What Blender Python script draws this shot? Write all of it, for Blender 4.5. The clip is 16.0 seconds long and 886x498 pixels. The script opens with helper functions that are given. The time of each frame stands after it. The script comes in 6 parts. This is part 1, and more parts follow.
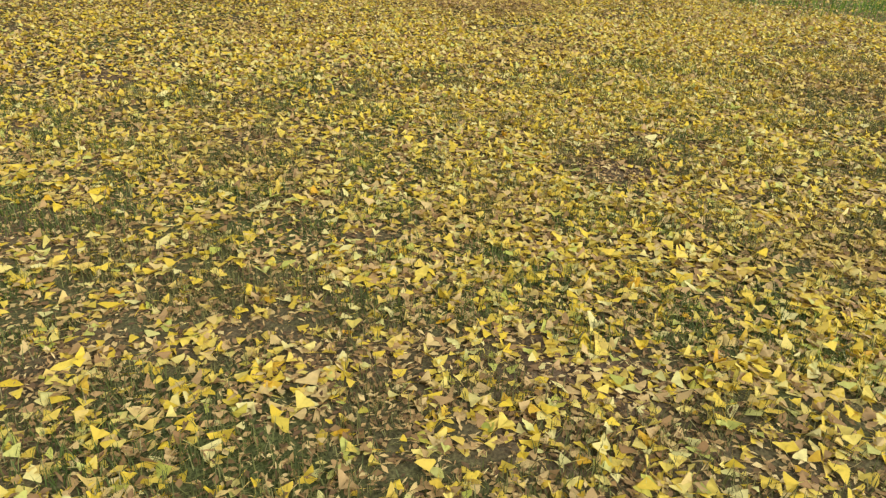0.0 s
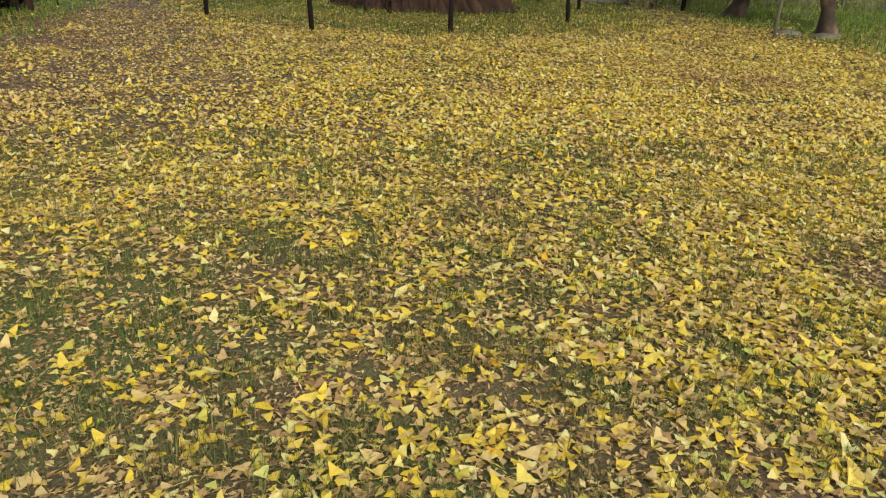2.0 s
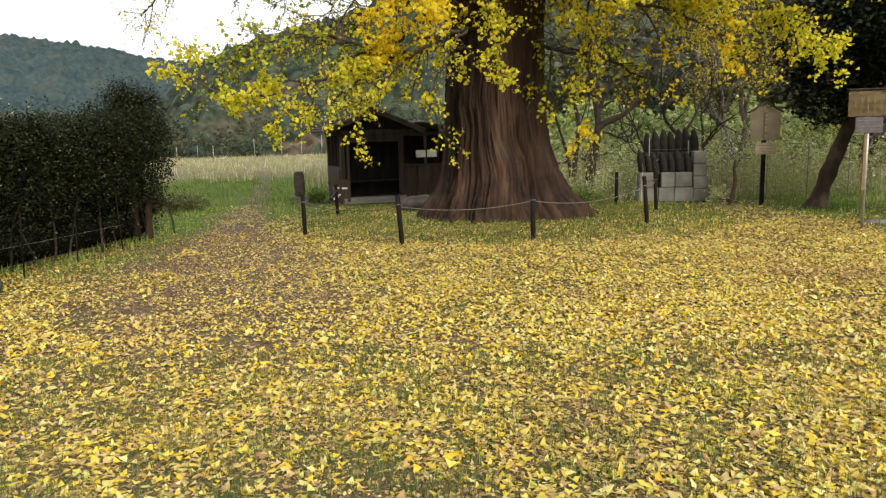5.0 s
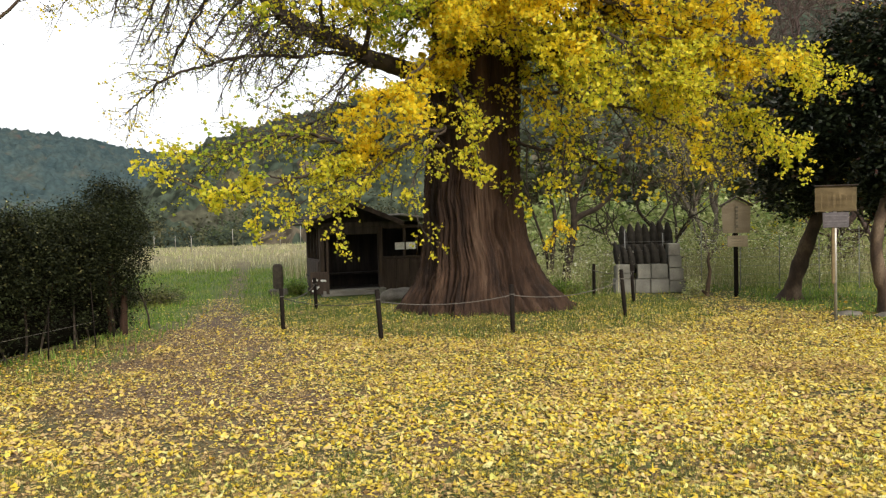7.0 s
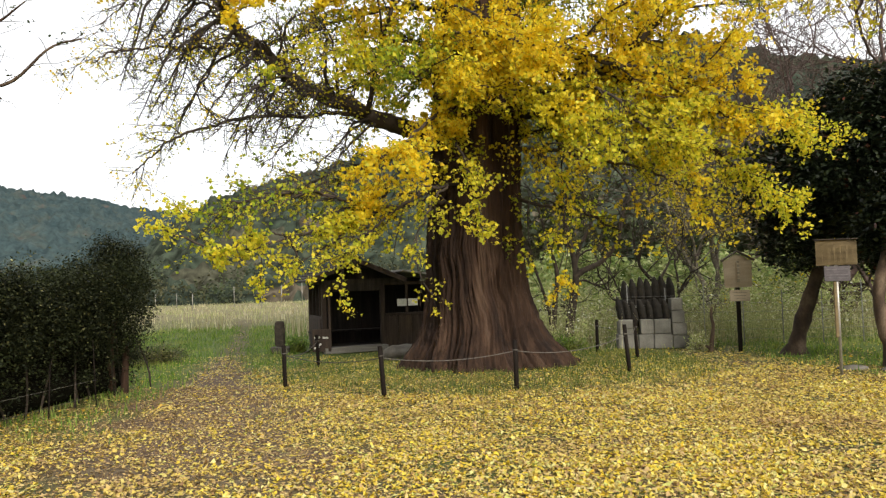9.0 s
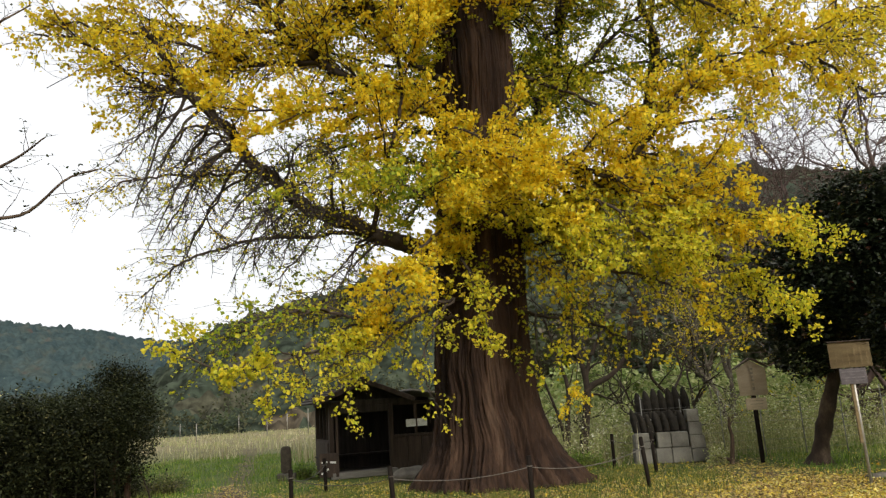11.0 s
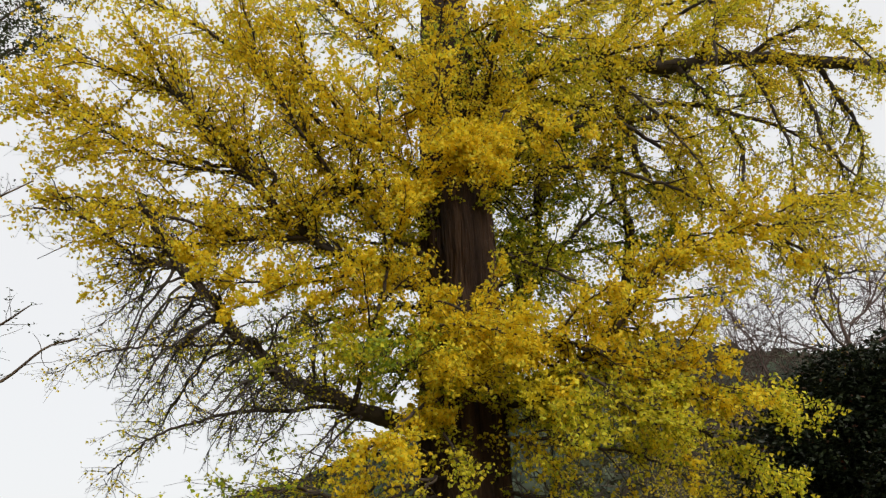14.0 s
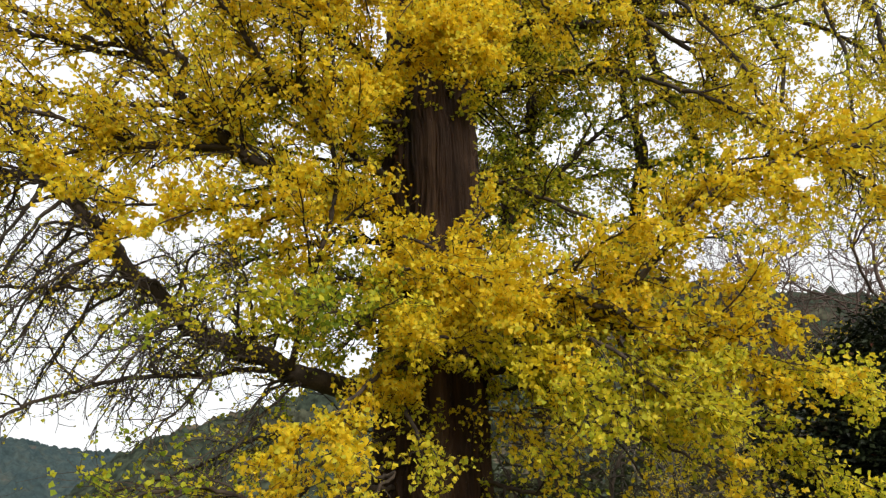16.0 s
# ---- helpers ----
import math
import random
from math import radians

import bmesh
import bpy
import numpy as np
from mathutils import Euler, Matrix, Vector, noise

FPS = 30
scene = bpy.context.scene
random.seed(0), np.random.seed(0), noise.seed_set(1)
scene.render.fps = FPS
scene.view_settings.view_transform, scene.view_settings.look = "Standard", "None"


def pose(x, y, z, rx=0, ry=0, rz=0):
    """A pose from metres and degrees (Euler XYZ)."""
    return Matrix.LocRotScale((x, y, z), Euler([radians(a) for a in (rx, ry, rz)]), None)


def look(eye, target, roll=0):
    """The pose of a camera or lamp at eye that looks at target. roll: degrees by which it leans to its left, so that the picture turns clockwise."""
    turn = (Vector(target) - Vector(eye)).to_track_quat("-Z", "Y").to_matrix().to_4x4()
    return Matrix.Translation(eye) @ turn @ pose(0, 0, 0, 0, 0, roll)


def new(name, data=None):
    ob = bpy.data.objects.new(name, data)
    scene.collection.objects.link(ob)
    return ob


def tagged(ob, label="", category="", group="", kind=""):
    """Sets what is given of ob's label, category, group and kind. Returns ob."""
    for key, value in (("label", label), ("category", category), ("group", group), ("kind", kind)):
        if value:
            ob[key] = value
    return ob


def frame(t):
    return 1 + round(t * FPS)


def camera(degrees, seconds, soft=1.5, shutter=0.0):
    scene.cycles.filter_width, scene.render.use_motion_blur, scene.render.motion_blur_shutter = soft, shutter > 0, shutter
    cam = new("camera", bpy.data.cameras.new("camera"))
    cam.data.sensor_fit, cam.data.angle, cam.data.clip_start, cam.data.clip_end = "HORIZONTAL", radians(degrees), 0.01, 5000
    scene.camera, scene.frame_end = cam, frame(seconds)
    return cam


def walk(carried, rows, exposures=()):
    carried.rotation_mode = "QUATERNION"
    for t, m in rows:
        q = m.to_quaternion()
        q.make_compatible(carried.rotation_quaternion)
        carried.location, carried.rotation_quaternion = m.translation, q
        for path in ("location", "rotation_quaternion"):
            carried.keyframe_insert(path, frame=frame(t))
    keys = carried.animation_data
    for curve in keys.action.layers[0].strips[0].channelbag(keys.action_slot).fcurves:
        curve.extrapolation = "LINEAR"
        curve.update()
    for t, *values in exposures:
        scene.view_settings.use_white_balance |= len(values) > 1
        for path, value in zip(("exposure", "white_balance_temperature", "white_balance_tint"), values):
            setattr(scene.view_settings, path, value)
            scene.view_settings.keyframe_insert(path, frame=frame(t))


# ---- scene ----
cam = camera(62.4, 16.0, soft=1.3)

PATH = [
    (0, (0.000, -0.001, 1.593), (3.371, 8.192, -3.044), 2.91),
    (0.5, (-0.046, 0.018, 1.607), (2.448, 8.508, -3.052), 3.28),
    (1, (-0.078, 0.028, 1.627), (1.739, 8.742, -2.930), 3.38),
    (1.5, (-0.110, 0.038, 1.636), (1.137, 8.931, -2.765), 3.12),
    (2, (-0.134, 0.055, 1.655), (0.634, 9.152, -2.428), 2.52),
    (2.5, (-0.164, 0.078, 1.658), (0.210, 9.294, -2.205), 0.50),
    (3, (-0.190, 0.109, 1.684), (-0.153, 9.473, -1.824), -1.24),
    (3.5, (-0.197, 0.110, 1.698), (-0.456, 9.604, -1.432), -1.75),
    (4, (-0.207, 0.102, 1.722), (-0.740, 9.726, -0.941), -2.12),
    (4.5, (-0.216, 0.079, 1.749), (-0.796, 9.828, -0.402), -1.99),
    (5, (-0.234, 0.034, 1.782), (-0.580, 9.910, 0.251), -1.44),
    (5.2, (-0.239, 0.014, 1.810), (-0.468, 9.931, 0.549), -1.27),
    (7.3, (-0.260, 0.031, 1.938), (-0.262, 10.025, 1.595), -1.59),
    (7.5, (-0.274, 0.020, 1.965), (-0.271, 10.014, 1.615), -1.74),
    (8, (-0.280, 0.002, 1.942), (-0.284, 10.000, 1.744), -1.90),
    (8.5, (-0.279, -0.011, 1.901), (-0.290, 9.989, 2.009), -1.56),
    (10.8, (-0.297, -0.038, 1.807), (-0.320, 9.788, 3.665), -3.67),
    (11, (-0.302, -0.044, 1.752), (-0.314, 9.740, 3.820), -3.64),
    (11.5, (-0.315, -0.045, 1.671), (-0.285, 9.625, 4.219), -3.47),
    (12, (-0.336, -0.050, 1.623), (-0.232, 9.488, 4.626), -3.35),
    (12.5, (-0.346, -0.067, 1.600), (-0.177, 9.324, 5.032), -3.73),
    (13, (-0.347, -0.082, 1.588), (-0.120, 9.148, 5.431), -4.08),
    (13.5, (-0.351, -0.074, 1.589), (-0.045, 9.009, 5.760), -4.15),
    (14, (-0.350, -0.061, 1.594), (0.030, 8.929, 5.958), -3.98),
    (14.5, (-0.310, 0.561, 1.862), (0.241, 9.661, 5.973), -3.89),
    (15, (-0.251, 1.474, 2.256), (0.341, 10.643, 6.204), -3.52),
    (15.5, (-0.192, 2.394, 2.651), (0.448, 11.626, 6.442), -3.16),
    (16, (-0.139, 3.203, 3.000), (0.574, 12.558, 6.460), -3.21),
]
walk(cam, [(t, look(eye, target, roll)) for t, eye, target, roll in PATH],
     exposures=[(0, -0.25), (2, -0.33), (3.5, -0.25), (5, 0.05), (7.3, 0.05), (8.5, 0.05), (11, -0.3), (12.5, -0.5), (13.5, -0.58), (14.2, -0.58), (16, -0.25)])

# ---- light: a bright overcast sky ----
world = bpy.data.worlds.new("overcast_sky")
scene.world = world
world.use_nodes = True
wn, wl = world.node_tree.nodes, world.node_tree.links
sky = wn.new("ShaderNodeTexSky")
sky.sky_type = "NISHITA"
sky.sun_disc = False
sky.sun_elevation, sky.sun_rotation = radians(28.5), radians(152)
sky.dust_density, sky.air_density = 4.0, 1.0
dim = wn.new("ShaderNodeVectorMath")
dim.operation = "SCALE"
dim.inputs["Scale"].default_value = 0.12
veil = wn.new("ShaderNodeMix")
veil.data_type = "RGBA"
veil.inputs["Factor"].default_value = 0.86
veil.inputs["B"].default_value = (1.0, 1.0, 1.0, 1)
wl.new(sky.outputs["Color"], dim.inputs[0])
wl.new(dim.outputs["Vector"], veil.inputs["A"])
wl.new(veil.outputs["Result"], wn["Background"].inputs["Color"])
wn["Background"].inputs["Strength"].default_value = 1.45

sun = new("sun", bpy.data.lights.new("sun", "SUN"))
sun.data.energy, sun.data.angle, sun.data.color = 3.7, radians(22), (1.0, 0.95, 0.86)
sun.matrix_world = look((7, -9, 8), (0, 4, 0))

rng = np.random.default_rng(7)

# ---- mesh tools ----
def mesh_arrays(name, verts, face_sets, smooth=False):
    """A mesh from an array of points and arrays of faces with 3 or 4 corners each."""
    me = bpy.data.meshes.new(name)
    me.vertices.add(len(verts))
    me.vertices.foreach_set("co", np.ascontiguousarray(verts, dtype=np.float32).ravel())
    loops = np.concatenate([np.asarray(f, dtype=np.int32).ravel() for f in face_sets])
    sizes = np.concatenate([np.full(len(f), f.shape[1], dtype=np.int32) for f in face_sets])
    me.loops.add(len(loops))
    me.loops.foreach_set("vertex_index", loops)
    me.polygons.add(len(sizes))
    me.polygons.foreach_set("loop_start", np.concatenate([[0], np.cumsum(sizes)[:-1]]).astype(np.int32))
    if smooth:
        me.polygons.foreach_set("use_smooth", np.ones(len(sizes), dtype=bool))
    me.update(calc_edges=True)
    return me


class Soup:
    """Gathers points and faces of many small pieces for one mesh."""

    def __init__(self):
        self.v, self.f3, self.f4, self.n = [], [], [], 0

    def add(self, verts, faces):
        if not len(verts):
            return
        faces = np.asarray(faces) + self.n
        (self.f3 if faces.shape[1] == 3 else self.f4).append(faces)
        self.v.append(verts)
        self.n += len(verts)

    def tube(self, pts, radii, sides=6):
        pts, radii = np.asarray(pts, float), np.asarray(radii, float)
        tan = np.gradient(pts, axis=0)
        tan /= np.linalg.norm(tan, axis=1, keepdims=True) + 1e-9
        ref = np.where(np.abs(tan[:, 2:3]) > 0.9, np.array([[1.0, 0, 0]]), np.array([[0, 0, 1.0]]))
        a = np.cross(tan, ref)
        a /= np.linalg.norm(a, axis=1, keepdims=True) + 1e-9
        b = np.cross(tan, a)
        ang = np.arange(sides) * 2 * np.pi / sides
        ring = a[:, None] * np.cos(ang)[None, :, None] + b[:, None] * np.sin(ang)[None, :, None]
        v = (pts[:, None] + ring * radii[:, None, None]).reshape(-1, 3)
        i, j = np.meshgrid(np.arange(len(pts) - 1), np.arange(sides), indexing="ij")
        k = (j + 1) % sides
        self.add(v, np.stack([i * sides + j, i * sides + k, (i + 1) * sides + k, (i + 1) * sides + j], -1).reshape(-1, 4))

    def mesh(self, name, smooth=False):
        sets = [np.concatenate(f) for f in (self.f3, self.f4) if f]
        return mesh_arrays(name, np.concatenate(self.v), sets, smooth)


def part(name, data, material, parent=None, label="", kind=""):
    """Links a bmesh or a mesh as one object under a thing or a part."""
    if isinstance(data, bmesh.types.BMesh):
        me = bpy.data.meshes.new(name)
        data.to_mesh(me)
        data.free()
    else:
        me = data
    if material and not me.materials:
        me.materials.append(material)
    ob = new(name, me)
    ob.parent = parent
    return tagged(ob, label, kind=kind)


def empty(name, m, label, category, group=""):
    ob = new(name)
    ob.empty_display_size = 0.2
    ob.matrix_basis = m
    return tagged(ob, label, category, group)


def box(bm, centre, size, turn=None, bevel=0.006):
    """A bevelled box added to bm."""
    m = Matrix.Translation(centre) @ (turn or Matrix()) @ Matrix.Diagonal((*size, 1))
    made = bmesh.ops.create_cube(bm, size=1, matrix=m)["verts"]
    if bevel:
        edges = list({e for v in made for e in v.link_edges})
        bmesh.ops.bevel(bm, geom=edges, offset=min(bevel, min(size) * 0.3), segments=1, affect="EDGES")
    return bm


def boxed(centre, size, turn=None, bevel=0.006):
    return box(bmesh.new(), centre, size, turn, bevel)


def rod(points, radii, sides=8, caps=True):
    """A tube along points as a mesh, closed at its ends."""
    s = Soup()
    pts, radii = [np.array(p, float) for p in points], list(radii)
    if caps:
        pts = [pts[0], *pts, pts[-1]]
        radii = [0.0005, *radii, 0.0005]
        d0, d1 = pts[1] - pts[2], pts[-2] - pts[-3]
        pts[0] = pts[0] + d0 / np.linalg.norm(d0) * 0.001
        pts[-1] = pts[-1] + d1 / np.linalg.norm(d1) * 0.001
    s.tube(pts, radii, sides)
    return s.mesh("rod", False)


def curve_points(ctrl, count):
    """Points at even steps of a smooth curve through ctrl."""
    c = np.asarray(ctrl, float)
    c = np.vstack([2 * c[0] - c[1], c, 2 * c[-1] - c[-2]])
    out = []
    for t in np.linspace(0, len(c) - 3 - 1e-6, count):
        i = int(t)
        u = t - i
        p0, p1, p2, p3 = c[i:i + 4]
        out.append(0.5 * (2 * p1 + (p2 - p0) * u + (2 * p0 - 5 * p1 + 4 * p2 - p3) * u * u + (3 * p1 - p0 - 3 * p2 + p3) * u ** 3))
    return np.array(out)


def turns(yaw, tilt, spin):
    """Matrices that spin about z, tilt about x and then turn by yaw about z."""
    def about(axis, a):
        c, s, o, z = np.cos(a), np.sin(a), np.ones_like(a), np.zeros_like(a)
        rows = [[c, -s, z], [s, c, z], [z, z, o]] if axis == "z" else [[o, z, z], [z, c, -s], [z, s, c]]
        return np.stack([np.stack(r, -1) for r in rows], -2)
    return about("z", yaw) @ about("x", tilt) @ about("z", spin)


FAN = np.array([(0, 0, 0), (-0.60, 0.50, 0.16), (-0.31, 0.74, 0.02), (0, 0.68, -0.07), (0.31, 0.74, 0.02), (0.60, 0.50, 0.16)], float)
FAN_F = np.array([(0, 2, 1), (0, 3, 2), (0, 4, 3), (0, 5, 4)])

arc = np.radians(np.linspace(-48, 48, 9))
edge = 0.72 / np.cos(arc) ** 0.45 + 0.03 * np.cos(arc * 11) - 0.09 * np.exp(-(arc / 0.12) ** 2)
# a broad fan with a wavy rim and a notch, on a long stalk
WAVY = np.vstack([[(0, 0, 0)], np.stack([edge * np.sin(arc), edge * np.cos(arc), 0.24 * np.sin(arc) ** 2 + 0.05 * np.sin(arc * 7)], -1),
                  [(-0.02, 0.03, 0), (0.02, 0.03, 0), (0.06, -0.42, 0.06), (0.15, -0.85, 0.03)]])
WAVY_F = np.vstack([[(0, i + 1, i) for i in range(1, 9)], [(10, 12, 11), (12, 10, 13)]])
KITE = np.array([(0, 0, 0), (-0.5, 0.6, 0.1), (0, 0.85, -0.03), (0.5, 0.6, 0.1)], float)
KITE_F = np.array([(0, 2, 1), (0, 3, 2)])
OVAL = np.array([(0, 0, 0), (-0.22, 0.45, 0.05), (0, 1.0, -0.05), (0.22, 0.45, 0.05)], float)


def scatter(centres, sizes, rot, shape=KITE, faces=KITE_F, curl=None, wide=None):
    """Many small leaves of one shape as points and faces."""
    n = len(centres)
    t = np.repeat(shape[None], n, 0)
    if curl is not None:
        t[:, :, 2] *= curl[:, None]
    if wide is not None:
        t[:, :, 0] *= wide[:, None]
    v = np.einsum("nij,nkj->nki", rot, t) * sizes[:, None, None] + centres[:, None]
    f = faces[None] + (np.arange(n) * len(shape))[:, None, None]
    return v.reshape(-1, 3), f.reshape(-1, faces.shape[1])


def smooth_noise(x, y, scale, seed=0):
    """Soft noise of about 0 to 1 over the plane."""
    r = np.random.default_rng(seed)
    out = np.zeros_like(x)
    for k in range(10):
        a, p, w = r.uniform(0, 2 * np.pi), r.uniform(0, 2 * np.pi), r.uniform(0.6, 1.8)
        out += np.sin((x * np.cos(a) + y * np.sin(a)) * 2 * np.pi * w / scale + p)
    return 0.5 + out / 9

# ---- materials ----
def material(name, rough=0.8, metal=0.0, spec=0.4):
    m = bpy.data.materials.new(name)
    m.use_nodes = True
    n, l = m.node_tree.nodes, m.node_tree.links
    b = n["Principled BSDF"]
    b.inputs["Roughness"].default_value = rough
    b.inputs["Metallic"].default_value = metal
    b.inputs["Specular IOR Level"].default_value = spec
    return m, n, l, b


def ramp(n, stops, mode="LINEAR"):
    r = n.new("ShaderNodeValToRGB")
    r.color_ramp.interpolation = mode
    e = r.color_ramp.elements
    while len(e) < len(stops):
        e.new(0.5)
    for k, (at, col) in zip(e, stops):
        k.position, k.color = at, (*col, 1)
    return r


def noise_node(n, l, scale, detail=6.0, stretch=(1, 1, 1), coords="Object"):
    tc, mp, nz = n.new("ShaderNodeTexCoord"), n.new("ShaderNodeMapping"), n.new("ShaderNodeTexNoise")
    mp.inputs["Scale"].default_value = stretch
    nz.inputs["Scale"].default_value = scale
    nz.inputs["Detail"].default_value = detail
    l.new(tc.outputs[coords], mp.inputs["Vector"])
    l.new(mp.outputs["Vector"], nz.inputs["Vector"])
    return nz


def mixed(n, l, fac, a, b, mode="MIX"):
    mx = n.new("ShaderNodeMix")
    mx.data_type = "RGBA"
    mx.blend_type = mode
    for key, val in (("Factor", fac), ("A", a), ("B", b)):
        if isinstance(val, bpy.types.NodeSocket):
            l.new(val, mx.inputs[key])
        elif key == "Factor":
            mx.inputs[key].default_value = val
        else:
            mx.inputs[key].default_value = (*val, 1)
    return mx.outputs["Result"]


def bumped(n, l, b, height, strength=0.4, distance=0.02):
    bp = n.new("ShaderNodeBump")
    bp.inputs["Strength"].default_value = strength
    bp.inputs["Distance"].default_value = distance
    l.new(height, bp.inputs["Height"])
    l.new(bp.outputs["Normal"], b.inputs["Normal"])


def surface(name, stops, scale=4.0, stretch=(1, 1, 1), rough=0.8, bump=0.4, depth=0.01, fine=40.0, metal=0.0, spec=0.35, vary=0.25):
    """A surface with broad patches from stops, fine grain and relief, and a little difference from piece to piece."""
    m, n, l, b = material(name, rough, metal, spec)
    big, small = noise_node(n, l, scale, 5, stretch), noise_node(n, l, fine, 4, stretch)
    r = ramp(n, stops)
    l.new(big.outputs["Fac"], r.inputs["Fac"])
    grain = ramp(n, [(0.25, (0.55, 0.55, 0.55)), (0.75, (1.25, 1.25, 1.25))])
    l.new(small.outputs["Fac"], grain.inputs["Fac"])
    col = mixed(n, l, 0.8, r.outputs["Color"], grain.outputs["Color"], "MULTIPLY")
    info = n.new("ShaderNodeObjectInfo")
    tone = ramp(n, [(0, (1 - vary,) * 3), (1, (1 + vary,) * 3)])
    l.new(info.outputs["Random"], tone.inputs["Fac"])
    col = mixed(n, l, 1.0, col, tone.outputs["Color"], "MULTIPLY")
    l.new(col, b.inputs["Base Color"])
    both = mixed(n, l, 0.5, big.outputs["Color"], small.outputs["Color"])
    bumped(n, l, b, both, bump, depth)
    return m


def leaf(name, stops, patch=None, patch_scale=0.5, sheer=0.46, rough=0.55, spec=0.3, by_object=False, share=0.5):
    """Leaves whose colour differs one by one, with patches of a second range over the crown, and some light through the blade."""
    m, n, l, b = material(name, rough, 0, spec)
    if by_object:
        rnd = n.new("ShaderNodeObjectInfo").outputs["Random"]
    else:
        rnd = n.new("ShaderNodeNewGeometry").outputs["Random Per Island"]
    r = ramp(n, stops)
    l.new(rnd, r.inputs["Fac"])
    col = r.outputs["Color"]
    if patch:
        r2 = ramp(n, patch)
        l.new(rnd, r2.inputs["Fac"])
        nz = noise_node(n, l, patch_scale, 2)
        edge = ramp(n, [(0.92 - share, (0, 0, 0)), (1.06 - share, (1, 1, 1))])
        l.new(nz.outputs["Fac"], edge.inputs["Fac"])
        col = mixed(n, l, edge.outputs["Color"], col, r2.outputs["Color"])
    fine = noise_node(n, l, 60, 3)
    grain = ramp(n, [(0.3, (0.88, 0.88, 0.88)), (0.7, (1.08, 1.08, 1.08))])
    l.new(fine.outputs["Fac"], grain.inputs["Fac"])
    col = mixed(n, l, 1.0, col, grain.outputs["Color"], "MULTIPLY")
    l.new(col, b.inputs["Base Color"])
    tr, mx = n.new("ShaderNodeBsdfTranslucent"), n.new("ShaderNodeMixShader")
    l.new(col, tr.inputs["Color"])
    mx.inputs["Fac"].default_value = sheer
    l.new(b.outputs["BSDF"], mx.inputs[1])
    l.new(tr.outputs["BSDF"], mx.inputs[2])
    l.new(mx.outputs["Shader"], n["Material Output"].inputs["Surface"])
    return m


YELLOWS = [(0.0, (0.68, 0.46, 0.018)), (0.3, (0.86, 0.625, 0.022)), (0.6, (0.93, 0.735, 0.035)), (0.85, (0.84, 0.75, 0.07)), (1.0, (0.58, 0.57, 0.05))]
LIMES = [(0.0, (0.28, 0.33, 0.02)), (0.35, (0.48, 0.48, 0.025)), (0.7, (0.72, 0.62, 0.03)), (1.0, (0.86, 0.66, 0.03))]
GREENS = [(0.0, (0.13, 0.21, 0.018)), (0.45, (0.29, 0.37, 0.024)), (0.8, (0.50, 0.51, 0.03)), (1.0, (0.70, 0.58, 0.03))]
leaf_yellow = leaf("ginkgo_leaf_yellow", YELLOWS, LIMES, 0.55, sheer=0.58, share=0.28)
leaf_lime = leaf("ginkgo_leaf_lime", LIMES, YELLOWS, 0.6, sheer=0.54, share=0.53)
PALES = [(0.0, (0.40, 0.45, 0.03)), (0.3, (0.62, 0.61, 0.045)), (0.65, (0.79, 0.70, 0.055)), (1.0, (0.90, 0.72, 0.045))]
leaf_pale = leaf("ginkgo_leaf_pale", PALES, LIMES, 0.8, sheer=0.56, share=0.38)
leaf_green = leaf("ginkgo_leaf_green", GREENS, LIMES, 0.6)
FALLEN = [(0.0, (0.26, 0.15, 0.055)), (0.07, (0.44, 0.29, 0.12)), (0.2, (0.58, 0.44, 0.18)), (0.36, (0.62, 0.46, 0.065)), (0.55, (0.66, 0.485, 0.035)),
          (0.72, (0.66, 0.54, 0.12)), (0.84, (0.66, 0.60, 0.25)), (0.93, (0.42, 0.45, 0.08)), (1.0, (0.62, 0.35, 0.02))]
FALLEN_DRY = [(0.0, (0.22, 0.125, 0.055)), (0.3, (0.42, 0.28, 0.125)), (0.55, (0.54, 0.39, 0.13)), (0.85, (0.60, 0.43, 0.06)), (1.0, (0.58, 0.49, 0.20))]
leaf_fallen = leaf("fallen_ginkgo_leaf", FALLEN, FALLEN_DRY, 0.35, 0.16, 0.5, share=0.38)
leaf_fallen_single = leaf("fallen_ginkgo_leaf_single", FALLEN, None, 1, 0.12, 0.6, by_object=True)
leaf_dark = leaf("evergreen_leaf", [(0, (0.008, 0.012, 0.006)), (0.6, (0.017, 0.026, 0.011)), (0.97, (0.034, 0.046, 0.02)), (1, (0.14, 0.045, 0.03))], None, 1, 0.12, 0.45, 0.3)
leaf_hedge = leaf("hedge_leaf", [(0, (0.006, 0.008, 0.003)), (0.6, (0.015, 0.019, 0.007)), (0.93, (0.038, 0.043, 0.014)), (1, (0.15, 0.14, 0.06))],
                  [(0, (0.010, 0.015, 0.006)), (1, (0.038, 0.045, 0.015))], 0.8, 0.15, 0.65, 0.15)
leaf_weed = leaf("weed_leaf", [(0, (0.22, 0.29, 0.07)), (0.5, (0.43, 0.49, 0.15)), (0.8, (0.66, 0.66, 0.32)), (0.92, (0.88, 0.87, 0.72)), (1, (0.9, 0.9, 0.8))],
                 [(0, (0.26, 0.26, 0.09)), (1, (0.55, 0.52, 0.26))], 0.4, 0.3, 0.6)
leaf_kudzu = leaf("kudzu_leaf", [(0, (0.14, 0.22, 0.05)), (0.6, (0.36, 0.43, 0.14)), (1, (0.62, 0.62, 0.32))], None, 1, 0.3, 0.5)
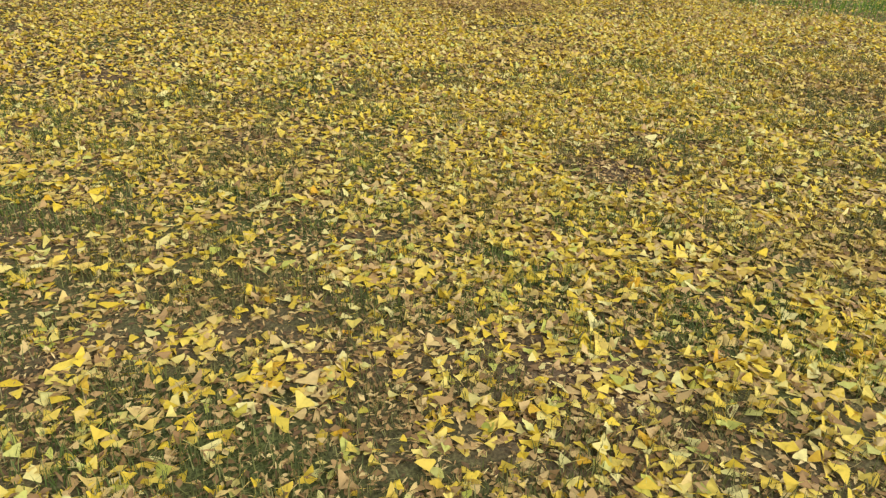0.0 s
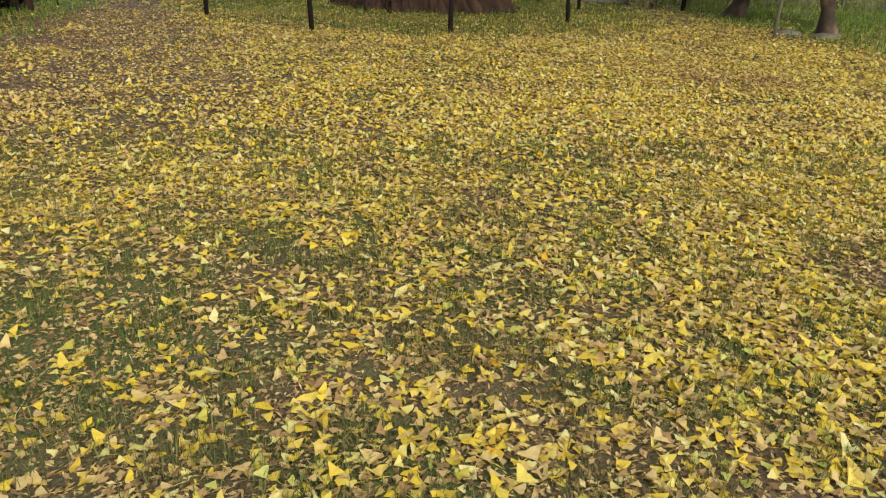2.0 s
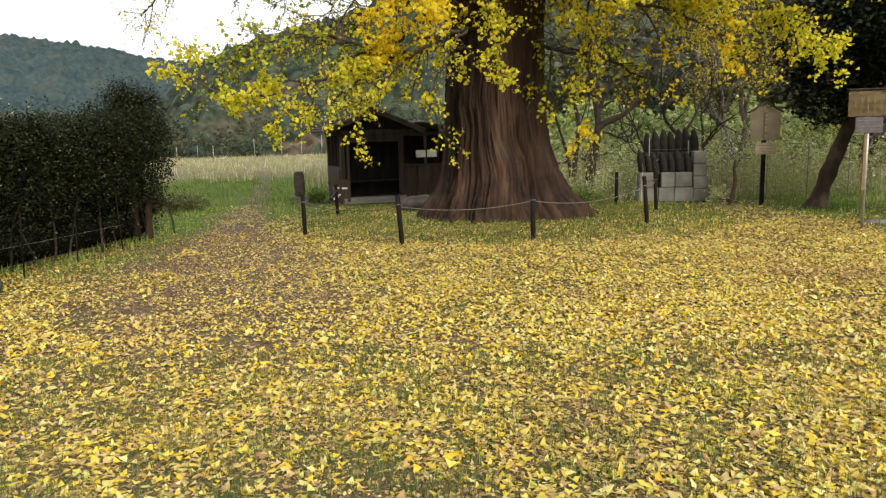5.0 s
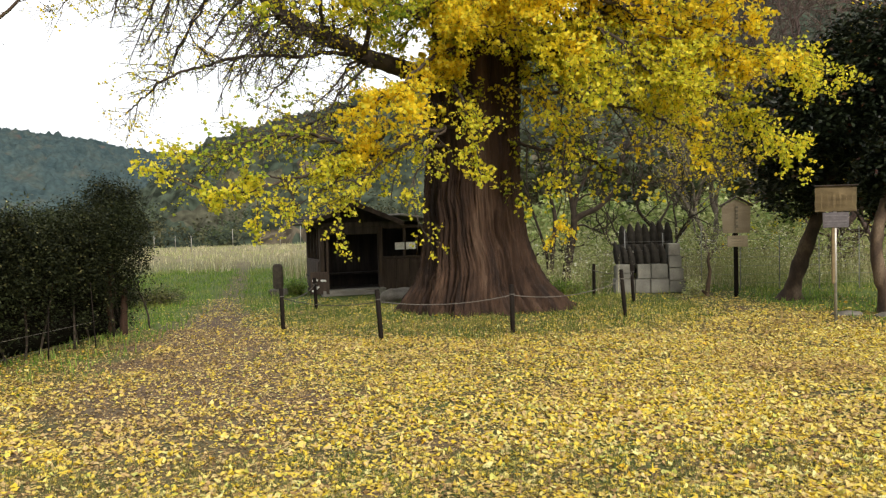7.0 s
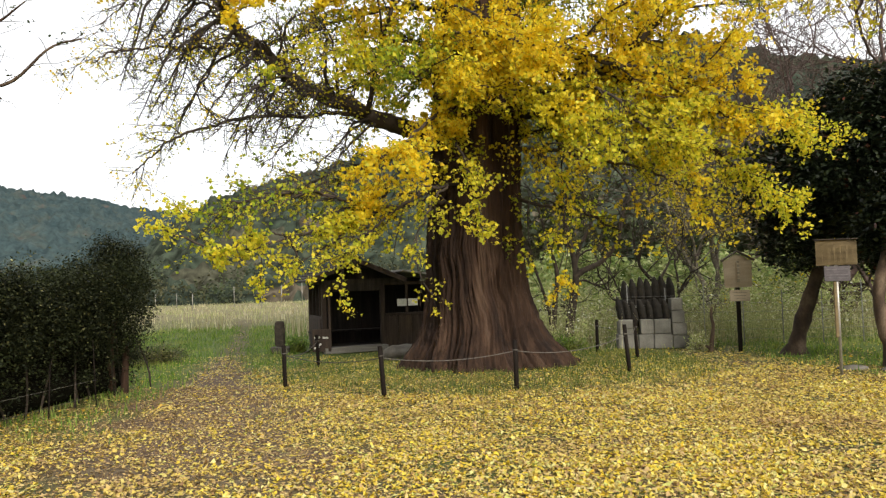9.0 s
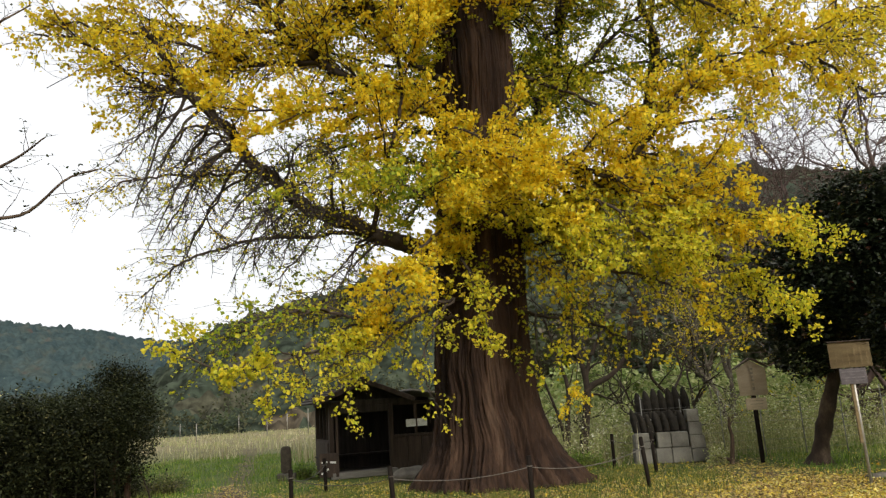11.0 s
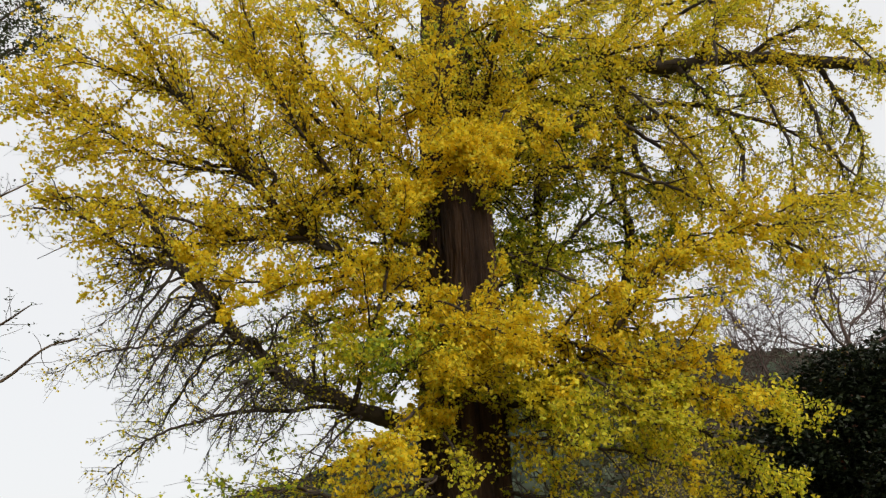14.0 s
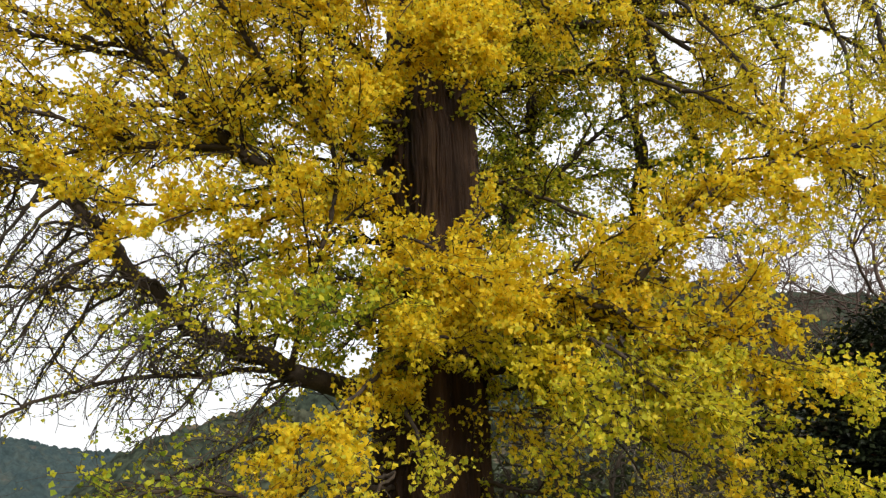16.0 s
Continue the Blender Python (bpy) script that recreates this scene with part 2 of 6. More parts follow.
leaf_wood = leaf("woodland_leaf", [(0, (0.03, 0.045, 0.018)), (0.6, (0.055, 0.075, 0.03)), (1, (0.09, 0.105, 0.045))],
                 [(0, (0.05, 0.055, 0.025)), (1, (0.10, 0.095, 0.045))], 0.25, 0.2, 0.7)
blade_green = leaf("grass_blade", [(0, (0.045, 0.075, 0.016)), (0.6, (0.105, 0.155, 0.03)), (0.9, (0.20, 0.23, 0.06)), (1, (0.42, 0.36, 0.2))], [(0, (0.075, 0.09, 0.024)), (1, (0.24, 0.22, 0.075))], 0.6, 0.25, 0.6)
blade_lush = leaf("lush_grass_blade", [(0, (0.075, 0.155, 0.017)), (0.6, (0.155, 0.265, 0.03)), (1, (0.31, 0.39, 0.07))], [(0, (0.15, 0.20, 0.035)), (1, (0.40, 0.41, 0.11))], 0.7, 0.35, 0.6, share=0.42)
blade_ring = leaf("ring_grass_blade", [(0, (0.045, 0.08, 0.012)), (0.6, (0.10, 0.145, 0.022)), (1, (0.22, 0.22, 0.05))], [(0, (0.13, 0.15, 0.03)), (1, (0.36, 0.32, 0.08))], 0.7, 0.3, 0.6, share=0.42)
blade_dry = leaf("dry_grass_blade", [(0, (0.20, 0.155, 0.085)), (0.5, (0.42, 0.36, 0.20)), (1, (0.72, 0.66, 0.44))], [(0, (0.20, 0.24, 0.08)), (1, (0.45, 0.45, 0.2))], 0.25, 0.3, 0.8)

bark = surface("ginkgo_bark", [(0.28, (0.010, 0.0048, 0.0027)), (0.45, (0.025, 0.012, 0.0065)), (0.6, (0.052, 0.027, 0.015)), (0.78, (0.10, 0.062, 0.04))], 1.0, (3.2, 3.2, 0.22), 0.92, 1.0, 0.07, 9, vary=0.0)
bark_limb = surface("ginkgo_limb_bark", [(0.3, (0.024, 0.017, 0.012)), (0.7, (0.068, 0.05, 0.036))], 6, (1, 1, 1), 0.9, 0.8, 0.02, 30)
bark_twig = surface("ginkgo_twig_bark", [(0.3, (0.05, 0.038, 0.031)), (0.7, (0.13, 0.105, 0.088))], 6, (1, 1, 1), 0.9, 0.4, 0.01, 40)
bark_grey = surface("grey_bark", [(0.3, (0.09, 0.075, 0.06)), (0.7, (0.24, 0.21, 0.17))], 6, (1, 1, 0.4), 0.9, 0.7, 0.015, 40)
bark_dark = surface("dark_bark", [(0.34, (0.03, 0.02, 0.014)), (0.5, (0.065, 0.042, 0.027)), (0.64, (0.14, 0.10, 0.066)), (0.76, (0.27, 0.215, 0.155))], 3.2, (1, 1, 0.6), 0.9, 0.7, 0.015, 40)
wood_dark = surface("weathered_dark_wood", [(0.3, (0.02, 0.015, 0.011)), (0.7, (0.06, 0.045, 0.034))], 3, (4, 4, 0.4), 0.85, 0.5, 0.006, 60)
# inner hut wood, darkened in its colour for the shade behind the open front
wood_shaded = surface("shaded_inner_wood", [(0.3, (0.010, 0.008, 0.007)), (0.7, (0.03, 0.024, 0.02))], 3, (4, 4, 0.4), 0.9, 0.5, 0.006, 60)
wood_brown = surface("weathered_brown_wood", [(0.3, (0.028, 0.018, 0.013)), (0.7, (0.07, 0.048, 0.035))], 3, (4, 4, 0.4), 0.85, 0.5, 0.006, 60)
wood_pale = surface("pale_sign_wood", [(0.3, (0.33, 0.265, 0.18)), (0.7, (0.44, 0.365, 0.26))], 2, (1, 6, 6), 0.75, 0.3, 0.003, 60, vary=0.08)
wood_tan = surface("tan_sign_wood", [(0.3, (0.13, 0.09, 0.04)), (0.7, (0.22, 0.16, 0.075))], 2, (1, 6, 6), 0.7, 0.3, 0.003, 60, vary=0.08)
wood_grey = surface("grey_plank", [(0.3, (0.17, 0.155, 0.135)), (0.7, (0.32, 0.30, 0.27))], 3, (0.5, 5, 5), 0.85, 0.4, 0.005, 60)
post_paint = surface("dark_post_wood", [(0.3, (0.008, 0.006, 0.005)), (0.7, (0.024, 0.018, 0.014))], 4, (1, 1, 0.4), 0.9, 0.4, 0.005, 60, spec=0.12)
rope_fibre = surface("grey_rope", [(0.3, (0.07, 0.062, 0.055)), (0.7, (0.17, 0.155, 0.13))], 30, (1, 1, 1), 0.95, 0.5, 0.004, 200)
stone_dark = surface("lichened_dark_stone", [(0.3, (0.008, 0.007, 0.005)), (0.6, (0.023, 0.019, 0.014)), (0.8, (0.07, 0.062, 0.048))], 9, (1, 1, 1), 0.92, 0.6, 0.01, 60)
stone_brown = surface("brown_weathered_stone", [(0.3, (0.035, 0.028, 0.021)), (0.7, (0.085, 0.068, 0.05))], 9, (1, 1, 1), 0.92, 0.6, 0.01, 60)
stone_pale = surface("pale_concrete_block", [(0.3, (0.11, 0.105, 0.088)), (0.7, (0.23, 0.22, 0.19))], 3, (1, 1, 1), 0.9, 0.4, 0.008, 60, vary=0.15)
stone_grey = surface("grey_boulder", [(0.3, (0.06, 0.053, 0.042)), (0.7, (0.15, 0.135, 0.11))], 4, (1, 1, 1), 0.9, 0.6, 0.02, 40)
metal_pole = surface("galvanised_pole", [(0.3, (0.24, 0.22, 0.19)), (0.7, (0.38, 0.36, 0.32))], 8, (1, 1, 0.3), 0.45, 0.1, 0.002, 80, metal=0.6)
paper_white = surface("white_notice_paper", [(0.3, (0.66, 0.64, 0.58)), (0.7, (0.80, 0.79, 0.74))], 6, (1, 1, 1), 0.9, 0.1, 0.001, 80, vary=0.04)
notice_grey = surface("faded_grey_notice", [(0.3, (0.08, 0.068, 0.072)), (0.7, (0.14, 0.12, 0.125))], 12, (1, 1, 1), 0.7, 0.1, 0.001, 80)
faint_ink = surface("worn_ink", [(0.3, (0.16, 0.11, 0.05)), (0.7, (0.25, 0.18, 0.09))], 20, (1, 1, 1), 0.8, 0.0, 0.001, 80)
faint_print = surface("worn_print", [(0.3, (0.10, 0.088, 0.09)), (0.7, (0.17, 0.15, 0.155))], 20, (1, 1, 1), 0.8, 0.0, 0.001, 80)
ink = surface("faded_ink", [(0.3, (0.16, 0.135, 0.09)), (0.7, (0.25, 0.21, 0.15))], 20, (1, 1, 1), 0.8, 0.0, 0.001, 80)
wire_metal = surface("dull_wire", [(0.3, (0.20, 0.20, 0.19)), (0.7, (0.34, 0.34, 0.32))], 8, (1, 1, 1), 0.5, 0.0, 0.001, 80, metal=0.5)
# near-black colour that stands in for the shade deep inside the hedge
shade_core = surface("hedge_shade", [(0.3, (0.005, 0.005, 0.003)), (0.7, (0.012, 0.011, 0.007))], 6, (1, 1, 1), 1.0, 0.5, 0.05, 20, spec=0.05)

# ---- ground: one sheet to the horizon ----
PATH_LINE = np.array([(-2.0, 5.0), (-3.2, 8.1), (-3.75, 10.2), (-4.4, 12.5), (-5.0, 14.7), (-6.0, 19.0), (-6.75, 22.4), (-8.3, 28.6), (-9.8, 34.5), (-12.0, 42.0)])


def path_gap(x, y):
    """Distance from the middle of the trodden path."""
    best = np.full(np.shape(x), 1e9)
    for a, b in zip(PATH_LINE[:-1], PATH_LINE[1:]):
        d = b - a
        u = np.clip(((x - a[0]) * d[0] + (y - a[1]) * d[1]) / (d @ d), 0, 1)
        best = np.minimum(best, np.hypot(x - a[0] - u * d[0], y - a[1] - u * d[1]))
    return best


def soft(a, b, v):
    u = np.clip((v - a) / (b - a), 0, 1)
    return u * u * (3 - 2 * u)


def path_mask(x, y):
    wide = np.interp(y, [4, 8, 12, 14.5, 19, 30], [1.2, 1.9, 1.6, 0.9, 0.5, 0.4])
    gap = path_gap(x, y) / wide + 0.7 * (smooth_noise(x, y, 1.6, 15) - 0.5)
    return (1 - soft(0.3, 1.2, gap)) * soft(4.5, 8.5, y) * (1 - 0.25 * soft(15.5, 20, y))


def fence_mask(x, y):
    """The grassy ring inside the rope round the great tree."""
    return 1 - soft(0.85, 1.1, np.hypot((x - 0.7) / 4.5, (y - 15.6) / 4.0) + 0.12 * (smooth_noise(x, y, 1.3, 17) - 0.5))


def verge_mask(x, y):
    """Green banks by the hedge, along the path and under the far fence."""
    left = soft(-4.95, -5.4, x + 0.16 * (y - 13)) * soft(8, 11, y)
    back = np.maximum(soft(16.5, 19.0, y - 0.12 * np.abs(x)), soft(15.0, 17.5, y) * soft(-2.5, -4.0, x))
    open_side = soft(7.2, 8.6, x + 0.55 * (y - 9.0) - 0.4 * (y - 9.0) * (y > 9) + 0.5 * (smooth_noise(x, y, 1.5, 18) - 0.5)) * soft(4.0, 6.0, y)
    return np.clip(np.maximum(np.maximum(left, back), open_side), 0, 1) * (1 - soft(34, 46, y))


def field_mask(x, y):
    return soft(24, 46, y + 0.2 * x + 6 * (smooth_noise(x, y, 9.0, 16) - 0.5))


def height(x, y):
    h = 0.035 * (smooth_noise(x, y, 3.0, 3) - 0.5) + 0.02 * (smooth_noise(x, y, 0.9, 5) - 0.5)
    h = h + 0.10 * np.exp(-((x - 0.4) ** 2 + (y - 15.6) ** 2) / 8)
    return h * (1 - soft(60, 120, np.hypot(x, y)))


def hut_clear(x, y):
    """0 where the hut stands, 1 elsewhere."""
    return 1 - ((x > -4.4) & (x < 0.6) & (y > 17.7 + 0.3 * (x + 3.6)) & (y < 23.5)).astype(float)


def leaf_density(x, y):
    """How thickly fallen leaves lie, from 0 to 1."""
    clump = 0.56 + 0.5 * (smooth_noise(x, y, 0.9, 11) - 0.5) + 0.4 * (smooth_noise(x, y, 3.2, 12) - 0.5) + 0.35 * (smooth_noise(x, y, 0.28, 13) - 0.5)
    d = clump * (1 - 0.72 * path_mask(x, y)) * (1 - 0.28 * fence_mask(x, y)) * (1 - 0.85 * verge_mask(x, y)) * (1 - 0.72 * soft(13.8, 17.0, y) * soft(1.0, 4.0, x))
    d = d * (1 - 0.9 * soft(17, 27, y)) * (1 - soft(11, 16, np.abs(x + 0.5)))
    d = d * (1 - 0.66 * soft(1.8, -1.6, x) * soft(8, 1.8, y)) * (1 - 0.3 * soft(5.0, 2.2, y)) * (1 + 0.5 * soft(0.8, 3.0, x))
    d = np.maximum(d, 0.3 * path_mask(x, y) * soft(14, 16, y) * (1 - soft(26, 36, y)))
    return np.clip(d, 0.0, 1.0)


def steps(dense_a, dense_b, step, far):
    mid = np.arange(dense_a, dense_b + 1e-6, step)
    out, d = [], step
    up, v = [], dense_b
    while v < far:
        d *= 1.25
        v += d
        up.append(v)
    d, v = step, dense_a
    while v > -far:
        d *= 1.25
        v -= d
        out.append(v)
    return np.concatenate([out[::-1], mid, up])


gx, gy = np.meshgrid(steps(-12, 12, 0.2, 1500), steps(-2, 26, 0.2, 1500))
gv = np.stack([gx, gy, height(gx, gy)], -1).reshape(-1, 3)
rows, cols = gx.shape
gi, gj = np.meshgrid(np.arange(rows - 1), np.arange(cols - 1), indexing="ij")
k = gi * cols + gj
ground_mesh = mesh_arrays("ground", gv, [np.stack([k, k + 1, k + cols + 1, k + cols], -1).reshape(-1, 4)], True)
zone = ground_mesh.color_attributes.new("zone", "FLOAT_COLOR", "POINT")
zx, zy = gv[:, 0], gv[:, 1]
zone.data.foreach_set("color", np.stack([path_mask(zx, zy), np.maximum(verge_mask(zx, zy), 0.5 * fence_mask(zx, zy)), field_mask(zx, zy), np.ones_like(zx)], -1).astype(np.float32).ravel())

earth, n, l, b = material("leafy_earth", 0.95, 0, 0.2)
broad, mid, fine = noise_node(n, l, 0.9, 5), noise_node(n, l, 7, 6), noise_node(n, l, 90, 5)
soil = ramp(n, [(0.3, (0.07, 0.049, 0.028)), (0.6, (0.15, 0.107, 0.062)), (0.8, (0.25, 0.185, 0.11))])
l.new(mid.outputs["Fac"], soil.inputs["Fac"])
turf = ramp(n, [(0.3, (0.045, 0.058, 0.018)), (0.7, (0.115, 0.13, 0.042))])
l.new(fine.outputs["Fac"], turf.inputs["Fac"])
tuft = ramp(n, [(0.37, (0, 0, 0)), (0.57, (1, 1, 1))])
l.new(broad.outputs["Fac"], tuft.inputs["Fac"])
col = mixed(n, l, tuft.outputs["Color"], soil.outputs["Color"], turf.outputs["Color"])
mask = n.new("ShaderNodeAttribute")
mask.attribute_name = "zone"
rgb = n.new("ShaderNodeSeparateColor")
l.new(mask.outputs["Color"], rgb.inputs["Color"])
trod = ramp(n, [(0.3, (0.085, 0.058, 0.04)), (0.7, (0.17, 0.122, 0.085))])
l.new(mid.outputs["Fac"], trod.inputs["Fac"])
lush = ramp(n, [(0.3, (0.06, 0.09, 0.02)), (0.7, (0.13, 0.17, 0.04))])
l.new(mid.outputs["Fac"], lush.inputs["Fac"])
straw = ramp(n, [(0.35, (0.14, 0.14, 0.06)), (0.65, (0.25, 0.205, 0.12))])
l.new(broad.outputs["Fac"], straw.inputs["Fac"])
col = mixed(n, l, rgb.outputs["Green"], col, lush.outputs["Color"])
col = mixed(n, l, rgb.outputs["Blue"], col, straw.outputs["Color"])
col = mixed(n, l, rgb.outputs["Red"], col, trod.outputs["Color"])
grain = ramp(n, [(0.3, (0.55, 0.55, 0.55)), (0.7, (1.3, 1.3, 1.3))])
l.new(fine.outputs["Fac"], grain.inputs["Fac"])
l.new(mixed(n, l, 1.0, col, grain.outputs["Color"], "MULTIPLY"), b.inputs["Base Color"])
bumped(n, l, b, mixed(n, l, 0.5, mid.outputs["Color"], fine.outputs["Color"]), 0.7, 0.02)
ground = part("ground", ground_mesh, earth, None, "earth with worn turf, a trodden path and dry field", "structure")


def strew(count, x0, x1, y0, y1, extra=None):
    """Points over a piece of ground, kept where leaves lie."""
    x, y = rng.uniform(x0, x1, count), rng.uniform(y0, y1, count)
    keep = rng.random(count) < (leaf_density(x, y) if extra is None else extra(x, y))
    return x[keep], y[keep]


# fallen leaves: curled fans with stalks where the walk starts, plainer ones further off
litter = Soup()
BEDS = ((50000, -3.2, 4.6, 0.7, 5.2, 2), (24000, 4.6, 8.5, 0.7, 5.2, 1), (26000, -10, -3.2, 0.6, 5.2, 1), (72000, -7, 9, 5.2, 8.0, 1), (150000, -9, 11, 8.0, 12.0, 0), (175000, -11, 12, 12.0, 20.0, 0), (18000, -14, 6, 20.0, 34.0, 0), (70000, -9, 10, -5, 0.7, 0))
for count, x0, x1, y0, y1, fine_ in BEDS:
    x, y = strew(count, x0, x1, y0, y1)
    m = len(x)
    size = rng.normal(0.047 if fine_ else 0.042, 0.013, m).clip(0.018, 0.08)
    lift = rng.random(m) ** 2.5 * 0.02 + 0.005
    rot = turns(rng.uniform(0, 2 * np.pi, m), rng.normal(0, (0.36, 0.3, 0.22)[fine_], m), rng.uniform(0, 2 * np.pi, m))
    curl = rng.normal(0.6, 1.5, m)
    c = np.stack([x, y, height(x, y) + lift], -1)
    shape, faces = ((KITE, KITE_F), (FAN, FAN_F), (WAVY, WAVY_F))[fine_]
    litter.add(*scatter(c, size, rot, shape, faces, curl, rng.uniform(0.7, 1.2, m)))
    if fine_ == 2:
        k = rng.random(m) < 0.4
        m = k.sum()
        rot = turns(rng.uniform(0, 2 * np.pi, m), rng.normal(0, 0.4, m), rng.uniform(0, 2 * np.pi, m))
        c2 = c[k] + np.stack([rng.normal(0, 0.03, m), rng.normal(0, 0.03, m), rng.uniform(0.004, 0.02, m)], -1)
        litter.add(*scatter(c2, size[k], rot, shape, faces, curl[k], rng.uniform(0.6, 1.1, m)))
part("fallen_leaves", litter.mesh("fallen_leaves", True), leaf_fallen, None, "carpet of fallen yellow ginkgo leaves on turf", "stuff")


def blades(name, x, y, size, wide, mat, label, lean=0.5, base=0.0):
    """Grass as slim bent blades."""
    m = len(x)
    shape = np.array([(-0.5, 0, 0), (0.5, 0, 0), (0.32, 0.08, 0.55), (-0.32, 0.08, 0.55), (0, 0.32, 1.0)], float)
    t = np.repeat(shape[None], m, 0)
    t[:, :, 0] *= wide
    t[:, :, 1] *= (rng.random(m) * 2 * lean)[:, None] * size[:, None]
    t[:, :, 2] *= size[:, None]
    r = turns(rng.uniform(0, 2 * np.pi, m), rng.normal(0, lean * 0.5, m), np.zeros(m))
    v = np.einsum("nij,nkj->nki", r, t) + np.stack([x, y, height(x, y) + base], -1)[:, None]
    o = (np.arange(m) * 5)[:, None]
    q = np.array([[0, 1, 2, 3]]) + o
    tri = np.array([[3, 2, 4]]) + o
    return part(name, mesh_arrays(name, v.reshape(-1, 3), [q, tri]), mat, None, label, "stuff")


def turf_where(x, y):
    return np.clip(0.2 + 2.0 * (smooth_noise(x, y, 0.7, 21) - 0.4), 0, 1) * (1 - path_mask(x, y))


x, y = strew(270000, -4, 7, 0.7, 6.0, turf_where)
blades("turf_grass", x, y, rng.uniform(0.025, 0.075, len(x)), 0.0045, blade_green, "short worn green turf between fallen leaves", 1.1)
# crumbs of old leaf and stalk between the fresh ones
crumbs = Soup()
for count, x0, x1, y0, y1, small, large in ((210000, -4, 7, 0.7, 6.0, 0.012, 0.046), (190000, -8, 10, 6.0, 14.0, 0.024, 0.05)):
    x, y = strew(count, x0, x1, y0, y1, lambda x, y: 0.35 + 0.6 * smooth_noise(x, y, 0.7, 25))
    m = len(x)
    rot = turns(rng.uniform(0, 2 * np.pi, m), rng.normal(0, 0.4, m), rng.uniform(0, 2 * np.pi, m))
    crumbs.add(*scatter(np.stack([x, y, height(x, y) + rng.uniform(0.004, 0.014, m)], -1), rng.uniform(small, large, m), rot, OVAL * np.array((1.0, 1, 1)), KITE_F, None, rng.uniform(0.3, 1.6, m)))
crumb = leaf("leaf_crumb", [(0, (0.10, 0.058, 0.028)), (0.45, (0.30, 0.19, 0.075)), (0.8, (0.47, 0.33, 0.13)), (1, (0.62, 0.50, 0.22))], None, 1, 0.05, 0.8)
part("leaf_crumbs", crumbs.mesh("leaf_crumbs"), crumb, None, "brown crumbs of old leaves and stalks", "stuff")
x, y = strew(36000, -4.5, 6, 11.2, 19.8, lambda x, y: fence_mask(x, y) * (0.3 + smooth_noise(x, y, 1.2, 8)))
blades("ring_grass", x, y, rng.uniform(0.04, 0.13, len(x)), 0.012, blade_ring, "fresh green grass round the foot of the great tree", 0.7)
x, y = strew(110000, -13, 13, 4.5, 34, lambda x, y: hut_clear(x, y) * verge_mask(x, y) * (1 - path_mask(x, y)) * (0.2 + smooth_noise(x, y, 2.0, 9)))
blades("verge_grass", x, y, rng.uniform(0.04, 0.16, len(x)) * (0.6 + 0.9 * smooth_noise(x, y, 1.4, 19)), 0.018, blade_lush, "green grass bank beside the path and hedge", 0.7)
x, y = strew(60000, -60, 6, 31, 110, lambda x, y: (1 - path_mask(x, y)) * np.clip(1.6 * smooth_noise(x, y, 8.0, 10) - 0.35, 0, 1))
blades("dry_field_grass", x, y, rng.uniform(0.15, 0.55, len(x)) * np.interp(y, [34, 70], [1, 0.6]), 0.032, blade_dry, "pale dry grass of the open field", 0.5)

# a few hundred leaves nearest to the walk, one by one
leaf_meshes = []
for i in range(8):
    v = WAVY.copy()
    v[:, 2] *= rng.uniform(-1.2, 2.4)
    v[1:10] += rng.normal(0, 0.02, (9, 3))
    me = mesh_arrays("ginkgo_leaf", v, [WAVY_F], True)
    me.materials.append(leaf_fallen_single)
    leaf_meshes.append(me)
x, y = strew(1500, -2.2, 2.6, 1.0, 3.4)
for i in range(min(300, len(x))):
    ob = part("ginkgo_leaf", leaf_meshes[i % 8], None, ground)
    s = rng.uniform(0.042, 0.07)
    ob.matrix_basis = pose(x[i], y[i], float(height(x[i], y[i])) + rng.uniform(0.02, 0.045), rng.normal(0, 16), rng.normal(0, 16), rng.uniform(0, 360)) @ Matrix.Diagonal((s, s, s, 1))

# fallen twigs on the ground
def fallen_twig(points):
    p = curve_points(points, 10)
    p[:, 2] = height(p[:, 0], p[:, 1]) + 0.022
    ob = part("fallen_twig", rod(p, np.linspace(0.007, 0.003, 10), 6), bark_twig)
    tagged(ob, "bare grey fallen twig lying among leaves", "twig", "fallen twigs")


fallen_twig([(-0.97, 2.61, 0), (-0.86, 2.68, 0), (-0.76, 2.78, 0), (-0.7, 2.93, 0)])
fallen_twig([(-0.86, 2.68, 0), (-0.76, 2.7, 0), (-0.6699999999999999, 2.6500000000000004, 0)])

# ---- the great ginkgo ----
ginkgo = empty("ginkgo_tree", pose(0.4, 15.7, 0), "huge old ginkgo with fluted brown trunk and yellow leaves", "tree")
FLAT = np.array((1.0, 1.0, 0.7))  # side shoots spread in plates
GROWTH = 1.7  # how thickly all limbs are set with twigs
HOME = np.array((0.4, 15.7, 0.0))


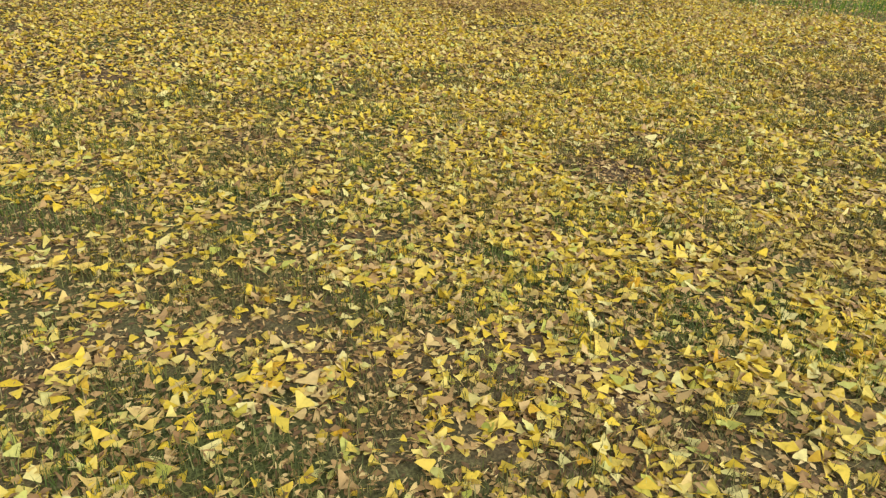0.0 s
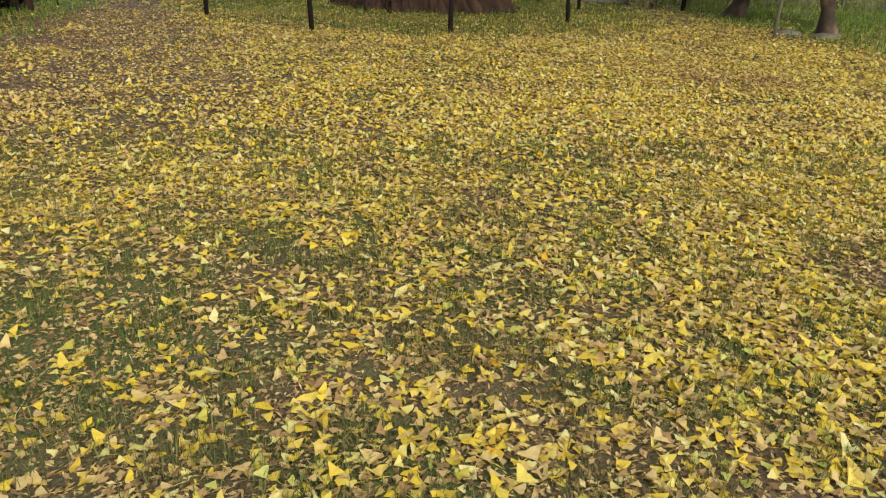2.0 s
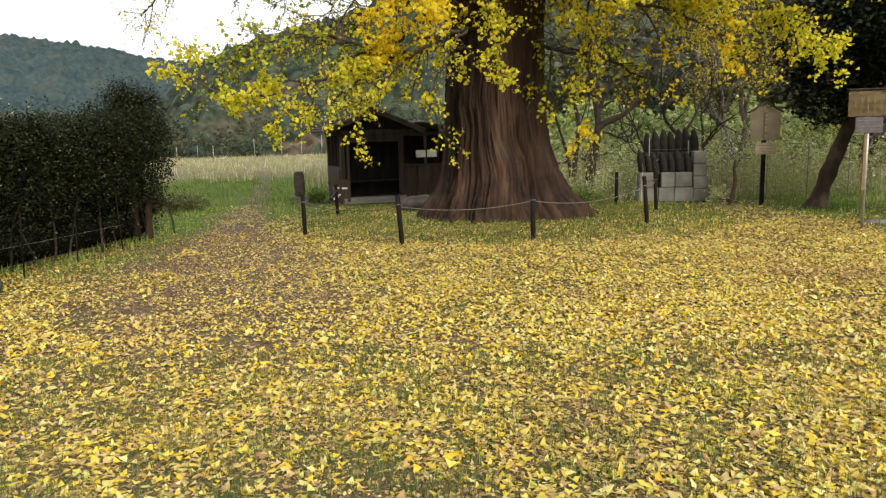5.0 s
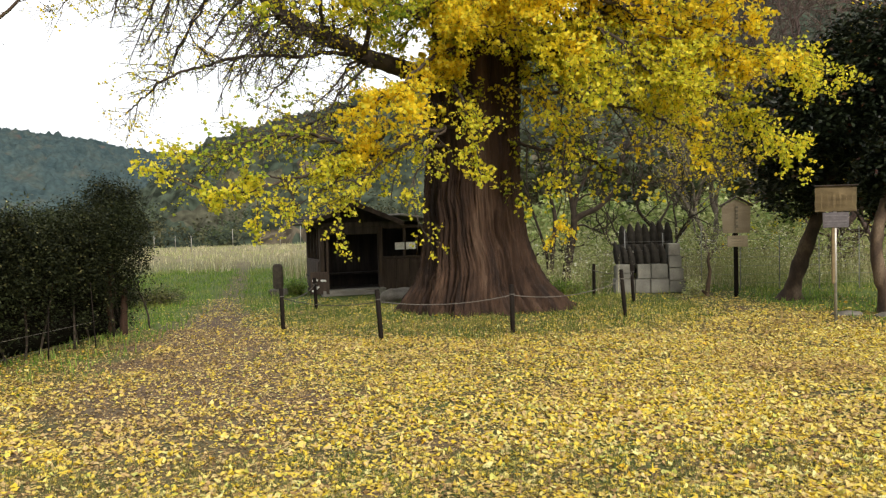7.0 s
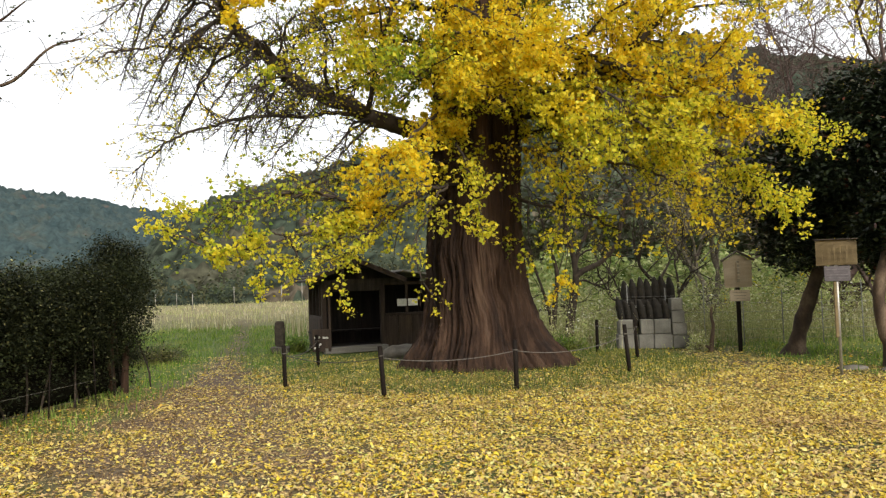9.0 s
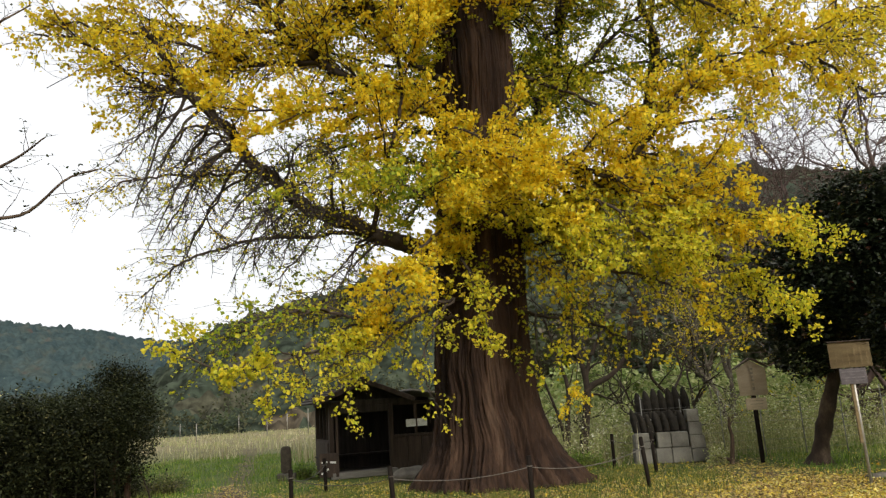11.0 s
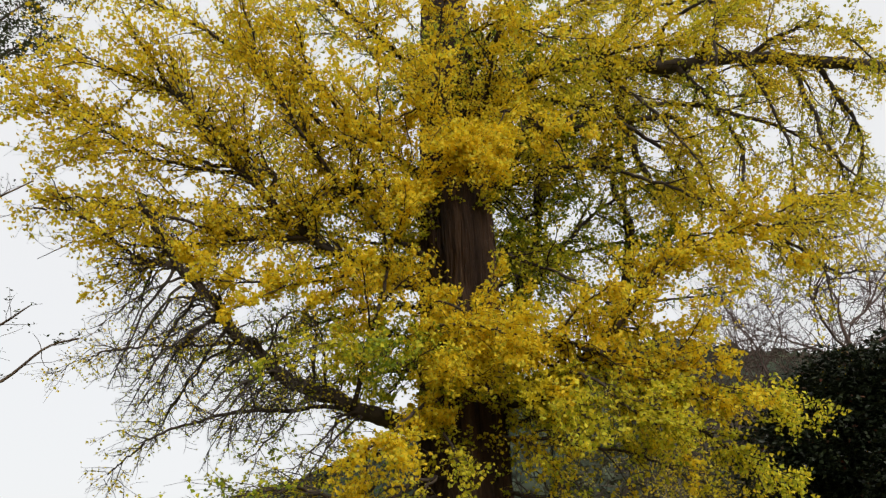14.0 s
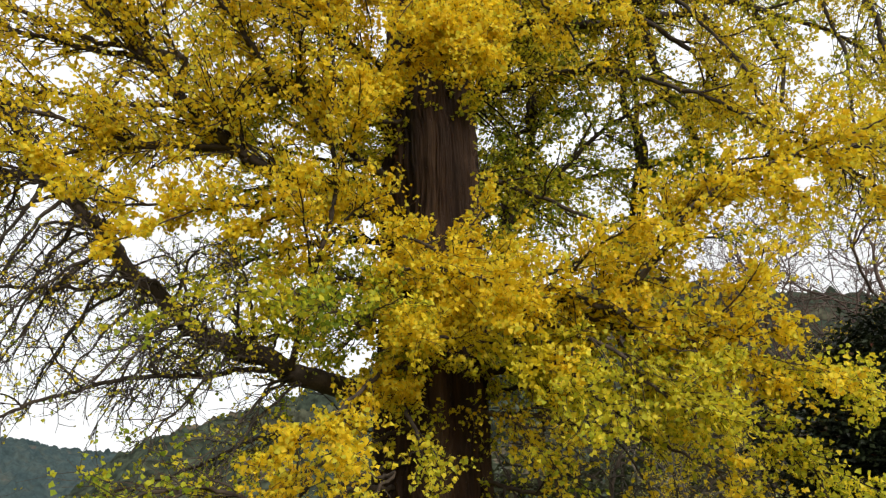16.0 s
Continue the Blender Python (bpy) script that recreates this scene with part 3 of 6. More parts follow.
def trunk_mesh():
    zs = np.concatenate([np.linspace(-0.1, 4.0, 120), np.linspace(4.05, 19, 130)])
    th = np.linspace(0.5 * np.pi, 2.5 * np.pi, 420, endpoint=False)
    z, a = np.meshgrid(zs, th, indexing="ij")
    r = np.interp(z, [-0.1, 0.2, 0.6, 1.0, 1.6, 2.6, 5, 9, 14, 19], [1.86, 1.66, 1.40, 1.23, 1.12, 1.03, 0.96, 0.92, 0.80, 0.55])
    flare = np.exp(-np.maximum(z, 0) / 0.75)
    lobes = np.zeros_like(z)
    for k, w, s in ((-0.15, 0.34, 0.75), (0.9, 0.4, 0.4), (2.2, 0.4, 0.4), (3.25, 0.32, 0.38), (3.9, 0.22, 0.35), (4.45, 0.25, 0.4), (5.0, 0.22, 0.42), (5.6, 0.25, 0.42)):
        d = np.abs((a - k + np.pi) % (2 * np.pi) - np.pi)
        lobes += s * np.exp(-(d / w) ** 2)
    r = r * (0.86 + lobes * 0.42 * flare + 0.10 * (1 - flare))
    twist = a + 0.03 * z
    ridges = np.zeros_like(z)
    for f, amp, ph, wob in ((5, 0.025, 0.9, 0.3), (9, 0.012, 0.3, 0.35)):
        ridges += amp * (1 - 2 * np.abs(np.sin(f * twist / 2 + ph + 0.3 * np.sin(wob * z + ph) + 0.2 * np.sin(2.7 * wob * z + 3 * a)))) * (0.7 + 0.3 * np.sin(0.9 * z + f))
    # deep clefts that part the trunk into columns
    for at, wide, deep, sway in ((5.12, 0.075, 0.17, 0.10), (4.22, 0.06, 0.10, 0.07), (4.68, 0.05, 0.075, 0.12), (5.62, 0.07, 0.11, 0.08), (3.75, 0.06, 0.09, 0.06), (0.6, 0.08, 0.12, 0.1), (1.9, 0.08, 0.12, 0.1)):
        d = np.abs((a - at - 0.5 * sway * np.sin(0.55 * z + at * 3) - 0.015 * np.sin(2.1 * z + at) + np.pi) % (2 * np.pi) - np.pi)
        ridges -= 0.75 * deep * np.exp(-(d / wide) ** 2) * (0.75 + 0.25 * np.sin(1.3 * z + at * 5)) * np.interp(z, [0, 6, 14], [1.0, 0.9, 0.5])
    # ragged strips of bark: long in z, narrow round the girth
    arc = (twist + 0.10 * (smooth_noise(twist, z, 1.7, 91) - 0.5)) * 0.95
    for wide, tall, amp, seed in ((0.26, 5.0, 0.022, 92), (0.10, 2.4, 0.030, 93), (0.045, 0.9, 0.028, 94)):
        ridges += amp * (1 - 2.2 * np.abs(smooth_noise(arc / wide, z / tall, 1.6, seed) * 2 - 1) ** 0.8)
    r = r * (1 + ridges)
    cx = np.interp(z, [0, 2.4, 9, 14, 19], [0.1, -0.02, 0.28, 0.38, 0.45])
    v = np.stack([cx + r * np.cos(a), r * np.sin(a) * 0.95, z], -1).reshape(-1, 3)
    n = len(th)
    i, j = np.meshgrid(np.arange(len(zs) - 1), np.arange(n), indexing="ij")
    k2 = (j + 1) % n
    return mesh_arrays("trunk", v, [np.stack([i * n + j, i * n + k2, (i + 1) * n + k2, (i + 1) * n + j], -1).reshape(-1, 4)], True)


part("trunk", trunk_mesh(), bark, ginkgo, "thick fluted reddish-brown trunk with spreading roots")


def unit(v):
    return v / (np.linalg.norm(v) + 1e-9)


def twig_points(p, d, length, count, bend, droop):
    """A wandering line from p along d that sinks or lifts towards its tip."""
    pts, step = [p], length / (count - 1)
    for i in range(count - 1):
        d = unit(d + rng.normal(0, bend, 3) + np.array((0, 0, droop)))
        pts.append(pts[-1] + d * step)
    return np.array(pts)


GROWN = []


def limb(name, ctrl, r0, r1, mat, label="", twigs=40, length=(0.6, 1.5), lean=(0, 0, 0.1), fans=9, start=0.2, spread=1.0, droop=-0.05, size=0.077, puff=0.07, sub=2, boughs=5, bough=(0.9, 2.0)):
    """A limb with side branches and twigs; its leaves are one crown piece under it.
    fans: leaves on each twig; puff: how far they stand from it."""
    ctrl = np.array(ctrl) - HOME
    high = np.mean(ctrl[:, 2]) > 8.2
    if fans >= 8 and not high:
        fans *= 0.78
    thick = GROWTH * (1.2 if high else 1.0)
    axis = np.array((np.interp(ctrl[0, 2], [0, 2.4, 9, 14, 19], [0.1, -0.02, 0.28, 0.38, 0.45]), 0.0, ctrl[0, 2]))
    gap = np.linalg.norm(ctrl[0] - axis)
    if gap < 1.9:  # springs from the trunk
        ctrl = np.concatenate([[axis + (ctrl[0] - axis) * min(0.25, 0.5 / gap) - np.array((0, 0, 0.35 * gap))], ctrl])
    elif GROWN:  # springs from the nearest older limb
        old = np.concatenate(GROWN)
        near = old[np.argmin(np.linalg.norm(old + np.array((0, 0, 0.4)) - ctrl[0], axis=1))]
        if np.linalg.norm(near - ctrl[0]) > 0.15:
            ctrl = np.concatenate([[near], ctrl])
    pts = curve_points(ctrl, 10 * len(ctrl))
    GROWN.append(pts[3:])
    wob = np.cumsum(rng.normal(0, 0.02, pts.shape), axis=0)
    pts = pts + wob - np.linspace(0, 1, len(pts))[:, None] * wob[-1]
    n = len(pts)
    wood, spots = Soup(), []
    radii = r0 + (r1 - r0) * np.linspace(0, 1, n) ** 0.8
    wood.tube(pts, radii, 9)
    axes = [(pts, radii, start)]
    for k in range(boughs):
        i = min(int((start + (0.95 - start) * (k + rng.random()) / boughs) * (n - 1)), n - 2)
        tan = unit(pts[i + 1] - pts[i])
        d = unit(tan * rng.uniform(0.4, 0.9) + unit(np.cross(tan, rng.normal(0, 1, 3)) * FLAT) * spread * 0.9 + np.array(lean))
        bp = twig_points(pts[i], d, rng.uniform(*bough), 12, 0.15, droop * 0.6)
        br = np.linspace(min(radii[i] * 0.6, 0.04), 0.007, 12)
        wood.tube(bp, br, 6)
        axes.append((bp, br, 0.15))
    share = np.array([len(axes) * 0.7] + [1.0] * boughs)
    share = np.round(np.cumsum(share / share.sum()) * twigs * thick).astype(int)
    main_pts, main_radii = pts, radii
    for k in range(share[-1]):
        which = int(np.searchsorted(share, k, side="right"))
        pts, radii, begin = axes[which]
        n = len(pts)
        s = begin + (1 - begin) * rng.random()
        i = min(int(s * (n - 1)), n - 2)
        tan = unit(pts[i + 1] - pts[i])
        side = unit(np.cross(tan, rng.normal(0, 1, 3)) * FLAT)
        d = unit(tan * rng.uniform(0.4, 1.0) + side * spread * rng.uniform(0.3, 1.0) + np.array(lean))
        ln = rng.uniform(*length) * (1.25 - 0.45 * s)
        tp = twig_points(pts[i], d, ln, 5, 0.17, droop)
        rr = max(min(radii[i] * 0.45, 0.006 + 0.012 * ln), 0.005)
        wood.tube(tp, np.linspace(rr, 0.003, 5), 3)
        spots.append((tp, max(round(fans * 0.8), 1)))
        for q in range(sub):
            j = rng.integers(1, 4)
            t2 = unit(tp[j + 1] - tp[j - 1])
            d2 = unit(t2 * 0.7 + rng.normal(0, 0.65, 3) * FLAT + np.array(lean) * 0.6)
            sp = twig_points(tp[j], d2, ln * rng.uniform(0.25, 0.6), 3, 0.2, droop * 1.4)
            wood.tube(sp, np.linspace(rr * 0.5 + 0.001, 0.0022, 3), 3)
            spots.append((sp, round(fans * 0.55)))
    ob = part(name, wood.mesh(name, True), bark_limb, ginkgo, label)
    cs = []
    for tp, f in spots:
        if f <= 0:
            continue
        u = rng.random(f) ** 0.8 * (len(tp) - 1.001)
        i = u.astype(int)
        c = tp[i] + (tp[i + 1] - tp[i]) * (u - i)[:, None]
        knot = np.repeat(c, 2, 0)
        cs.append(knot + rng.normal(0, puff * 0.55, knot.shape) - np.array((0, 0, puff * 0.3)))
    if cs:
        c = np.concatenate(cs)
        m = len(c)
        rot = turns(rng.uniform(0, 2 * np.pi, m), rng.normal(1.1, 0.5, m), rng.normal(0, 0.9, m))
        v, f = scatter(c, rng.normal(size, size * 0.18, m).clip(0.03, 0.11), rot, KITE, KITE_F, rng.normal(1, 1.2, m))
        part("foliage", mesh_arrays("foliage", v, [f]), mat, ob)
    return ob


Y, L, G, P = leaf_yellow, leaf_lime, leaf_green, leaf_pale
limb("limb", [(0.46, 15.60, 4.52), (-0.85, 15.20, 5.02), (-1.99, 14.80, 5.47), (-3.04, 14.20, 5.95), (-3.92, 13.67, 6.67), (-4.44, 13.17, 7.25), (-4.95, 12.75, 7.93), (-5.63, 12.28, 8.89)], 0.25, 0.06, L, "thick bare mossy limb rising outward with naked twigs", 60, (0.5, 1.1), (-0.1, 0, 0.15), 1.3, 0.3, 1.3, 0.02, sub=4, boughs=8, bough=(0.7, 1.6), size=0.055)
limb("limb", [(-1.77, 14.90, 5.38), (-2.83, 14.20, 5.17), (-3.92, 13.60, 4.98), (-4.77, 13.30, 4.70), (-5.38, 13.10, 4.34), (-5.78, 12.90, 3.94)], 0.05, 0.012, L, "", 40, (0.4, 0.9), (0.0, 0, -0.05), 1.3, 0.1, 1.5, -0.03, sub=4, boughs=6, bough=(0.7, 1.4), size=0.05)
limb("limb", [(-3.73, 13.78, 6.63), (-4.51, 13.40, 6.44), (-5.18, 13.10, 6.36), (-5.90, 12.80, 6.05), (-6.35, 12.60, 5.87)], 0.045, 0.012, L, "", 40, (0.4, 0.9), (0.0, 0, -0.03), 1.3, 0.1, 1.5, -0.02, sub=4, boughs=6, bough=(0.7, 1.4), size=0.05)
limb("limb", [(-4.99, 12.88, 7.77), (-5.75, 12.63, 8.05), (-6.58, 12.32, 8.64), (-7.51, 12.09, 8.81)], 0.06, 0.015, Y, "", 30, (0.5, 1.1), (-0.3, 0, 0.1), 2, 0.1, 1.0, -0.03, sub=3)
limb("limb", [(0.69, 15.50, 7.59), (-0.91, 14.36, 7.90), (-2.45, 13.36, 8.45), (-3.69, 12.54, 9.64), (-4.83, 11.87, 11.02), (-5.76, 11.33, 12.19)], 0.16, 0.03, Y, "", 90, (0.7, 1.8), (-0.3, -0.1, 0.3), 11, 0.25, 1.0, 0.0)
limb("limb", [(-1.69, 14.40, 5.25), (-1.43, 13.60, 6.27), (-1.08, 12.98, 7.19), (-0.98, 12.54, 8.56), (-0.94, 12.03, 10.20), (-0.92, 11.52, 11.76)], 0.07, 0.015, Y, "slim upright shoot clothed in yellow leaves", 60, (0.35, 0.9), (0, -0.1, 0.3), 10, 0.25, 1.0, 0.0)
limb("limb", [(-0.66, 13.99, 7.72), (-1.29, 13.03, 7.62), (-2.25, 12.79, 7.33), (-3.38, 12.62, 7.20), (-4.40, 12.49, 7.42)], 0.06, 0.012, Y, "", 60, (0.35, 0.75), (-0.2, -0.1, 0.12), 18, 0.2, 0.9, -0.03)
limb("limb", [(0.25, 15.10, 5.17), (-0.24, 13.80, 4.91), (-0.66, 12.80, 4.50), (-1.16, 12.40, 4.10), (-1.64, 12.20, 3.75)], 0.045, 0.02, Y, "", 56, (0.4, 0.8), (-0.1, -0.2, 0), 14, 0.08, 1.0, -0.08, boughs=4, bough=(0.5, 1.0))
limb("limb", [(-0.13, 14.30, 4.90), (0.13, 13.00, 4.07), (0.28, 12.80, 3.42), (0.42, 12.70, 2.71)], 0.045, 0.012, P, "", 18, (0.3, 0.6), (0, -0.1, -0.1), 8, 0.3, 0.9, -0.12, boughs=2, bough=(0.3, 0.7))
limb("limb", [(-0.22, 15.00, 3.51), (-1.08, 13.60, 3.24), (-2.04, 12.80, 2.92), (-2.93, 12.30, 2.65), (-3.67, 11.90, 2.54), (-4.36, 11.50, 2.72), (-4.77, 11.20, 2.85)], 0.045, 0.010, P, "low drooping branch with yellow-green leaf clusters", 28, (0.2, 0.55), (-0.2, 0, 0.1), 6, 0.25, 0.9, -0.05, boughs=4, bough=(0.4, 1.0), size=0.068)
limb("limb", [(-0.08, 14.80, 3.94), (-0.85, 13.60, 3.60), (-1.64, 12.90, 3.15), (-2.21, 12.60, 2.67), (-2.50, 12.50, 2.40)], 0.045, 0.012, P, "", 30, (0.25, 0.6), (-0.1, -0.1, 0), 5, 0.25, 1.0, -0.08, boughs=5, bough=(0.5, 1.1), size=0.066)
limb("limb", [(0.93, 15.20, 6.16), (1.07, 13.80, 6.14), (2.05, 13.00, 5.98), (2.96, 12.60, 5.52), (3.98, 12.40, 5.18), (5.18, 12.20, 5.14)], 0.10, 0.015, Y, "", 90, (0.45, 1.0), (0.1, -0.1, 0), 13, 0.08, 0.9, -0.05)
limb("limb", [(1.34, 15.40, 5.05), (2.35, 14.10, 5.04), (3.37, 13.40, 4.69), (4.44, 13.00, 4.21), (5.10, 12.80, 3.61), (5.42, 12.70, 2.88)], 0.10, 0.015, P, "", 60, (0.4, 0.9), (0.1, -0.05, 0.05), 7, 0.15, 1.0, -0.06, boughs=5, bough=(0.6, 1.3))
limb("limb", [(1.12, 15.30, 5.41), (2.72, 14.00, 5.57), (3.92, 13.30, 5.07), (4.91, 13.00, 4.60), (5.92, 12.80, 4.38)], 0.09, 0.015, P, "", 80, (0.5, 1.2), (0.1, -0.1, -0.1), 12, 0.08, 1.0, -0.1)
limb("limb", [(1.41, 15.30, 4.52), (2.29, 14.30, 4.17), (3.18, 13.90, 3.92), (4.03, 13.60, 3.60), (4.51, 13.40, 2.91)], 0.06, 0.012, L, "", 36, (0.4, 1.0), (0.1, -0.05, 0), 5, 0.15, 1.0, -0.08)
limb("limb", [(2.82, 12.80, 5.65), (3.54, 12.60, 6.12), (4.23, 12.33, 6.89), (5.26, 12.05, 7.39), (6.80, 11.76, 7.89)], 0.08, 0.015, Y, "", 70, (0.4, 0.9), (0, -0.1, 0.1), 16, 0.1, 0.9, -0.04)
limb("limb", [(1.69, 16.80, 7.44), (2.20, 16.90, 8.80), (3.00, 17.00, 11.10), (2.94, 17.10, 14.53), (2.98, 17.20, 17.82)], 0.15, 0.05, G, "", 80, (0.6, 1.5), (0.1, 0, -0.1), 12, 0.1, 1.0, -0.1)
limb("limb", [(1.37, 16.40, 5.94), (3.20, 17.00, 6.12), (4.53, 17.30, 7.13), (5.19, 17.30, 9.93), (5.53, 17.30, 12.57), (6.10, 17.30, 16.38)], 0.11, 0.05, G, "", 80, (0.5, 1.3), (0, 0, -0.1), 10, 0.1, 1.0, -0.1)
limb("limb", [(2.08, 16.90, 8.34), (3.33, 16.70, 9.42), (4.63, 16.40, 10.66), (6.03, 16.00, 10.83), (7.40, 15.80, 10.14)], 0.08, 0.02, G, "", 70, (0.5, 1.3), (0, 0, -0.2), 9, 0.2, 1.0, -0.1)
limb("limb", [(0.60, 15.80, 11.73), (2.32, 15.80, 14.33), (4.76, 15.90, 15.04), (7.07, 15.90, 14.69), (9.11, 15.80, 14.77), (10.87, 15.70, 14.44), (13.54, 15.50, 13.85)], 0.26, 0.16, L, "thick dark limb reaching far out over the ground", 70, (0.7, 1.8), (0.1, 0, -0.2), 7, 0.2, 1.0, -0.08)
limb("limb", [(10.08, 15.70, 14.43), (10.27, 15.50, 13.21), (10.29, 15.40, 11.88), (10.54, 15.30, 10.94), (10.91, 15.20, 10.04)], 0.10, 0.02, L, "", 36, (0.5, 1.2), (0.1, 0, -0.2), 6, 0.1, 1.0, -0.08)
limb("limb", [(1.66, 15.80, 12.18), (4.53, 16.10, 13.29), (6.93, 16.20, 13.59), (8.17, 16.00, 13.17), (9.33, 15.80, 12.58), (10.13, 15.70, 11.83), (10.18, 15.60, 10.66)], 0.13, 0.02, L, "", 50, (0.5, 1.2), (0.1, 0, -0.1), 8, 0.1, 1.0, -0.08)
limb("limb", [(1.51, 15.80, 12.19), (3.10, 15.60, 13.37), (4.73, 15.30, 12.68), (5.85, 15.00, 11.37), (6.22, 14.80, 10.10)], 0.12, 0.03, L, "", 70, (0.6, 1.5), (0.1, -0.1, -0.2), 10, 0.08, 1.0, -0.1)
limb("limb", [(1.18, 15.60, 12.02), (-0.28, 14.80, 13.98), (-1.75, 12.69, 13.94), (-3.18, 11.98, 14.84)], 0.14, 0.03, Y, "", 80, (0.7, 1.7), (-0.2, -0.1, 0.2), 11, 0.2, 1.0, 0.0)
limb("limb", [(0.28, 15.40, 9.40), (-1.77, 15.00, 11.81), (-3.65, 13.31, 12.95), (-5.59, 12.65, 14.14), (-7.39, 12.16, 14.95)], 0.12, 0.02, Y, "", 80, (0.7, 1.8), (-0.2, 0, 0.2), 9, 0.2, 1.0, 0.0)
limb("limb", [(-3.18, 12.73, 9.69), (-4.35, 12.41, 9.82), (-5.75, 12.10, 10.38), (-7.14, 11.79, 10.92), (-8.20, 11.64, 11.15)], 0.06, 0.015, Y, "", 56, (0.6, 1.4), (-0.2, 0, 0.1), 7, 0.1, 1.0, -0.02)
limb("limb", [(1.35, 15.50, 12.29), (1.57, 13.39, 13.02), (2.09, 12.42, 13.78), (2.84, 11.80, 14.27)], 0.12, 0.02, Y, "", 34, (0.6, 1.5), (0, -0.2, 0.1), 10, 0.2, 1.0, 0.0)
limb("limb", [(1.11, 15.40, 11.23), (0.52, 13.13, 11.29), (0.32, 12.17, 12.05), (0.49, 11.62, 12.77), (0.77, 11.14, 13.53)], 0.045, 0.015, Y, "", 34, (0.5, 1.3), (0, -0.2, 0.1), 11, 0.2, 1.0, 0.0)
limb("limb", [(0.85, 16.30, 9.24), (-1.70, 17.20, 11.00), (-4.49, 18.00, 13.09), (-7.29, 18.60, 15.47)], 0.10, 0.02, G, "", 60, (0.7, 1.8), (-0.2, 0, 0.1), 7, 0.2, 1.0, -0.03)
limb("limb", [(0.54, 16.20, 5.41), (-1.21, 17.00, 4.88), (-2.95, 17.80, 4.57), (-4.78, 18.40, 4.05), (-6.05, 18.80, 3.74)], 0.08, 0.02, G, "", 70, (0.6, 1.4), (-0.1, 0, -0.2), 3, 0.2, 1.0, -0.08)
limb("limb", [(-2.68, 13.36, 8.46), (-3.94, 12.86, 8.42), (-5.17, 12.51, 8.69), (-6.41, 12.28, 8.89), (-7.38, 12.06, 8.96)], 0.06, 0.012, Y, "", 50, (0.5, 1.2), (-0.2, 0, 0.1), 8, 0.1, 1.0, -0.02)
limb("limb", [(0.29, 15.20, 7.49), (-0.21, 13.50, 7.11), (0.41, 12.89, 6.59), (1.19, 12.60, 6.09), (1.96, 12.50, 5.68)], 0.045, 0.012, Y, "", 60, (0.4, 0.9), (0, -0.1, 0.05), 14, 0.08, 0.9, -0.04)
limb("limb", [(-0.88, 14.80, 9.35), (-1.94, 13.05, 9.58), (-2.76, 12.28, 10.49), (-3.23, 11.66, 11.59), (-3.50, 11.17, 12.48)], 0.09, 0.015, Y, "", 70, (0.6, 1.4), (-0.2, -0.1, 0.2), 11, 0.2, 1.0, 0.0)
limb("limb", [(-2.48, 13.54, 8.54), (-3.85, 12.98, 8.35), (-5.16, 12.64, 8.01), (-6.33, 12.31, 8.17)], 0.06, 0.012, Y, "", 56, (0.5, 1.2), (-0.2, -0.1, 0.1), 8, 0.1, 1.0, -0.02)
limb("limb", [(-3.74, 12.72, 9.76), (-5.21, 12.30, 9.85), (-6.44, 11.88, 10.45), (-7.44, 11.42, 11.25)], 0.06, 0.012, Y, "", 56, (0.6, 1.3), (-0.2, -0.1, 0.1), 9, 0.1, 1.0, 0.0)
limb("limb", [(-0.03, 15.00, 10.62), (-1.43, 12.82, 10.80), (-2.29, 12.18, 11.52), (-2.66, 11.52, 12.76)], 0.09, 0.015, Y, "", 70, (0.6, 1.4), (-0.2, -0.1, 0.2), 11, 0.25, 1.0, 0.0)
limb("limb", [(0.63, 15.00, 5.62), (-0.30, 13.60, 5.65), (-0.91, 13.00, 5.74), (-1.35, 12.80, 5.86), (-1.75, 12.60, 5.80)], 0.045, 0.012, G, "", 64, (0.5, 1.0), (-0.1, -0.1, 0), 10, 0.25, 1.0, -0.05)
limb("limb", [(0.81, 15.20, 4.67), (1.61, 14.20, 4.19), (2.01, 13.70, 3.43), (1.80, 13.50, 2.58)], 0.06, 0.012, L, "", 30, (0.4, 0.8), (0, 0, -0.1), 6, 0.2, 0.9, -0.1, boughs=3)
limb("limb", [(2.28, 13.20, 5.67), (3.20, 12.80, 5.27), (4.09, 12.60, 4.84), (4.96, 12.50, 4.35)], 0.05, 0.012, Y, "", 60, (0.4, 1.0), (0.1, -0.1, -0.1), 12, 0.1, 1.0, -0.08)
limb("limb", [(2.00, 16.00, 11.09), (3.67, 15.40, 11.28), (4.90, 13.98, 9.99), (5.83, 13.57, 8.97), (6.56, 13.26, 8.47)], 0.08, 0.015, L, "", 60, (0.5, 1.3), (0.1, 0, -0.1), 6, 0.08, 1.0, -0.08)
limb("limb", [(4.64, 15.80, 14.37), (5.76, 15.20, 12.90), (6.02, 13.87, 10.60), (6.40, 13.76, 9.04)], 0.08, 0.015, L, "", 60, (0.5, 1.3), (0.1, 0, -0.2), 9, 0.1, 1.0, -0.1)
limb("limb", [(9.04, 15.80, 14.48), (9.28, 15.40, 11.94), (8.79, 15.00, 9.75), (8.01, 14.80, 8.21)], 0.07, 0.015, L, "", 56, (0.5, 1.2), (0.1, 0, -0.2), 8, 0.1, 1.0, -0.1)
limb("limb", [(7.89, 15.90, 14.84), (8.69, 15.20, 15.96), (10.32, 15.00, 16.49)], 0.08, 0.015, Y, "", 60, (0.5, 1.3), (0, 0, 0), 10, 0.1, 1.0, -0.04)
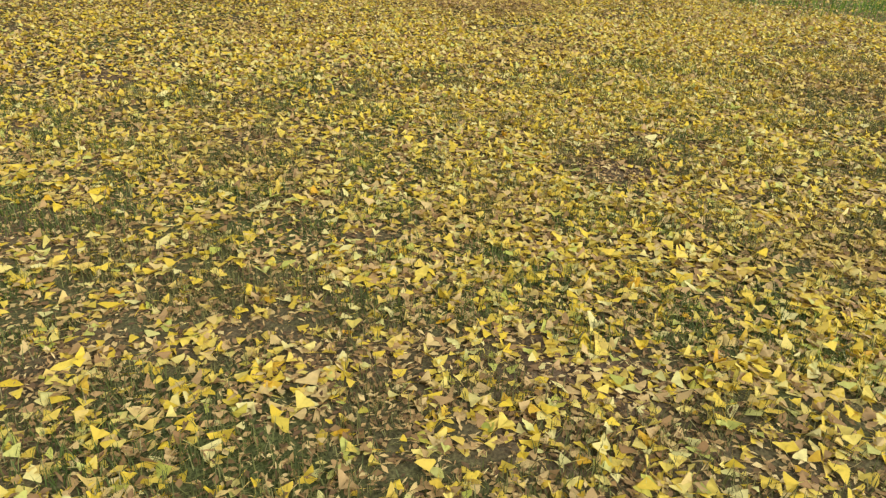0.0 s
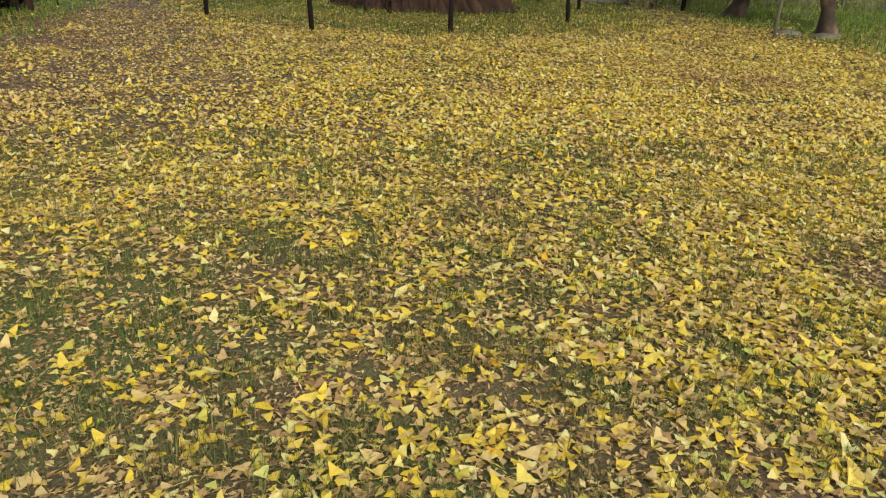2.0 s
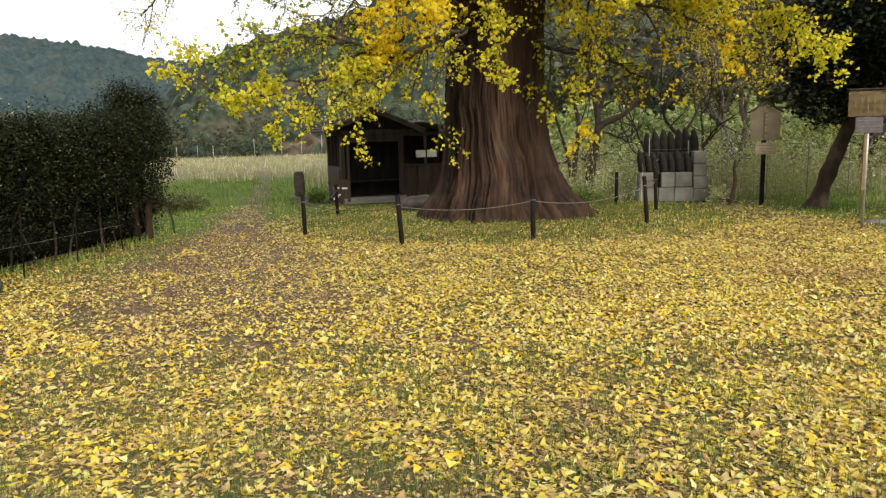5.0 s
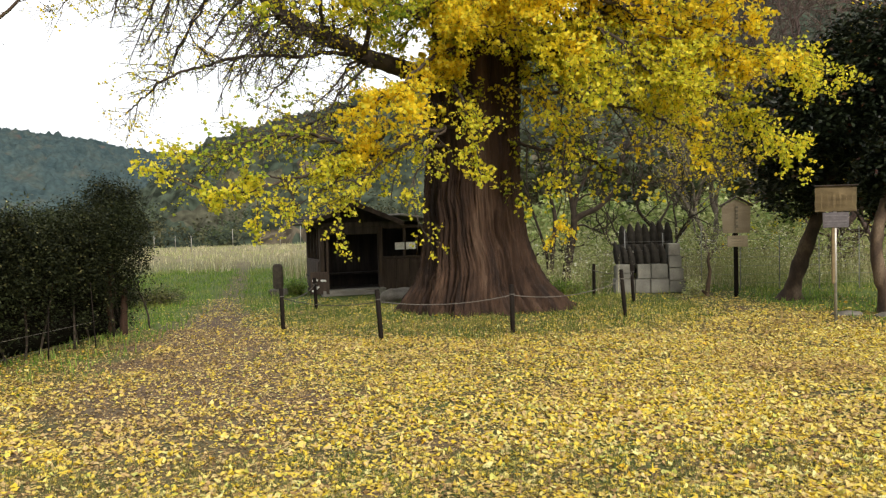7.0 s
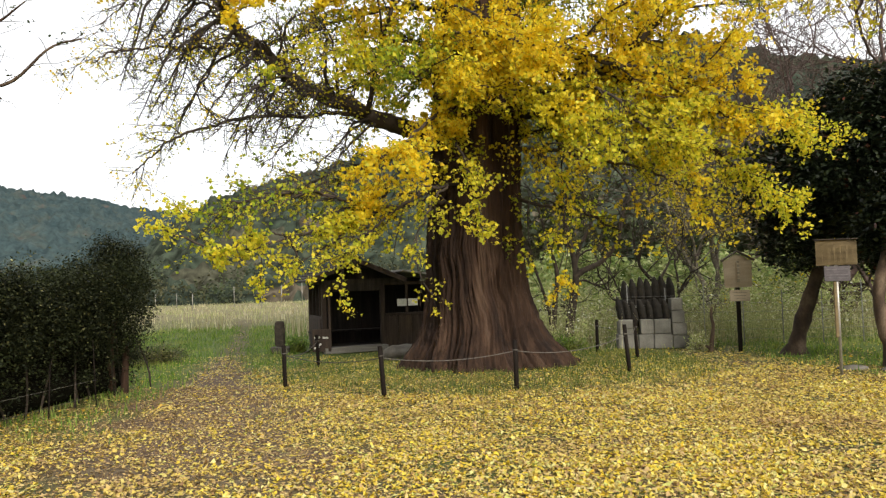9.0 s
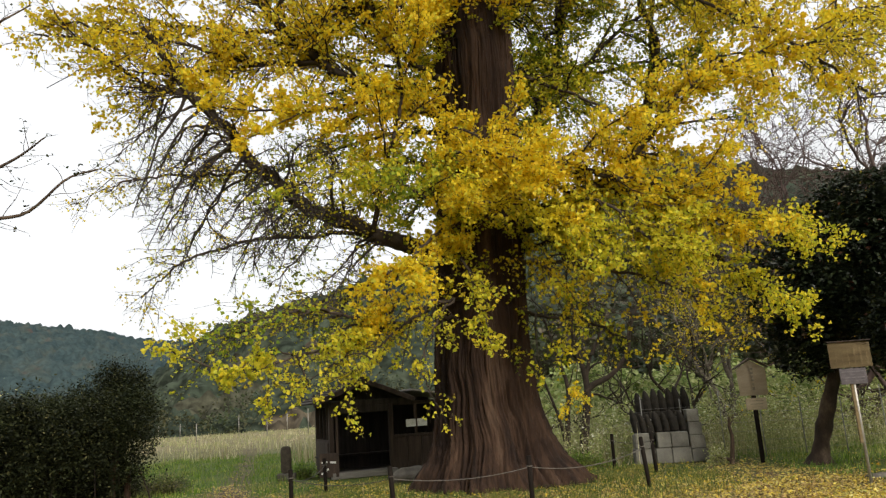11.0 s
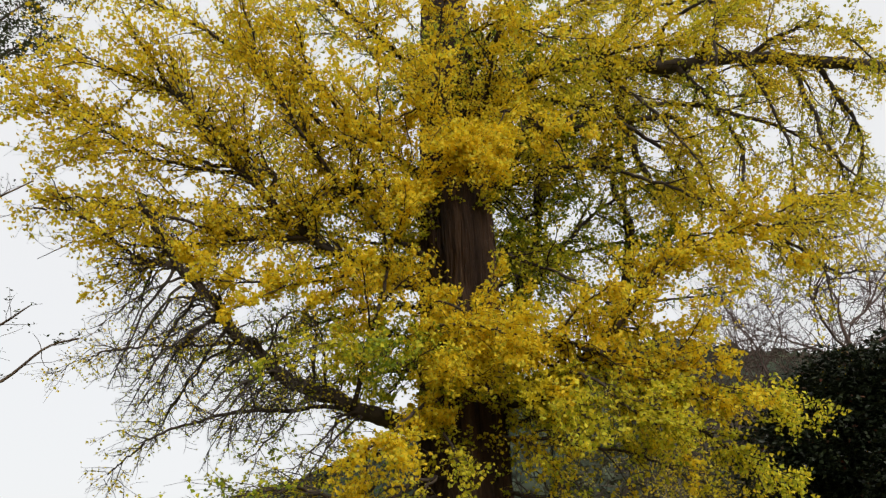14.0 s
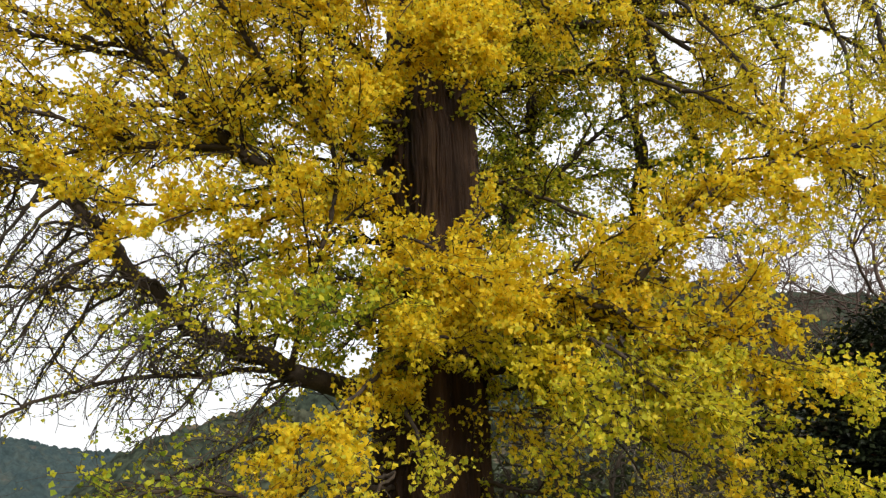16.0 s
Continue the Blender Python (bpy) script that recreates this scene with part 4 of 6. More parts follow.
limb("limb", [(-1.30, 13.60, 3.09), (-2.25, 13.00, 3.40), (-3.20, 12.70, 3.43), (-3.93, 12.50, 3.35)], 0.05, 0.012, G, "", 50, (0.5, 1.2), (-0.2, 0, 0), 3, 0.2, 1.0, -0.05)
limb("limb", [(1.27, 15.20, 11.47), (0.73, 12.82, 10.80), (-0.10, 12.12, 10.77), (-0.79, 11.92, 10.25)], 0.045, 0.015, Y, "", 40, (0.5, 1.1), (-0.1, -0.2, 0), 12, 0.3, 1.0, -0.03)
limb("limb", [(1.49, 15.20, 12.29), (1.75, 12.96, 11.13), (2.34, 12.49, 10.46), (2.78, 12.36, 9.52)], 0.045, 0.015, Y, "", 34, (0.5, 1.1), (0.1, -0.2, 0), 11, 0.08, 1.0, -0.05)
limb("limb", [(1.12, 15.20, 14.85), (1.16, 12.55, 13.17), (1.84, 12.02, 12.80), (2.94, 11.85, 12.11)], 0.045, 0.015, Y, "", 34, (0.5, 1.2), (0.1, -0.2, 0), 11, 0.3, 1.0, -0.03)
limb("limb", [(0.44, 15.20, 4.57), (-0.62, 14.00, 4.08), (-1.46, 13.30, 3.60), (-2.05, 12.90, 2.98)], 0.045, 0.012, L, "", 24, (0.3, 0.7), (-0.1, -0.1, 0), 7, 0.3, 1.0, -0.08, boughs=4, bough=(0.5, 1.0))
limb("limb", [(0.82, 16.40, 10.57), (-0.87, 17.20, 12.91), (-3.18, 17.80, 15.25), (-5.79, 18.30, 18.00)], 0.10, 0.02, G, "", 84, (0.7, 1.6), (-0.1, 0, 0.1), 9, 0.15, 1.0, -0.03)
limb("limb", [(1.78, 16.50, 11.41), (4.05, 17.30, 14.01), (6.56, 18.00, 16.07), (9.30, 18.50, 18.17)], 0.10, 0.02, G, "", 84, (0.7, 1.6), (0.1, 0, 0), 9, 0.15, 1.0, -0.05)
limb("limb", [(1.50, 16.50, 8.52), (3.49, 17.40, 9.75), (5.76, 18.20, 10.34), (8.32, 18.80, 10.11)], 0.09, 0.02, G, "", 44, (0.7, 1.5), (0.1, 0, -0.1), 5, 0.15, 1.0, -0.08)
limb("limb", [(0.62, 16.40, 7.94), (-1.33, 17.20, 8.38), (-3.44, 17.90, 8.16), (-5.62, 18.50, 7.88)], 0.09, 0.02, G, "", 70, (0.7, 1.5), (-0.1, 0, 0), 9, 0.15, 1.0, -0.05)
limb("limb", [(1.31, 16.50, 6.65), (3.59, 17.40, 7.80), (6.05, 18.20, 8.55), (8.59, 18.80, 8.95)], 0.09, 0.02, G, "", 50, (0.7, 1.5), (0.1, 0, 0), 3, 0.15, 1.0, -0.06)
limb("limb", [(-1.51, 13.42, 9.77), (-3.31, 12.93, 9.18), (-4.89, 12.55, 9.07), (-6.21, 12.20, 9.33)], 0.07, 0.012, Y, "", 60, (0.6, 1.3), (-0.2, -0.1, 0.1), 9, 0.1, 1.0, -0.02)
limb("limb", [(-4.93, 12.13, 11.23), (-6.32, 11.71, 11.83), (-7.38, 11.40, 12.35)], 0.05, 0.012, Y, "", 44, (0.5, 1.2), (-0.2, -0.1, 0.1), 9, 0.1, 1.0, -0.02)
limb("limb", [(-1.02, 12.81, 8.71), (-0.31, 12.55, 9.04), (0.38, 12.29, 9.36), (0.94, 12.19, 9.39)], 0.05, 0.012, Y, "", 44, (0.3, 0.7), (0, -0.1, 0.1), 11, 0.1, 1.0, -0.02, boughs=2, bough=(0.3, 0.7))
limb("limb", [(1.66, 15.20, 12.63), (2.91, 13.14, 12.28), (4.39, 12.70, 12.46), (5.94, 12.40, 12.42)], 0.08, 0.012, L, "", 60, (0.5, 1.2), (0.1, -0.1, 0), 10, 0.2, 1.0, -0.03)
limb("limb", [(3.26, 13.40, 6.13), (4.06, 12.92, 6.95), (4.87, 12.61, 7.60), (6.05, 12.38, 7.77)], 0.06, 0.012, Y, "", 50, (0.4, 0.9), (0.1, -0.1, 0.1), 10, 0.1, 1.0, -0.03, boughs=3, bough=(0.5, 1.0))
limb("limb", [(0.51, 15.40, 7.02), (-0.30, 14.90, 6.83), (-0.95, 14.60, 6.55), (-1.30, 14.50, 6.20)], 0.07, 0.02, G, "", 36, (0.4, 0.9), (-0.1, 0, 0), 10, 0.1, 1.0, -0.05)
limb("limb", [(0.34, 15.50, 6.41), (-0.55, 15.00, 6.62), (-1.20, 14.90, 6.77), (-1.70, 14.90, 6.60)], 0.07, 0.02, G, "", 36, (0.4, 0.9), (-0.1, 0, 0), 10, 0.1, 1.0, -0.05)
limb("limb", [(1.10, 15.60, 4.85), (2.01, 15.00, 4.91), (3.07, 14.60, 4.52), (3.88, 14.40, 4.08)], 0.07, 0.02, G, "", 40, (0.4, 0.9), (0.1, 0, 0), 4, 0.1, 1.0, -0.05)
limb("limb", [(0.89, 15.60, 3.75), (1.63, 15.00, 3.39), (2.49, 14.70, 3.18), (3.22, 14.60, 2.79)], 0.06, 0.02, G, "", 36, (0.4, 0.9), (0.1, 0, 0), 4, 0.1, 1.0, -0.05)
limb("limb", [(1.49, 15.70, 9.06), (2.45, 15.20, 8.47), (3.32, 14.80, 7.81), (3.88, 14.52, 7.00)], 0.07, 0.02, G, "", 36, (0.4, 0.9), (0.1, 0, 0), 4, 0.1, 1.0, -0.05)
limb("limb", [(0.79, 15.60, 10.45), (-0.34, 14.90, 9.82), (-1.19, 13.95, 9.63), (-2.02, 13.69, 9.96)], 0.07, 0.02, G, "", 50, (0.4, 0.9), (-0.1, 0, 0), 10, 0.1, 1.0, -0.05)
limb("limb", [(0.63, 15.90, 6.64), (-0.79, 15.80, 6.44), (-2.31, 15.80, 6.27), (-3.56, 15.80, 6.10)], 0.06, 0.02, G, "", 56, (0.5, 1.1), (-0.1, 0, 0), 10, 0.1, 1.0, -0.05)
limb("limb", [(0.67, 16.00, 8.80), (-0.96, 16.10, 9.11), (-2.62, 16.20, 9.11), (-4.28, 16.30, 9.11)], 0.07, 0.02, G, "", 44, (0.5, 1.1), (-0.1, 0, 0), 9, 0.1, 1.0, -0.04)
limb("limb", [(0.77, 16.20, 9.98), (-0.94, 16.30, 9.82), (-2.93, 16.40, 10.32), (-4.83, 16.50, 10.98)], 0.07, 0.02, G, "", 44, (0.5, 1.1), (-0.1, 0, 0), 9, 0.1, 1.0, -0.04)
limb("limb", [(1.70, 13.60, 5.98), (2.70, 12.60, 4.96), (3.35, 12.30, 4.33), (4.02, 12.10, 4.05)], 0.05, 0.012, P, "", 44, (0.4, 0.9), (0.1, -0.1, 0), 9, 0.1, 1.0, -0.05, boughs=4, bough=(0.5, 1.1))
limb("limb", [(1.49, 13.70, 6.02), (1.93, 12.70, 5.14), (2.21, 12.40, 4.43), (2.32, 12.30, 3.80)], 0.05, 0.012, P, "", 30, (0.35, 0.8), (0.05, -0.1, 0), 7, 0.1, 1.0, -0.07, boughs=4, bough=(0.5, 1.0))
limb("limb", [(-0.50, 13.60, 6.18), (0.00, 12.90, 6.36), (0.61, 12.60, 6.24), (1.19, 12.50, 5.86), (1.60, 12.40, 5.51)], 0.04, 0.012, Y, "", 46, (0.35, 0.8), (0.1, -0.1, 0), 13, 0.15, 1.0, -0.05, boughs=3, bough=(0.4, 0.9))
limb("limb", [(-0.19, 14.00, 5.76), (0.30, 13.00, 5.47), (0.87, 12.70, 5.27), (1.51, 12.50, 4.81)], 0.04, 0.012, L, "", 46, (0.35, 0.8), (0.1, -0.1, 0), 11, 0.15, 1.0, -0.05, boughs=3, bough=(0.4, 0.9))
limb("limb", [(0.31, 13.33, 10.23), (0.63, 12.36, 10.03), (1.11, 12.08, 9.92), (1.50, 12.04, 9.58)], 0.04, 0.012, Y, "", 40, (0.4, 0.9), (0, -0.1, 0.1), 11, 0.15, 1.0, -0.03, boughs=3, bough=(0.4, 0.9))
limb("limb", [(1.60, 16.60, 9.29), (2.44, 17.00, 10.39), (3.38, 17.40, 11.73), (4.36, 17.80, 13.86)], 0.09, 0.02, G, "", 80, (0.6, 1.3), (0.1, 0, 0), 10, 0.1, 1.0, -0.05)
limb("limb", [(1.75, 16.60, 11.55), (2.64, 17.00, 12.82), (3.60, 17.40, 13.89), (5.15, 17.80, 14.52)], 0.09, 0.02, G, "", 60, (0.6, 1.3), (0.1, 0, 0), 9, 0.1, 1.0, -0.05)
limb("limb", [(1.55, 16.30, 14.00), (3.54, 16.60, 15.92), (5.90, 16.90, 17.80), (8.35, 17.10, 19.26)], 0.14, 0.03, G, "", 88, (0.6, 1.4), (0.1, 0, -0.1), 9, 0.15, 1.0, -0.05)
limb("limb", [(1.68, 16.20, 12.09), (4.03, 16.80, 14.43), (6.46, 17.20, 15.62), (9.00, 17.60, 14.94), (11.27, 17.80, 15.39)], 0.12, 0.03, G, "", 88, (0.6, 1.4), (0.1, 0, -0.1), 8, 0.15, 1.0, -0.05)
limb("limb", [(7.07, 15.90, 14.69), (7.96, 16.10, 13.45), (8.60, 16.30, 11.90), (7.87, 16.40, 9.95), (8.00, 16.50, 8.56)], 0.09, 0.02, L, "", 40, (0.5, 1.2), (0, 0, -0.2), 6, 0.1, 1.0, -0.08)
limb("limb", [(9.11, 15.80, 14.77), (10.39, 15.20, 15.25), (11.25, 14.80, 14.62), (10.90, 13.46, 12.21)], 0.09, 0.02, L, "", 50, (0.5, 1.2), (0.1, 0, -0.1), 7, 0.1, 1.0, -0.06)
limb("limb", [(1.53, 15.60, 14.21), (2.03, 14.80, 15.20), (2.90, 12.86, 14.57)], 0.10, 0.02, G, "", 50, (0.6, 1.3), (0, -0.1, 0), 9, 0.15, 1.0, -0.04)
limb("limb", [(4.76, 15.90, 15.04), (5.71, 15.40, 15.73), (7.08, 15.00, 16.07), (8.55, 14.80, 15.98)], 0.09, 0.02, L, "", 88, (0.6, 1.3), (0.1, -0.1, 0), 9, 0.15, 1.0, -0.05)
limb("limb", [(0.61, 16.20, 13.99), (-1.54, 16.80, 16.63), (-3.81, 17.20, 19.17)], 0.10, 0.02, G, "", 88, (0.7, 1.5), (-0.1, 0, 0), 8, 0.15, 1.0, -0.04)
limb("limb", [(10.87, 15.70, 14.44), (11.41, 15.90, 13.26), (11.53, 16.00, 11.51), (10.39, 16.00, 9.73)], 0.09, 0.02, L, "", 44, (0.5, 1.2), (0, 0, -0.2), 5, 0.1, 1.0, -0.08)
limb("limb", [(1.80, 15.80, 15.33), (3.75, 15.40, 16.26), (6.08, 15.20, 17.17)], 0.10, 0.03, L, "", 88, (0.6, 1.4), (0.1, 0, 0), 7, 0.15, 1.0, -0.05)



def twig_web(limb_no, count, x, y, z, label):
    """Slim branches that fan out from an older limb through a stretch of air and end in a web of fine twigs."""
    spine = GROWN[limb_no]
    wood, cs = Soup(), []
    for k in range(count):
        end = np.array((rng.uniform(*x), rng.uniform(*y), rng.uniform(*z))) - HOME
        if ((end[0] - x[1] + HOME[0]) / (x[1] - x[0])) ** 2 + ((end[2] - z[1] + HOME[2]) / (z[1] - z[0])) ** 2 > 1.05:
            continue
        gaps = np.linalg.norm(spine - end, axis=1) + 0.5 * np.abs(spine[:, 0] - end[0] - 1.4)
        root = spine[np.argmin(gaps + rng.uniform(0, 0.6, len(gaps)))]
        mid = (root + end) / 2 + np.array((0, 0, rng.uniform(0.0, 0.28) * np.linalg.norm(end - root)))
        p = curve_points([root, mid, end], 16)
        wob = np.cumsum(rng.normal(0, 0.025, p.shape), axis=0)
        p = p + wob - wob[0]
        ln = np.linalg.norm(end - root)
        wood.tube(p, np.linspace(0.018 + 0.008 * ln, 0.007, 16), 5)
        for j in range(int(5 + 5 * ln)):
            i = rng.integers(6, 15)
            d = unit(unit(p[i + 1] - p[i]) * 0.6 + rng.normal(0, 0.6, 3) * np.array((1, 1, 0.9)))
            q = twig_points(p[i], d, rng.uniform(0.25, 0.8), 5, 0.2, -0.04)
            wood.tube(q, np.linspace(0.0095, 0.0042, 5), 3)
            cs.append(q[rng.integers(1, 5, 2)] + rng.normal(0, 0.03, (2, 3)))
            for g in range(2):
                w = twig_points(q[rng.integers(1, 4)], unit(d + rng.normal(0, 0.7, 3)), rng.uniform(0.12, 0.4), 4, 0.25, -0.02)
                wood.tube(w, np.linspace(0.0062, 0.0034, 4), 3)
                cs.append(w[rng.integers(1, 4, 1)] + rng.normal(0, 0.03, (1, 3)))
    ob = part("limb", wood.mesh("limb", True), bark_twig, ginkgo, label)
    c = np.concatenate(cs)
    m = len(c)
    v, f = scatter(c, rng.normal(0.05, 0.012, m).clip(0.02, 0.08), turns(rng.uniform(0, 6.3, m), rng.normal(0.75, 0.55, m), rng.normal(0, 0.9, m)), KITE, KITE_F, rng.normal(1, 1.2, m))
    part("foliage", mesh_arrays("foliage", v, [f]), G, ob)


twig_web(0, 70, (-6.9, -1.6), (12.6, 14.6), (3.6, 6.9), "web of fine bare grey-brown twigs below the limb")
twig_web(0, 26, (-7.4, -3.8), (12.2, 14.2), (6.0, 9.0), "web of fine bare grey-brown twigs beside the limb")
# thin yellow-green sprays far out on the open side
limb("limb", [(6.05, 12.38, 7.77), (6.90, 12.80, 8.00), (7.60, 13.20, 8.60), (8.30, 13.50, 8.90), (9.00, 13.70, 8.60)], 0.05, 0.012, L, "", 50, (0.5, 1.2), (0.1, 0, -0.1), 6, 0.1, 1.0, -0.08)
limb("limb", [(6.56, 13.26, 8.47), (7.60, 13.60, 8.00), (8.40, 13.80, 7.40), (9.20, 14.00, 7.60)], 0.05, 0.012, L, "", 36, (0.5, 1.2), (0.1, 0, 0.05), 3, 0.1, 1.0, -0.08)
# upright stems behind the trunk, hung with green leaves
limb("limb", [(1.70, 16.60, 6.60), (2.24, 17.00, 7.97), (2.44, 17.00, 9.11), (2.97, 17.00, 10.16), (3.03, 17.00, 11.60), (3.31, 17.00, 12.87)], 0.10, 0.05, G, "", 40, (0.4, 1.0), (0, 0, -0.2), 7, 0.1, 1.0, -0.12)
limb("limb", [(2.52, 17.00, 9.11), (3.13, 17.00, 9.70), (3.77, 17.00, 10.23), (4.30, 17.00, 10.90)], 0.06, 0.03, G, "", 30, (0.4, 0.9), (0, 0, -0.2), 7, 0.1, 1.0, -0.12)
limb("limb", [(4.53, 17.30, 7.13), (4.88, 17.00, 8.24), (5.41, 17.00, 10.34), (5.19, 17.00, 11.59), (5.51, 17.00, 12.85), (5.73, 17.00, 14.32)], 0.11, 0.07, G, "mossy upright stem hung with green leaves", 40, (0.3, 0.8), (0, 0, -0.2), 6, 0.1, 1.0, -0.12)
limb("limb", [(5.56, 16.60, 13.34), (5.86, 16.60, 12.06), (6.36, 16.60, 10.39), (6.46, 16.60, 10.00), (6.94, 16.60, 9.32)], 0.13, 0.05, G, "", 40, (0.3, 0.8), (0, 0, -0.1), 5, 0.1, 1.0, -0.1)
limb("limb", [(1.60, 15.90, 12.60), (3.19, 16.00, 12.90), (5.25, 16.00, 12.92), (6.73, 16.00, 13.08), (7.29, 16.00, 11.84)], 0.14, 0.06, G, "", 44, (0.4, 1.0), (0, 0, -0.1), 6, 0.2, 1.0, -0.08)
limb("limb", [(6.80, 15.40, 15.60), (7.26, 13.50, 14.68), (7.11, 13.50, 13.59), (6.95, 13.50, 12.88), (6.22, 13.50, 12.47)], 0.06, 0.03, L, "", 16, (0.3, 0.7), (0, 0, 0), 5, 0.2, 1.0, -0.04)
# fine drooping twigs with pale leaves before the hut's roof
limb("limb", [(-1.30, 13.00, 3.45), (-2.00, 12.70, 3.10), (-2.41, 12.50, 2.84), (-2.75, 12.45, 2.37), (-2.60, 12.40, 1.97)], 0.03, 0.008, P, "", 20, (0.25, 0.6), (0, 0, -0.1), 4, 0.25, 1.0, -0.1, boughs=4, bough=(0.4, 0.8), size=0.064)
limb("limb", [(-0.70, 13.10, 3.60), (-1.30, 12.70, 3.20), (-1.64, 12.50, 2.81), (-1.95, 12.50, 2.34), (-2.05, 12.50, 1.95)], 0.03, 0.008, P, "", 20, (0.25, 0.6), (0, 0, -0.1), 4, 0.25, 1.0, -0.1, boughs=4, bough=(0.4, 0.8), size=0.064)
limb("limb", [(-0.30, 13.20, 3.60), (-0.60, 12.80, 3.20), (-0.87, 12.60, 2.79), (-0.89, 12.60, 2.25), (-0.70, 12.55, 1.95)], 0.03, 0.008, P, "", 16, (0.25, 0.55), (0, 0, -0.1), 4, 0.25, 1.0, -0.1, boughs=3, bough=(0.4, 0.7), size=0.064)
limb("limb", [(-2.93, 12.30, 2.65), (-3.30, 11.90, 2.62), (-3.70, 11.60, 2.46), (-4.00, 11.50, 2.40)], 0.02, 0.008, P, "", 14, (0.2, 0.45), (0, 0, 0), 9, 0.3, 1.0, -0.05, boughs=2, bough=(0.3, 0.5))

# ---- the wooden hut ----
hut = empty("wooden_hut", pose(-3.6, 19.9, 0, 0, 0, 22), "small dark weathered wooden hut, open front, gabled roof", "hut")
OPEN_W, DEEP, RIGHT_W, POST_H = 1.66, 1.7, 1.75, 1.86


def hut_box(name, centre, size, mat, label="", turn=None):
    return part(name, boxed(centre, size, turn), mat, hut, label)


for px_, py_ in ((0, 0), (OPEN_W, 0), (OPEN_W + RIGHT_W, 0), (0, DEEP), (OPEN_W + RIGHT_W, DEEP)):
    hut_box("post", (px_, py_, POST_H / 2), (0.12, 0.12, POST_H), wood_brown)
hut_box("door_jamb", (0.15, -0.01, 0.88), (0.07, 0.08, 1.72), wood_brown)
hut_box("lintel", (OPEN_W / 2, -0.02, 1.76), (OPEN_W - 0.13, 0.09, 0.20), wood_dark)
hut_box("tie_beam", (OPEN_W / 2 + 0.2, 0.0, 1.93), (OPEN_W + 0.9, 0.13, 0.13), wood_dark)
hut_box("side_beam", (0, DEEP / 2, 1.92), (0.12, DEEP + 0.5, 0.12), wood_dark)
hut_box("doorstep", (OPEN_W / 2, -0.12, 0.09), (OPEN_W + 0.10, 0.42, 0.16), wood_grey, "pale worn threshold plank")
# floor, back wall and bench carry the hut's inner shade in their colour
hut_box("floor", (OPEN_W / 2 + RIGHT_W / 2, DEEP / 2 + 0.06, 0.07), (OPEN_W + RIGHT_W - 0.14, DEEP - 0.16, 0.1), wood_shaded)
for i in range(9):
    hut_box("back_plank", (0.2 + i * 0.375, DEEP + 0.07, 1.02), (0.374, 0.03, 2.0), wood_shaded)
hut_box("back_lining", (OPEN_W / 2 + RIGHT_W / 2, DEEP + 0.1, 1.02), (OPEN_W + RIGHT_W + 0.1, 0.02, 2.0), wood_shaded)
for i in range(5):
    hut_box("side_plank", (-0.075, 0.22 + i * 0.31, 0.5), (0.03, 0.3, 0.86), wood_brown)
hut_box("side_rail", (-0.01, DEEP / 2, 0.96), (0.1, DEEP - 0.14, 0.07), wood_brown)
for i in range(3):
    hut_box("side_bar", (0, 0.45 + i * 0.42, 1.42), (0.06, 0.05, 0.86), wood_brown)
for i in range(4):
    hut_box("front_plank", (OPEN_W + 0.25 + i * 0.4, -0.03, 0.5), (0.39, 0.03, 0.88), wood_brown)
hut_box("window_sill", (OPEN_W + RIGHT_W / 2, -0.03, 0.98), (RIGHT_W - 0.13, 0.1, 0.07), wood_brown)
hut_box("window_bar", (OPEN_W + 0.72, -0.01, 1.42), (0.07, 0.07, 0.8), wood_brown)
hut_box("window_head", (OPEN_W + RIGHT_W / 2, -0.01, 1.85), (RIGHT_W - 0.13, 0.1, 0.1), wood_brown)
for x_ in (OPEN_W + 0.56, OPEN_W + 0.89):
    hut_box("notice", (x_, -0.075, 1.30), (0.28, 0.012, 0.2), paper_white, "white paper notice with faded text")
hut_box("bench", (OPEN_W / 2 + 0.5, DEEP - 0.2, 0.5), (OPEN_W + 1.2, 0.34, 0.05), wood_shaded)
hut_box("bench_leg", (0.3, DEEP - 0.2, 0.29), (0.08, 0.3, 0.36), wood_shaded)
hut_box("bench_leg", (2.3, DEEP - 0.2, 0.29), (0.08, 0.3, 0.36), wood_shaded)
RIDGE_X, RIDGE_Z, EAVE = OPEN_W / 2, 2.52, 1.38
slope = math.atan2(0.56, EAVE)
for sgn in (-1, 1):
    span = EAVE / math.cos(slope)
    turn = Euler((0, sgn * slope, 0)).to_matrix().to_4x4()
    mid_x, mid_z = RIDGE_X + sgn * EAVE / 2, RIDGE_Z - 0.28
    hut_box("roof_slope", (mid_x, DEEP / 2, mid_z), (span, DEEP + 1.0, 0.05), wood_dark, "dark board roof slope", turn)
    hut_box("barge_board", (mid_x, -0.515, mid_z - 0.03), (span, 0.035, 0.13), wood_brown, "", turn)
    for i in range(7):
        up = Vector((-sgn * (i - 3) * span / 7.4 * math.cos(slope), 0, (i - 3) * span / 7.4 * math.sin(slope)))
        hut_box("roof_batten", (mid_x + up.x, DEEP / 2, mid_z + up.z + 0.04), (0.05, DEEP + 0.98, 0.03), wood_dark, "", turn)
hut_box("ridge_cap", (RIDGE_X, DEEP / 2, RIDGE_Z + 0.05), (0.22, DEEP + 1.06, 0.07), wood_dark)
gable = bmesh.new()
corners = [gable.verts.new(c) for c in ((RIDGE_X - 1.05, -0.02, 2.0), (RIDGE_X + 1.05, -0.02, 2.0), (RIDGE_X, -0.02, 2.44))]
tri = gable.faces.new(corners)
